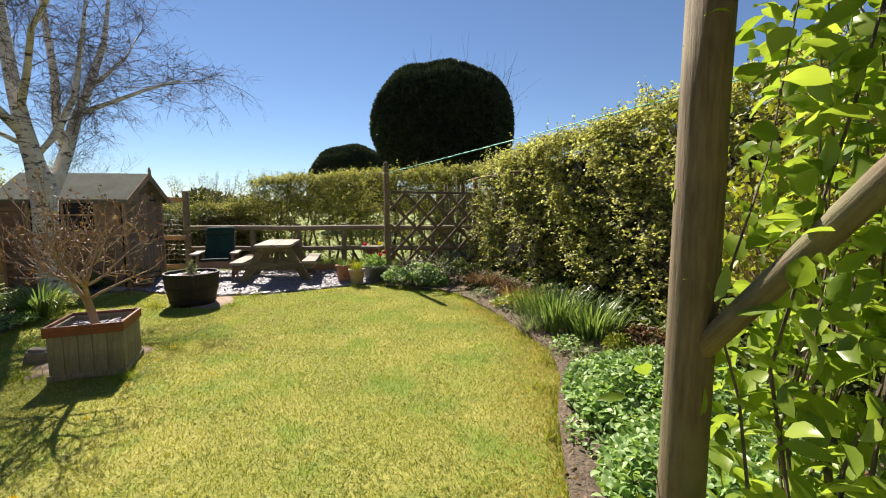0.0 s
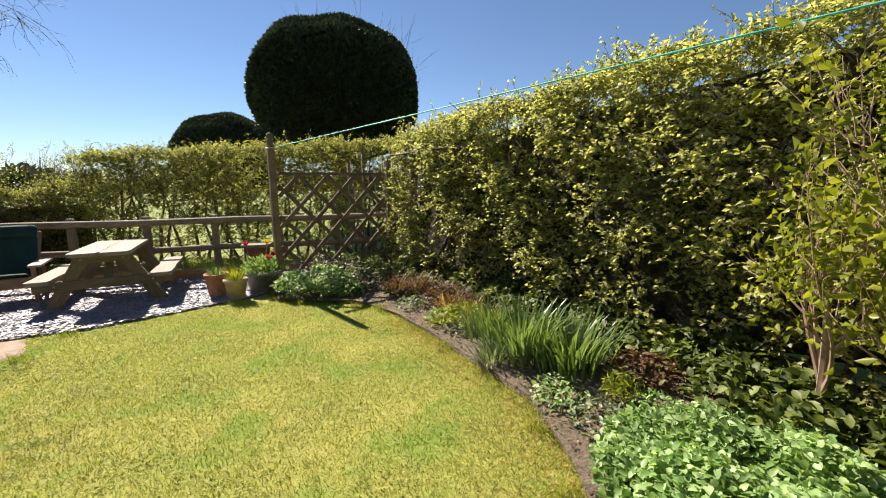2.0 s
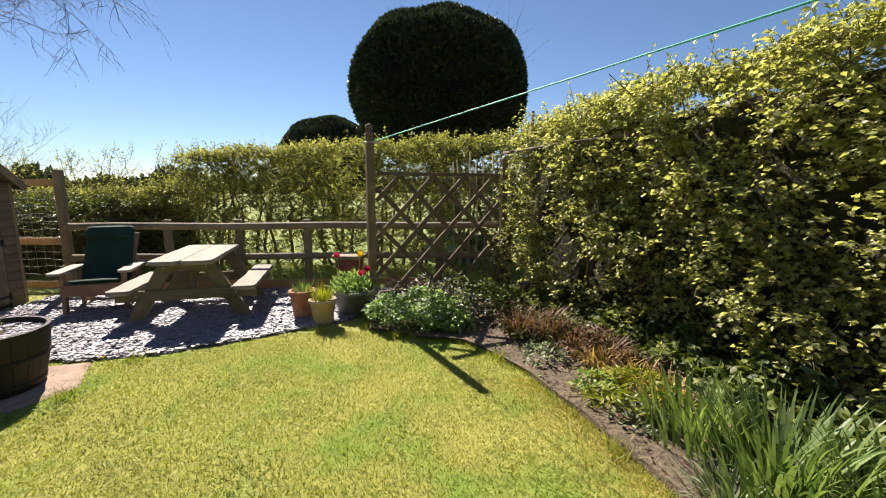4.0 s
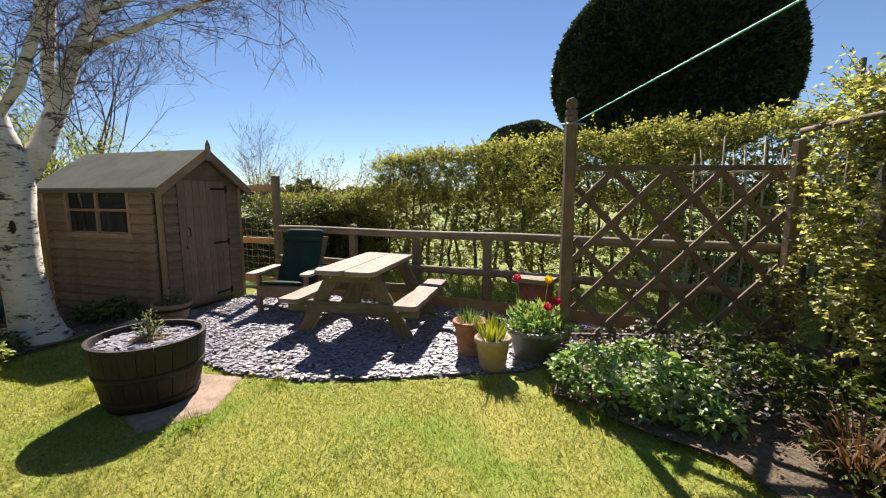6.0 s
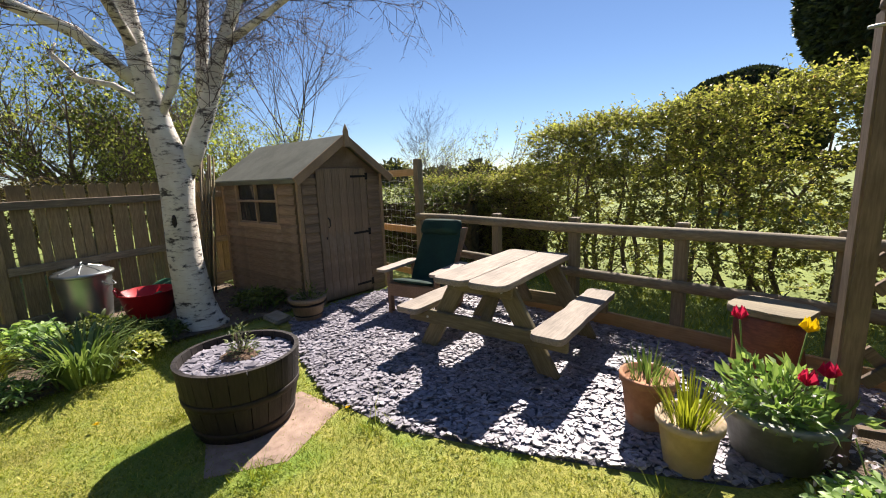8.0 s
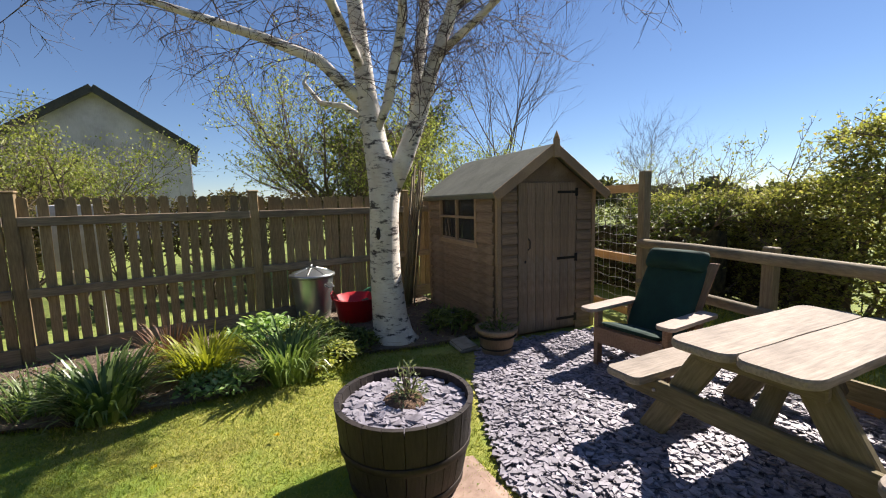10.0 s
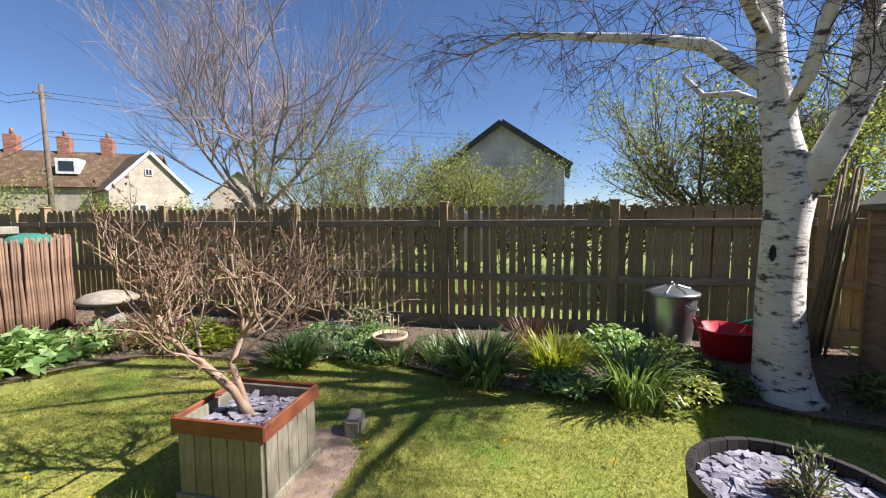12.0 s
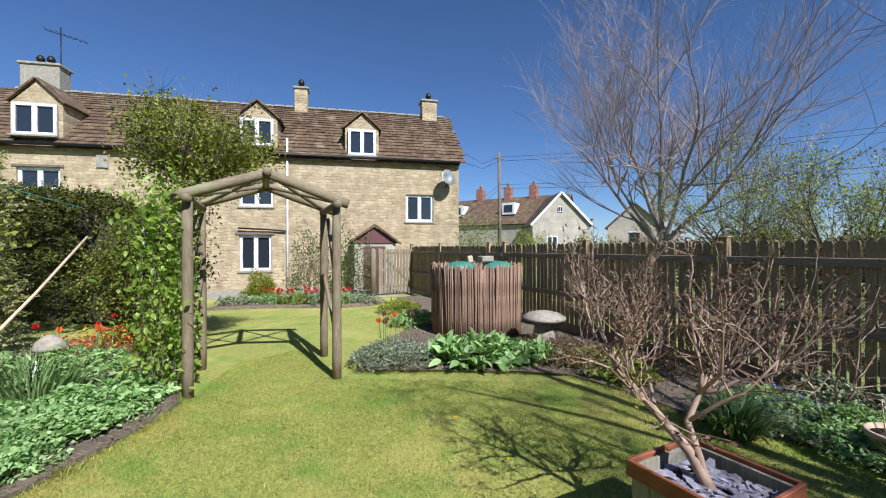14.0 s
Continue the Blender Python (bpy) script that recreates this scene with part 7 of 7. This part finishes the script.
def slates(x0, x1, y0, z0, y1, z1, row, hole=()):
    """Courses of stone slates, each row lapping the one below, smaller towards the ridge."""
    L = math.hypot(y1 - y0, z1 - z0)
    uy, uz = (y1 - y0) / L, (z1 - z0) / L
    ny, nz = -uz * (1 if y1 < y0 else -1), uy * (1 if y1 < y0 else -1)
    if nz < 0:
        ny, nz = -ny, -nz
    out, s, k = [], 0.0, 0
    while s < L:
        h = row * (1.15 - 0.5 * s / L)
        x = x0 - random.uniform(0, 0.2)
        while x < x1:
            w = random.uniform(0.16, 0.36)
            y, z = y0 + uy * s, z0 + uz * s
            if not any(a < x + w / 2 < b and z < c for a, b, c in hole):
                up0, up1 = 0.045 + random.uniform(0, 0.015), 0.006
                t = h * 1.35
                a = []
                for xx in (x + 0.004, x + w - 0.004):
                    for d, u in ((random.uniform(-0.012, 0.012), up0), (t, up1)):
                        a.append((xx, y + uy * d + ny * u, z + uz * d + nz * u))
                (p0, p1, p2, p3) = a
                q = [p0, p2, p3, p1]
                low = [(c[0], c[1] - ny * 0.04, c[2] - nz * 0.04) for c in q]
                out.append(low + q)
            x += w
        s += h
        k += 1
    return np.array(out)


random.seed(9)
BOX8 = [(4, 5, 6, 7), (0, 1, 5, 4), (1, 2, 6, 5), (3, 0, 4, 7), (2, 3, 7, 6)]
roof = part("roof", fast_mesh("roof", slates(-0.15, LH + 0.1, 0.22, EH - 0.08, -DEP / 2, EH + RH, 0.26, [(3.3, 4.5, 6.6), (7.15, 8.45, 6.7), (14.05, 15.4, 6.8)]), BOX8), TILESTONE, house, "weathered brown stone slates", kind="stuff")
part("roof_bed", bar(LH, math.hypot(DEP / 2, RH) * 1.06, 0.06, 0), TILESTONE, house, m=pose(LH / 2, -DEP / 4 + 0.08, EH + RH / 2 - 0.1, -math.degrees(math.atan2(RH, DEP / 2)), 0, 0))
part("roof_back", bar(LH, math.hypot(DEP / 2, RH) * 1.06, 0.08, 0), TILESTONE, house, m=pose(LH / 2, -DEP * 0.75 - 0.08, EH + RH / 2 - 0.05, math.degrees(math.atan2(RH, DEP / 2)), 0, 0))
ridge_m = shape("ridge_tile", bar(0.44, 0.2, 0.1, 0.03, 2))
ridge_m.materials.append(STONE)
for i in range(int(LH / 0.45)):
    part("ridge_tile", ridge_m, None, house, m=pose(0.22 + i * 0.45, -DEP / 2, EH + RH + 0.06 + random.uniform(-0.008, 0.008)))
tube("gutter", [(0, 0.25, EH - 0.06), (LH / 2, 0.25, EH - 0.03), (LH, 0.25, EH - 0.06)], 0.055, IRON, house)
tube("downpipe", [(6.7, 0.06, EH + 0.6), (6.7, 0.06, 2.5), (6.7, 0.06, 0.0)], 0.04, WHITE, house)
tube("drain_branch", [(6.75, 0.08, 2.2), (7.3, 0.1, 2.25), (8.4, 0.12, 2.3)], 0.03, IRON, house)


def window(x0, x1, z0, z1, parent, y=-0.1, lights=2, lintel=True):
    w, h = x1 - x0, z1 - z0
    ob = part("window", bar(w, 0.02, h, 0), GLASS, parent, "white-framed casement window", pose((x0 + x1) / 2, y - 0.05, (z0 + z1) / 2))
    fr = 0.1
    for sx, sz, x, z in ((w, fr, 0, h / 2 - fr / 2), (w, fr, 0, -h / 2 + fr / 2), (fr, h - 2 * fr, -w / 2 + fr / 2, 0), (fr, h - 2 * fr, w / 2 - fr / 2, 0)):
        part("window_frame", bar(sx, 0.07, sz, 0.008), WHITE, ob, m=pose(x, 0.035, z))
    for i in range(1, lights):
        part("mullion", bar(0.15, 0.075, h - 2 * fr, 0.008), WHITE, ob, m=pose(-w / 2 + w * i / lights, 0.035, 0))
    part("sill", bar(w + 0.12, 0.16, 0.07, 0.012), STONE, ob, m=pose(0, 0.12, -h / 2 - 0.04))
    if lintel:
        part("lintel", bar(w + 0.25, 0.1, 0.09, 0.012), TWIG, ob, m=pose(0, 0.14, h / 2 + 0.05))
    return ob


for o in OPEN:
    window(*o, house, lintel=o[0] > 7)


def dormer(x0, x1, z0, z1, apex):
    xm = (x0 + x1) / 2
    ob = part("dormer", bar(x1 - x0 + 0.16, 1.9, z1 - z0 + 0.12, 0.01), COTSWOLD, house, "stone-gabled roof dormer", pose(xm, -1.06, (z0 + z1) / 2))
    w = (x1 - x0) / 2 + 0.08
    bm = bmesh.new()
    A = [bm.verts.new(q) for q in ((-w, 0, 0), (w, 0, 0), (0, 0, apex - z1))]
    B = [bm.verts.new((v.co.x, -2.4, v.co.z)) for v in A]
    bm.faces.new(A)
    bm.faces.new(B[::-1])
    for i in range(3):
        bm.faces.new((A[i], B[i], B[(i + 1) % 3], A[(i + 1) % 3]))
    bmesh.ops.recalc_face_normals(bm, faces=bm.faces)
    part("gable", bm, COTSWOLD, ob, m=pose(0, 0.93, (z1 - z0) / 2 + 0.06))
    for sgn in (1, -1):
        L = math.hypot(w + 0.14, apex - z1)
        ang = math.degrees(math.atan2(apex - z1, w))
        part("dormer_roof", bar(2.5, L, 0.07, 0.01), TILESTONE, ob, m=pose(sgn * (w + 0.12) / 2, -0.2, (z1 - z0) / 2 + 0.09 + (apex - z1) / 2, 0, 0, 90) @ pose(0, 0, 0, sgn * ang, 0, 0))
    wn_ = window(x0 + 0.04, x1 - 0.04, z0, z1, house, 0.0, 2, False)
    return ob


dormer(3.35, 4.5, 5.2, 6.22, 6.8)
dormer(7.15, 8.4, 5.4, 6.4, 7.0)
dormer(14.05, 15.4, 5.38, 6.45, 7.2)


def chimney(x, y, z0, z1, w, d, mat_, pots=1, cowl=True):
    ob = part("chimney", bar(w, d, z1 - z0, 0.02), mat_, house, "stone chimney stack", pose(x, y, (z0 + z1) / 2))
    part("chimney_cap", bar(w + 0.12, d + 0.12, 0.1, 0.02), STONE, ob, m=pose(0, 0, (z1 - z0) / 2 - 0.03))
    for i in range(pots):
        part("chimney_pot", lathe("chimney_pot", [(0.12, 0), (0.1, 0.2), (0.13, 0.22), (0.14, 0.28), (0.08, 0.4), (0.01, 0.44)], 14), IRON if cowl else TERRA, ob, m=pose((i - (pots - 1) / 2) * 0.35, 0, (z1 - z0) / 2))


chimney(0.75, -DEP / 2, EH + RH - 0.5, EH + RH + 0.75, 0.7, 0.6, COTSWOLD)
chimney(6.5, -DEP / 2, EH + RH - 0.6, EH + RH + 0.9, 0.55, 0.5, COTSWOLD)
chimney(16.1, -DEP / 2, EH + RH - 0.6, EH + RH + 1.0, 1.3, 0.7, STONE, 2)
dish = part("satellite_dish", lathe("satellite_dish", [(0.01, 0.0), (0.15, 0.02), (0.27, 0.07), (0.33, 0.12), (0.325, 0.13), (0.14, 0.03)], 24), ZINC, house, "grey satellite dish", pose(0.6, 0.4, 4.35, -75, 0, 25))
tube("dish_arm", [(0.6, 0.0, 4.05), (0.6, 0.3, 4.05), (0.6, 0.38, 4.3)], 0.02, IRON, house)
part("wall_vent", bar(0.35, 0.06, 0.5, 0.01), STONE, house, m=pose(12.75, 0.02, 4.6))
tube("aerial_mast", [(15.6, -DEP / 2, EH + RH + 0.2), (15.6, -DEP / 2, EH + RH + 2.6)], 0.02, IRON, house)
tube("aerial_boom", [(14.6, -DEP / 2 + 0.2, EH + RH + 2.0), (16.2, -DEP / 2 - 0.1, EH + RH + 2.5)], 0.012, IRON, house)
for i in range(7):
    part("aerial_rod", bar(0.012, 0.4, 0.012, 0), IRON, house, m=pose(14.7 + i * 0.22, -DEP / 2 + 0.15, EH + RH + 2.04 + i * 0.065))
# porch
porch = part("porch", bar(1.5, 1.0, 1.75, 0.01), RENDERW, house, "small brown gabled porch", pose(3.5, 0.5, 0.87))
bm = bmesh.new()
A = [bm.verts.new(q) for q in ((-0.9, 0, 0), (0.9, 0, 0), (0, 0, 0.62))]
B = [bm.verts.new((v.co.x, -1.1, v.co.z)) for v in A]
bm.faces.new(A)
bm.faces.new(B[::-1])
for i in range(3):
    bm.faces.new((A[i], B[i], B[(i + 1) % 3], A[(i + 1) % 3]))
bmesh.ops.recalc_face_normals(bm, faces=bm.faces)
PORCH = plain("brown_porch_paint", (0.14, 0.05, 0.045), 0.6)
part("porch_gable", bm, PORCH, porch, m=pose(0, 0.55, 0.87))
for sgn in (1, -1):
    beam("porch_verge", (sgn * 0.98, 0.6, 0.84), (0, 0.6, 1.55), 0.16, 0.07, TILESTONE, porch)
part("porch_door", bar(0.8, 0.05, 1.6, 0.01), PORCH, porch, m=pose(0, 0.51, -0.05))

# garden gate
gate = thing("garden_gate", "weathered wooden gate standing half open", "gate", pose(-0.12, -7.25, 0, 0, 0, 212))
for x in (0.04, 1.2):
    part("stile", bar(0.08, 0.05, 1.5, 0.006), RAIL_Z, gate, m=pose(-x, 0, 0.8))
for z in (0.3, 0.85, 1.4):
    part("gate_rail", bar(1.2, 0.04, 0.1, 0.005), RAIL, gate, m=pose(-0.62, 0.02, z))
beam("gate_brace", (-0.08, 0.03, 0.35), (-1.16, 0.03, 1.35), 0.03, 0.08, RAIL, gate)
gp_ = shape("gate_board", bar(0.08, 0.02, 1.45, 0.005))
gp_.materials.append(RAIL_Z)
for i in range(10):
    part("gate_board", gp_, None, gate, m=pose(-0.11 - i * 0.113, -0.02, 0.8))
gpost = thing("gate_post", "round weathered gate post", "post", pose(1.08, -6.5, 0))
part("shaft", lathe("shaft", [(0.1, 0), (0.1, 1.3), (0.08, 1.5), (0.02, 1.55)], 16), RAIL_Z, gpost)
for x, y, r, h, mt, nm in ((3.1, -6.3, 0.75, 2.0, DARK_L, "evergreen shrub by the cottage wall"), (1.9, -7.0, 0.8, 1.9, DARK_L, "evergreen shrub by the cottage wall"), (4.2, -5.3, 0.45, 0.75, LIME_L, "golden rounded shrub in front of the cottage"), (7.0, -5.2, 0.6, 0.8, GROUND_L, "leafy green planting by the cottage")):
    ob = thing("cottage_shrub", nm, "shrub", pose(x, y, 0))
    p, d = mound_points(2600, (0, 0, 0), (r, r, h), 0.5)
    part("foliage", leaf_mesh("foliage", p, d + rand_dir(len(p)) * 0.8, 0.075, 0.045), mt, ob)
    tube("stem", [(0, 0, -0.03), (0, 0, h * 0.6)], [0.04, 0.02], TWIG, ob)
lattice = thing("wall_trellis", "small dark lattice against the cottage", "trellis", pose(2.9, -5.75, 0, 0, 0, yaw_h))
for i in range(5):
    part("lath", bar(0.03, 0.02, 1.3, 0.003), TRELLIS, lattice, m=pose(i * 0.14 - 0.28, 0, 0.7))
    part("cross_lath", bar(0.6, 0.02, 0.03, 0.003), TRELLIS, lattice, m=pose(0, 0.021, 0.2 + i * 0.25))
bench = thing("green_chair", "green folding garden chair by the cottage", "chair", pose(6.6, -5.5, 0.02, 0, 0, yaw_h + 10))
part("back", bar(0.5, 0.04, 0.5, 0.01), TANK, bench, m=pose(0, -0.2, 0.75, 12, 0, 0))
part("seat", bar(0.5, 0.42, 0.04, 0.01), SHED, bench, m=pose(0, 0, 0.44))
for x in (-0.22, 0.22):
    for y in (-0.18, 0.18):
        part("leg", bar(0.03, 0.03, 0.44, 0.004), TANK, bench, m=pose(x, y, 0.22))

# ---- barn, far cottages, pole ----


def gabled(name, label, c, yaw, w, l, eave, apex, wall, roofm, over=0.25):
    ob = thing(name, label, "building", pose(c[0], c[1], 0, 0, 0, yaw))
    bm = bmesh.new()
    prof = ((-w / 2, 0), (w / 2, 0), (w / 2, eave), (0, apex), (-w / 2, eave))
    A = [bm.verts.new((x, l / 2, z)) for x, z in prof]
    B = [bm.verts.new((x, -l / 2, z)) for x, z in prof]
    bm.faces.new(A)
    bm.faces.new(B[::-1])
    for i in range(5):
        bm.faces.new((A[i], B[i], B[(i + 1) % 5], A[(i + 1) % 5]))
    bmesh.ops.recalc_face_normals(bm, faces=bm.faces)
    part("wall", bm, wall, ob)
    rise, run = apex - eave, w / 2
    ang = math.degrees(math.atan2(rise, run))
    L = (run + over) / math.cos(radians(ang))
    for sgn in (1, -1):
        part("roof", bar(L, l + 2 * over, 0.14, 0.02), roofm, ob, m=pose(sgn * (run + over) / 2, 0, apex + 0.1 - (run + over) / 2 * rise / run, 0, sgn * ang, 0))
    return ob


barn = gabled("barn", "pale clad barn with a dark pitched roof", (-27.2, -9.4), -64, 7.3, 9.0, 4.6, 7.0, PALEWALL, DARKROOF, 0.35)
for i in range(14):
    part("cladding_batten", bar(0.05, 0.04, 4.7, 0.008), PALEWALL, barn, m=pose(-3.6 + i * 0.55, 4.52, 2.35))
for sgn in (1, -1):
    beam("bargeboard", (sgn * 4.0, 4.9, 4.35), (0, 4.9, 7.07), 0.1, 0.34, DARKROOF, barn)
cot = gabled("far_cottage", "distant stone cottage with gabled front", (-10.95, -38.0), 3.6, 5.6, 8, 3.85, 6.87, RENDERW, TILESTONE)
for x, z, k in ((0.9, 2.1, 1.0), (-1.9, 2.1, 0.8), (0.1, 5.3, 0.45)):
    w_ = part("window", bar(1.0, 0.06, 1.1, 0), GLASS, cot, m=pose(x, 4.02, z) @ Matrix.Diagonal((k, 1, k, 1)))
    for sx, sz, xx, zz in ((1.1, 0.12, 0, 0.55), (1.1, 0.12, 0, -0.55), (0.12, 1.1, -0.5, 0), (0.12, 1.1, 0.5, 0), (0.1, 1.1, 0, 0)):
        part("window_frame", bar(sx, 0.1, sz, 0.01), WHITE, w_, m=pose(xx, 0.02, zz))
for sgn in (1, -1):
    beam("bargeboard", (sgn * 3.0, 4.22, 3.75), (0, 4.22, 6.95), 0.08, 0.22, WHITE, cot)
cot2 = gabled("far_cottage", "distant stone cottage end beside the gabled one", (-20.0, -38.5), -22, 5.0, 7, 3.6, 5.9, RENDERW, TILESTONE)
w_ = part("window", bar(0.9, 0.06, 1.0, 0), GLASS, cot2, m=pose(0, 3.52, 2.6))
part("window_frame", bar(1.0, 0.1, 0.12, 0.01), WHITE, w_, m=pose(0, 0.02, 0.5))
row = gabled("far_cottage_row", "row of distant cottages with brick chimneys", (-6.6, -42.5), 62, 7.0, 15, 4.2, 7.3, RENDERW, TILESTONE)
for y, z in ((-3.2, 7.7), (0.4, 7.7), (3.5, 7.7)):
    c_ = part("chimney", bar(0.8, 0.9, 2.0, 0.03), REDBRICK, row, "red brick chimney", pose(0, y, z))
    part("chimney_pot", lathe("chimney_pot", [(0.16, 0), (0.13, 0.45), (0.15, 0.5)], 12), TERRA, c_, m=pose(0, 0, 1.0))
for y in (-5.0, 1.5):
    d_ = part("dormer", bar(1.6, 1.5, 1.3, 0.02), WHITE, row, "small white dormer", pose(2.0, y, 5.9))
    part("pane", bar(0.04, 1.0, 0.8, 0), GLASS, d_, m=pose(0.81, 0, 0))
tp = thing("telegraph_pole", "tall wooden telegraph pole with wires", "pole", pose(-4.5, -25.1, 0))
tube("shaft", [(0, 0, 0), (0, 0, 4), (0.05, 0, 8.9)], [0.15, 0.13, 0.1], TWIG, tp)
part("cross_arm", bar(0.9, 0.1, 0.1, 0.01), TWIG, tp, m=pose(0, 0, 8.4, 0, 0, 30))
for z, dz in ((8.5, 0.8), (8.2, 0.5), (6.4, -0.2), (6.1, -0.4)):
    tube("wire", [(3.5, 14.0, z - 3.2 + dz), (1.6, 7.0, z - 1.9), (0, 0, z), (-14, 6, z - 0.7), (-28, 12, z - 0.2)], 0.012, IRON, tp, sides=4)
for x, y, h, mt in ((-2.2, -23.0, 3.6, BACK_L), (-7.5, -30.0, 2.8, LIME_L), (-16.5, -26.0, 3.2, RUST_L), (-21.0, -22.0, 3.0, BACK_L), (-12, -27, 2.4, LIME_L)):
    ob = thing("roadside_bush", "leafy roadside bush behind the fence", "shrub", pose(x, y, 0))
    p, d = mound_points(3000, (0, 0, 0), (h * 0.75, h * 0.75, h), 0.6)
    part("foliage", leaf_mesh("foliage", p, d + rand_dir(len(p)) * 0.9, 0.16, 0.1), mt, ob)
    tube("stem", [(0, 0, -0.03), (0, 0, h * 0.6)], [0.12, 0.05], TWIG, ob)

# ---- lawn grass ----
LAWN_AREA = [(-0.4, 1.75), (-3.1, 1.75), (-4.55, 3.3), (-4.85, 4.6), (-5.5, 6.0), (-5.95, 6.4), (-5.9, 7.4), (-4.4, 7.3), (-3.4, 7.5), (-2.4, 8.3), (-1.7, 8.45), (-0.9, 8.25), (-0.35, 8.05), (0.4, 6.9), (0.95, 5.5), (0.95, 4.4), (0.88, 3.4), (1.0, 2.3), (1.2, 1.2), (0.6, 0.3)]


def blades(name, p, h0, h1, w):
    n = len(p)
    a = rng.uniform(0, 6.28, n)
    h = rng.uniform(h0, h1, n)[:, None]
    P = np.concatenate([p, np.full((n, 1), 0.003)], 1)
    s = np.stack([np.cos(a), np.sin(a), np.zeros(n)], 1) * w
    lean = np.stack([rng.normal(0, 0.75, n), rng.normal(0, 0.75, n), np.ones(n)], 1) * h
    return fast_mesh(name, np.stack([P - s, P + s, P + lean], 1), [(0, 1, 2)])


gp1 = scatter(LAWN_AREA, 330000)
tagged(part("lawn_grass", blades("lawn_grass", gp1, 0.01, 0.027, 0.003), GRASS_L, kind="stuff"), "short mossy lawn grass", "grass", kind="stuff")
weed = scatter(LAWN_AREA, 60000)
weed = weed[(np.sin(weed[:, 0] * 7.3 + 2 * np.sin(weed[:, 1] * 3.1)) + np.sin(weed[:, 1] * 6.1 + weed[:, 0] * 2.3) + rng.normal(0, 0.6, len(weed))) > 0.7]
w3 = np.concatenate([weed, rng.uniform(0.006, 0.02, (len(weed), 1))], 1)
CLOVER = leafy("clover_leaf", (0.15, 0.22, 0.03), (0.38, 0.44, 0.09), 0.35, 0.5)
tagged(part("lawn_clover", leaf_mesh("lawn_clover", w3, rand_dir(len(w3), 0.3) * [1, 1, 0.3], 0.016, 0.012, 0.1, 0.4), CLOVER, kind="stuff"), "patches of small clover leaves in the lawn", "clover", kind="stuff")
gp2 = scatter([(-3.0, 10.5), (-6.4, 9.9), (-7.5, 11.5), (0.5, 12.5), (0.5, 11.2), (-1.7, 10.6)], 16000)
tagged(part("rough_grass", blades("rough_grass", gp2, 0.04, 0.14, 0.004), GRASS_L, kind="stuff"), "longer rough grass beyond the rail fence", "grass", kind="stuff")
tuft = np.concatenate([np.array([[x, y]]) + rng.normal(0, 0.05, (60, 2)) for x, y in [(-3.55, 4.2), (-3.65, 4.95), (-2.8, 5.0), (-2.6, 4.3), (-3.45, 6.8), (-3.5, 7.45), (-4.4, 6.45), (0.88, 3.9), (0.85, 4.6), (0.95, 5.2), (0.5, 6.6), (-0.2, 7.9), (-1.2, 8.32), (-2.1, 8.35), (-4.6, 6.6)]])
tagged(part("grass_tufts", blades("grass_tufts", tuft, 0.05, 0.12, 0.004), GRASS_L, kind="stuff"), "taller grass tufts round edges", "grass", kind="stuff")

EDGE = [(0.15, 7.5), (0.42, 6.9), (0.7, 6.3), (0.98, 5.5), (1.02, 4.9), (0.95, 4.3), (0.9, 3.4), (1.0, 2.6)]
E_ = np.array(EDGE)
k_ = rng.integers(0, len(EDGE) - 1, 9000)
u_ = rng.random((9000, 1))
dry_p = E_[k_] * (1 - u_) + E_[k_ + 1] * u_
dry_p[:, 0] -= np.abs(rng.normal(0, 0.24, 9000)) - 0.02
tagged(part("dry_edge_grass", blades("dry_edge_grass", dry_p, 0.01, 0.028, 0.003), STRAW, kind="stuff"), "dry orange-brown grass along the border edge", "grass", kind="stuff")

FR = [np.array(WEST[:14]), np.array(EAST[1:15])]
fr_p = []
for Q_ in FR:
    k_ = rng.integers(0, len(Q_) - 1, 7000)
    u_ = rng.random((7000, 1))
    fr_p.append(Q_[k_] * (1 - u_) + Q_[k_ + 1] * u_ + rng.normal(0, 0.045, (7000, 2)))
tagged(part("edge_grass", blades("edge_grass", np.concatenate(fr_p), 0.02, 0.055, 0.0035), GRASS_L, kind="stuff"), "ragged grass overhanging the border edges", "grass", kind="stuff")

# ---- slate chippings ----
slate_bed = bpy.data.objects["slate_area"]
sp = scatter(SLATEP, 26000)
near = (sp[:, 0] > -5.2) & (sp[:, 0] < -3.3) & (sp[:, 1] < 8.2)
z = rng.uniform(0.018, 0.04, len(sp))
pos = np.concatenate([sp, z[:, None]], 1)
idx = np.where(near)[0][:300]
rest = np.setdiff1d(np.arange(len(sp)), idx)
part("slate_chips", chip_mesh("slate_chips", pos[rest], 0.02, 0.052), SLATE, slate_bed, "loose plum slate chippings", kind="stuff")
kinds = []
for k in range(12):
    me = prism_mesh("slate_chip", chip_data(1, 0.03, 0.05))
    me.materials.append(SLATE_ONE)
    kinds.append(me)
for j, i in enumerate(idx):
    part("slate_chip", kinds[j % 12], None, slate_bed, m=pose(float(pos[i, 0]), float(pos[i, 1]), float(pos[i, 2]) + 0.008, 0, 0, random.uniform(0, 360)))
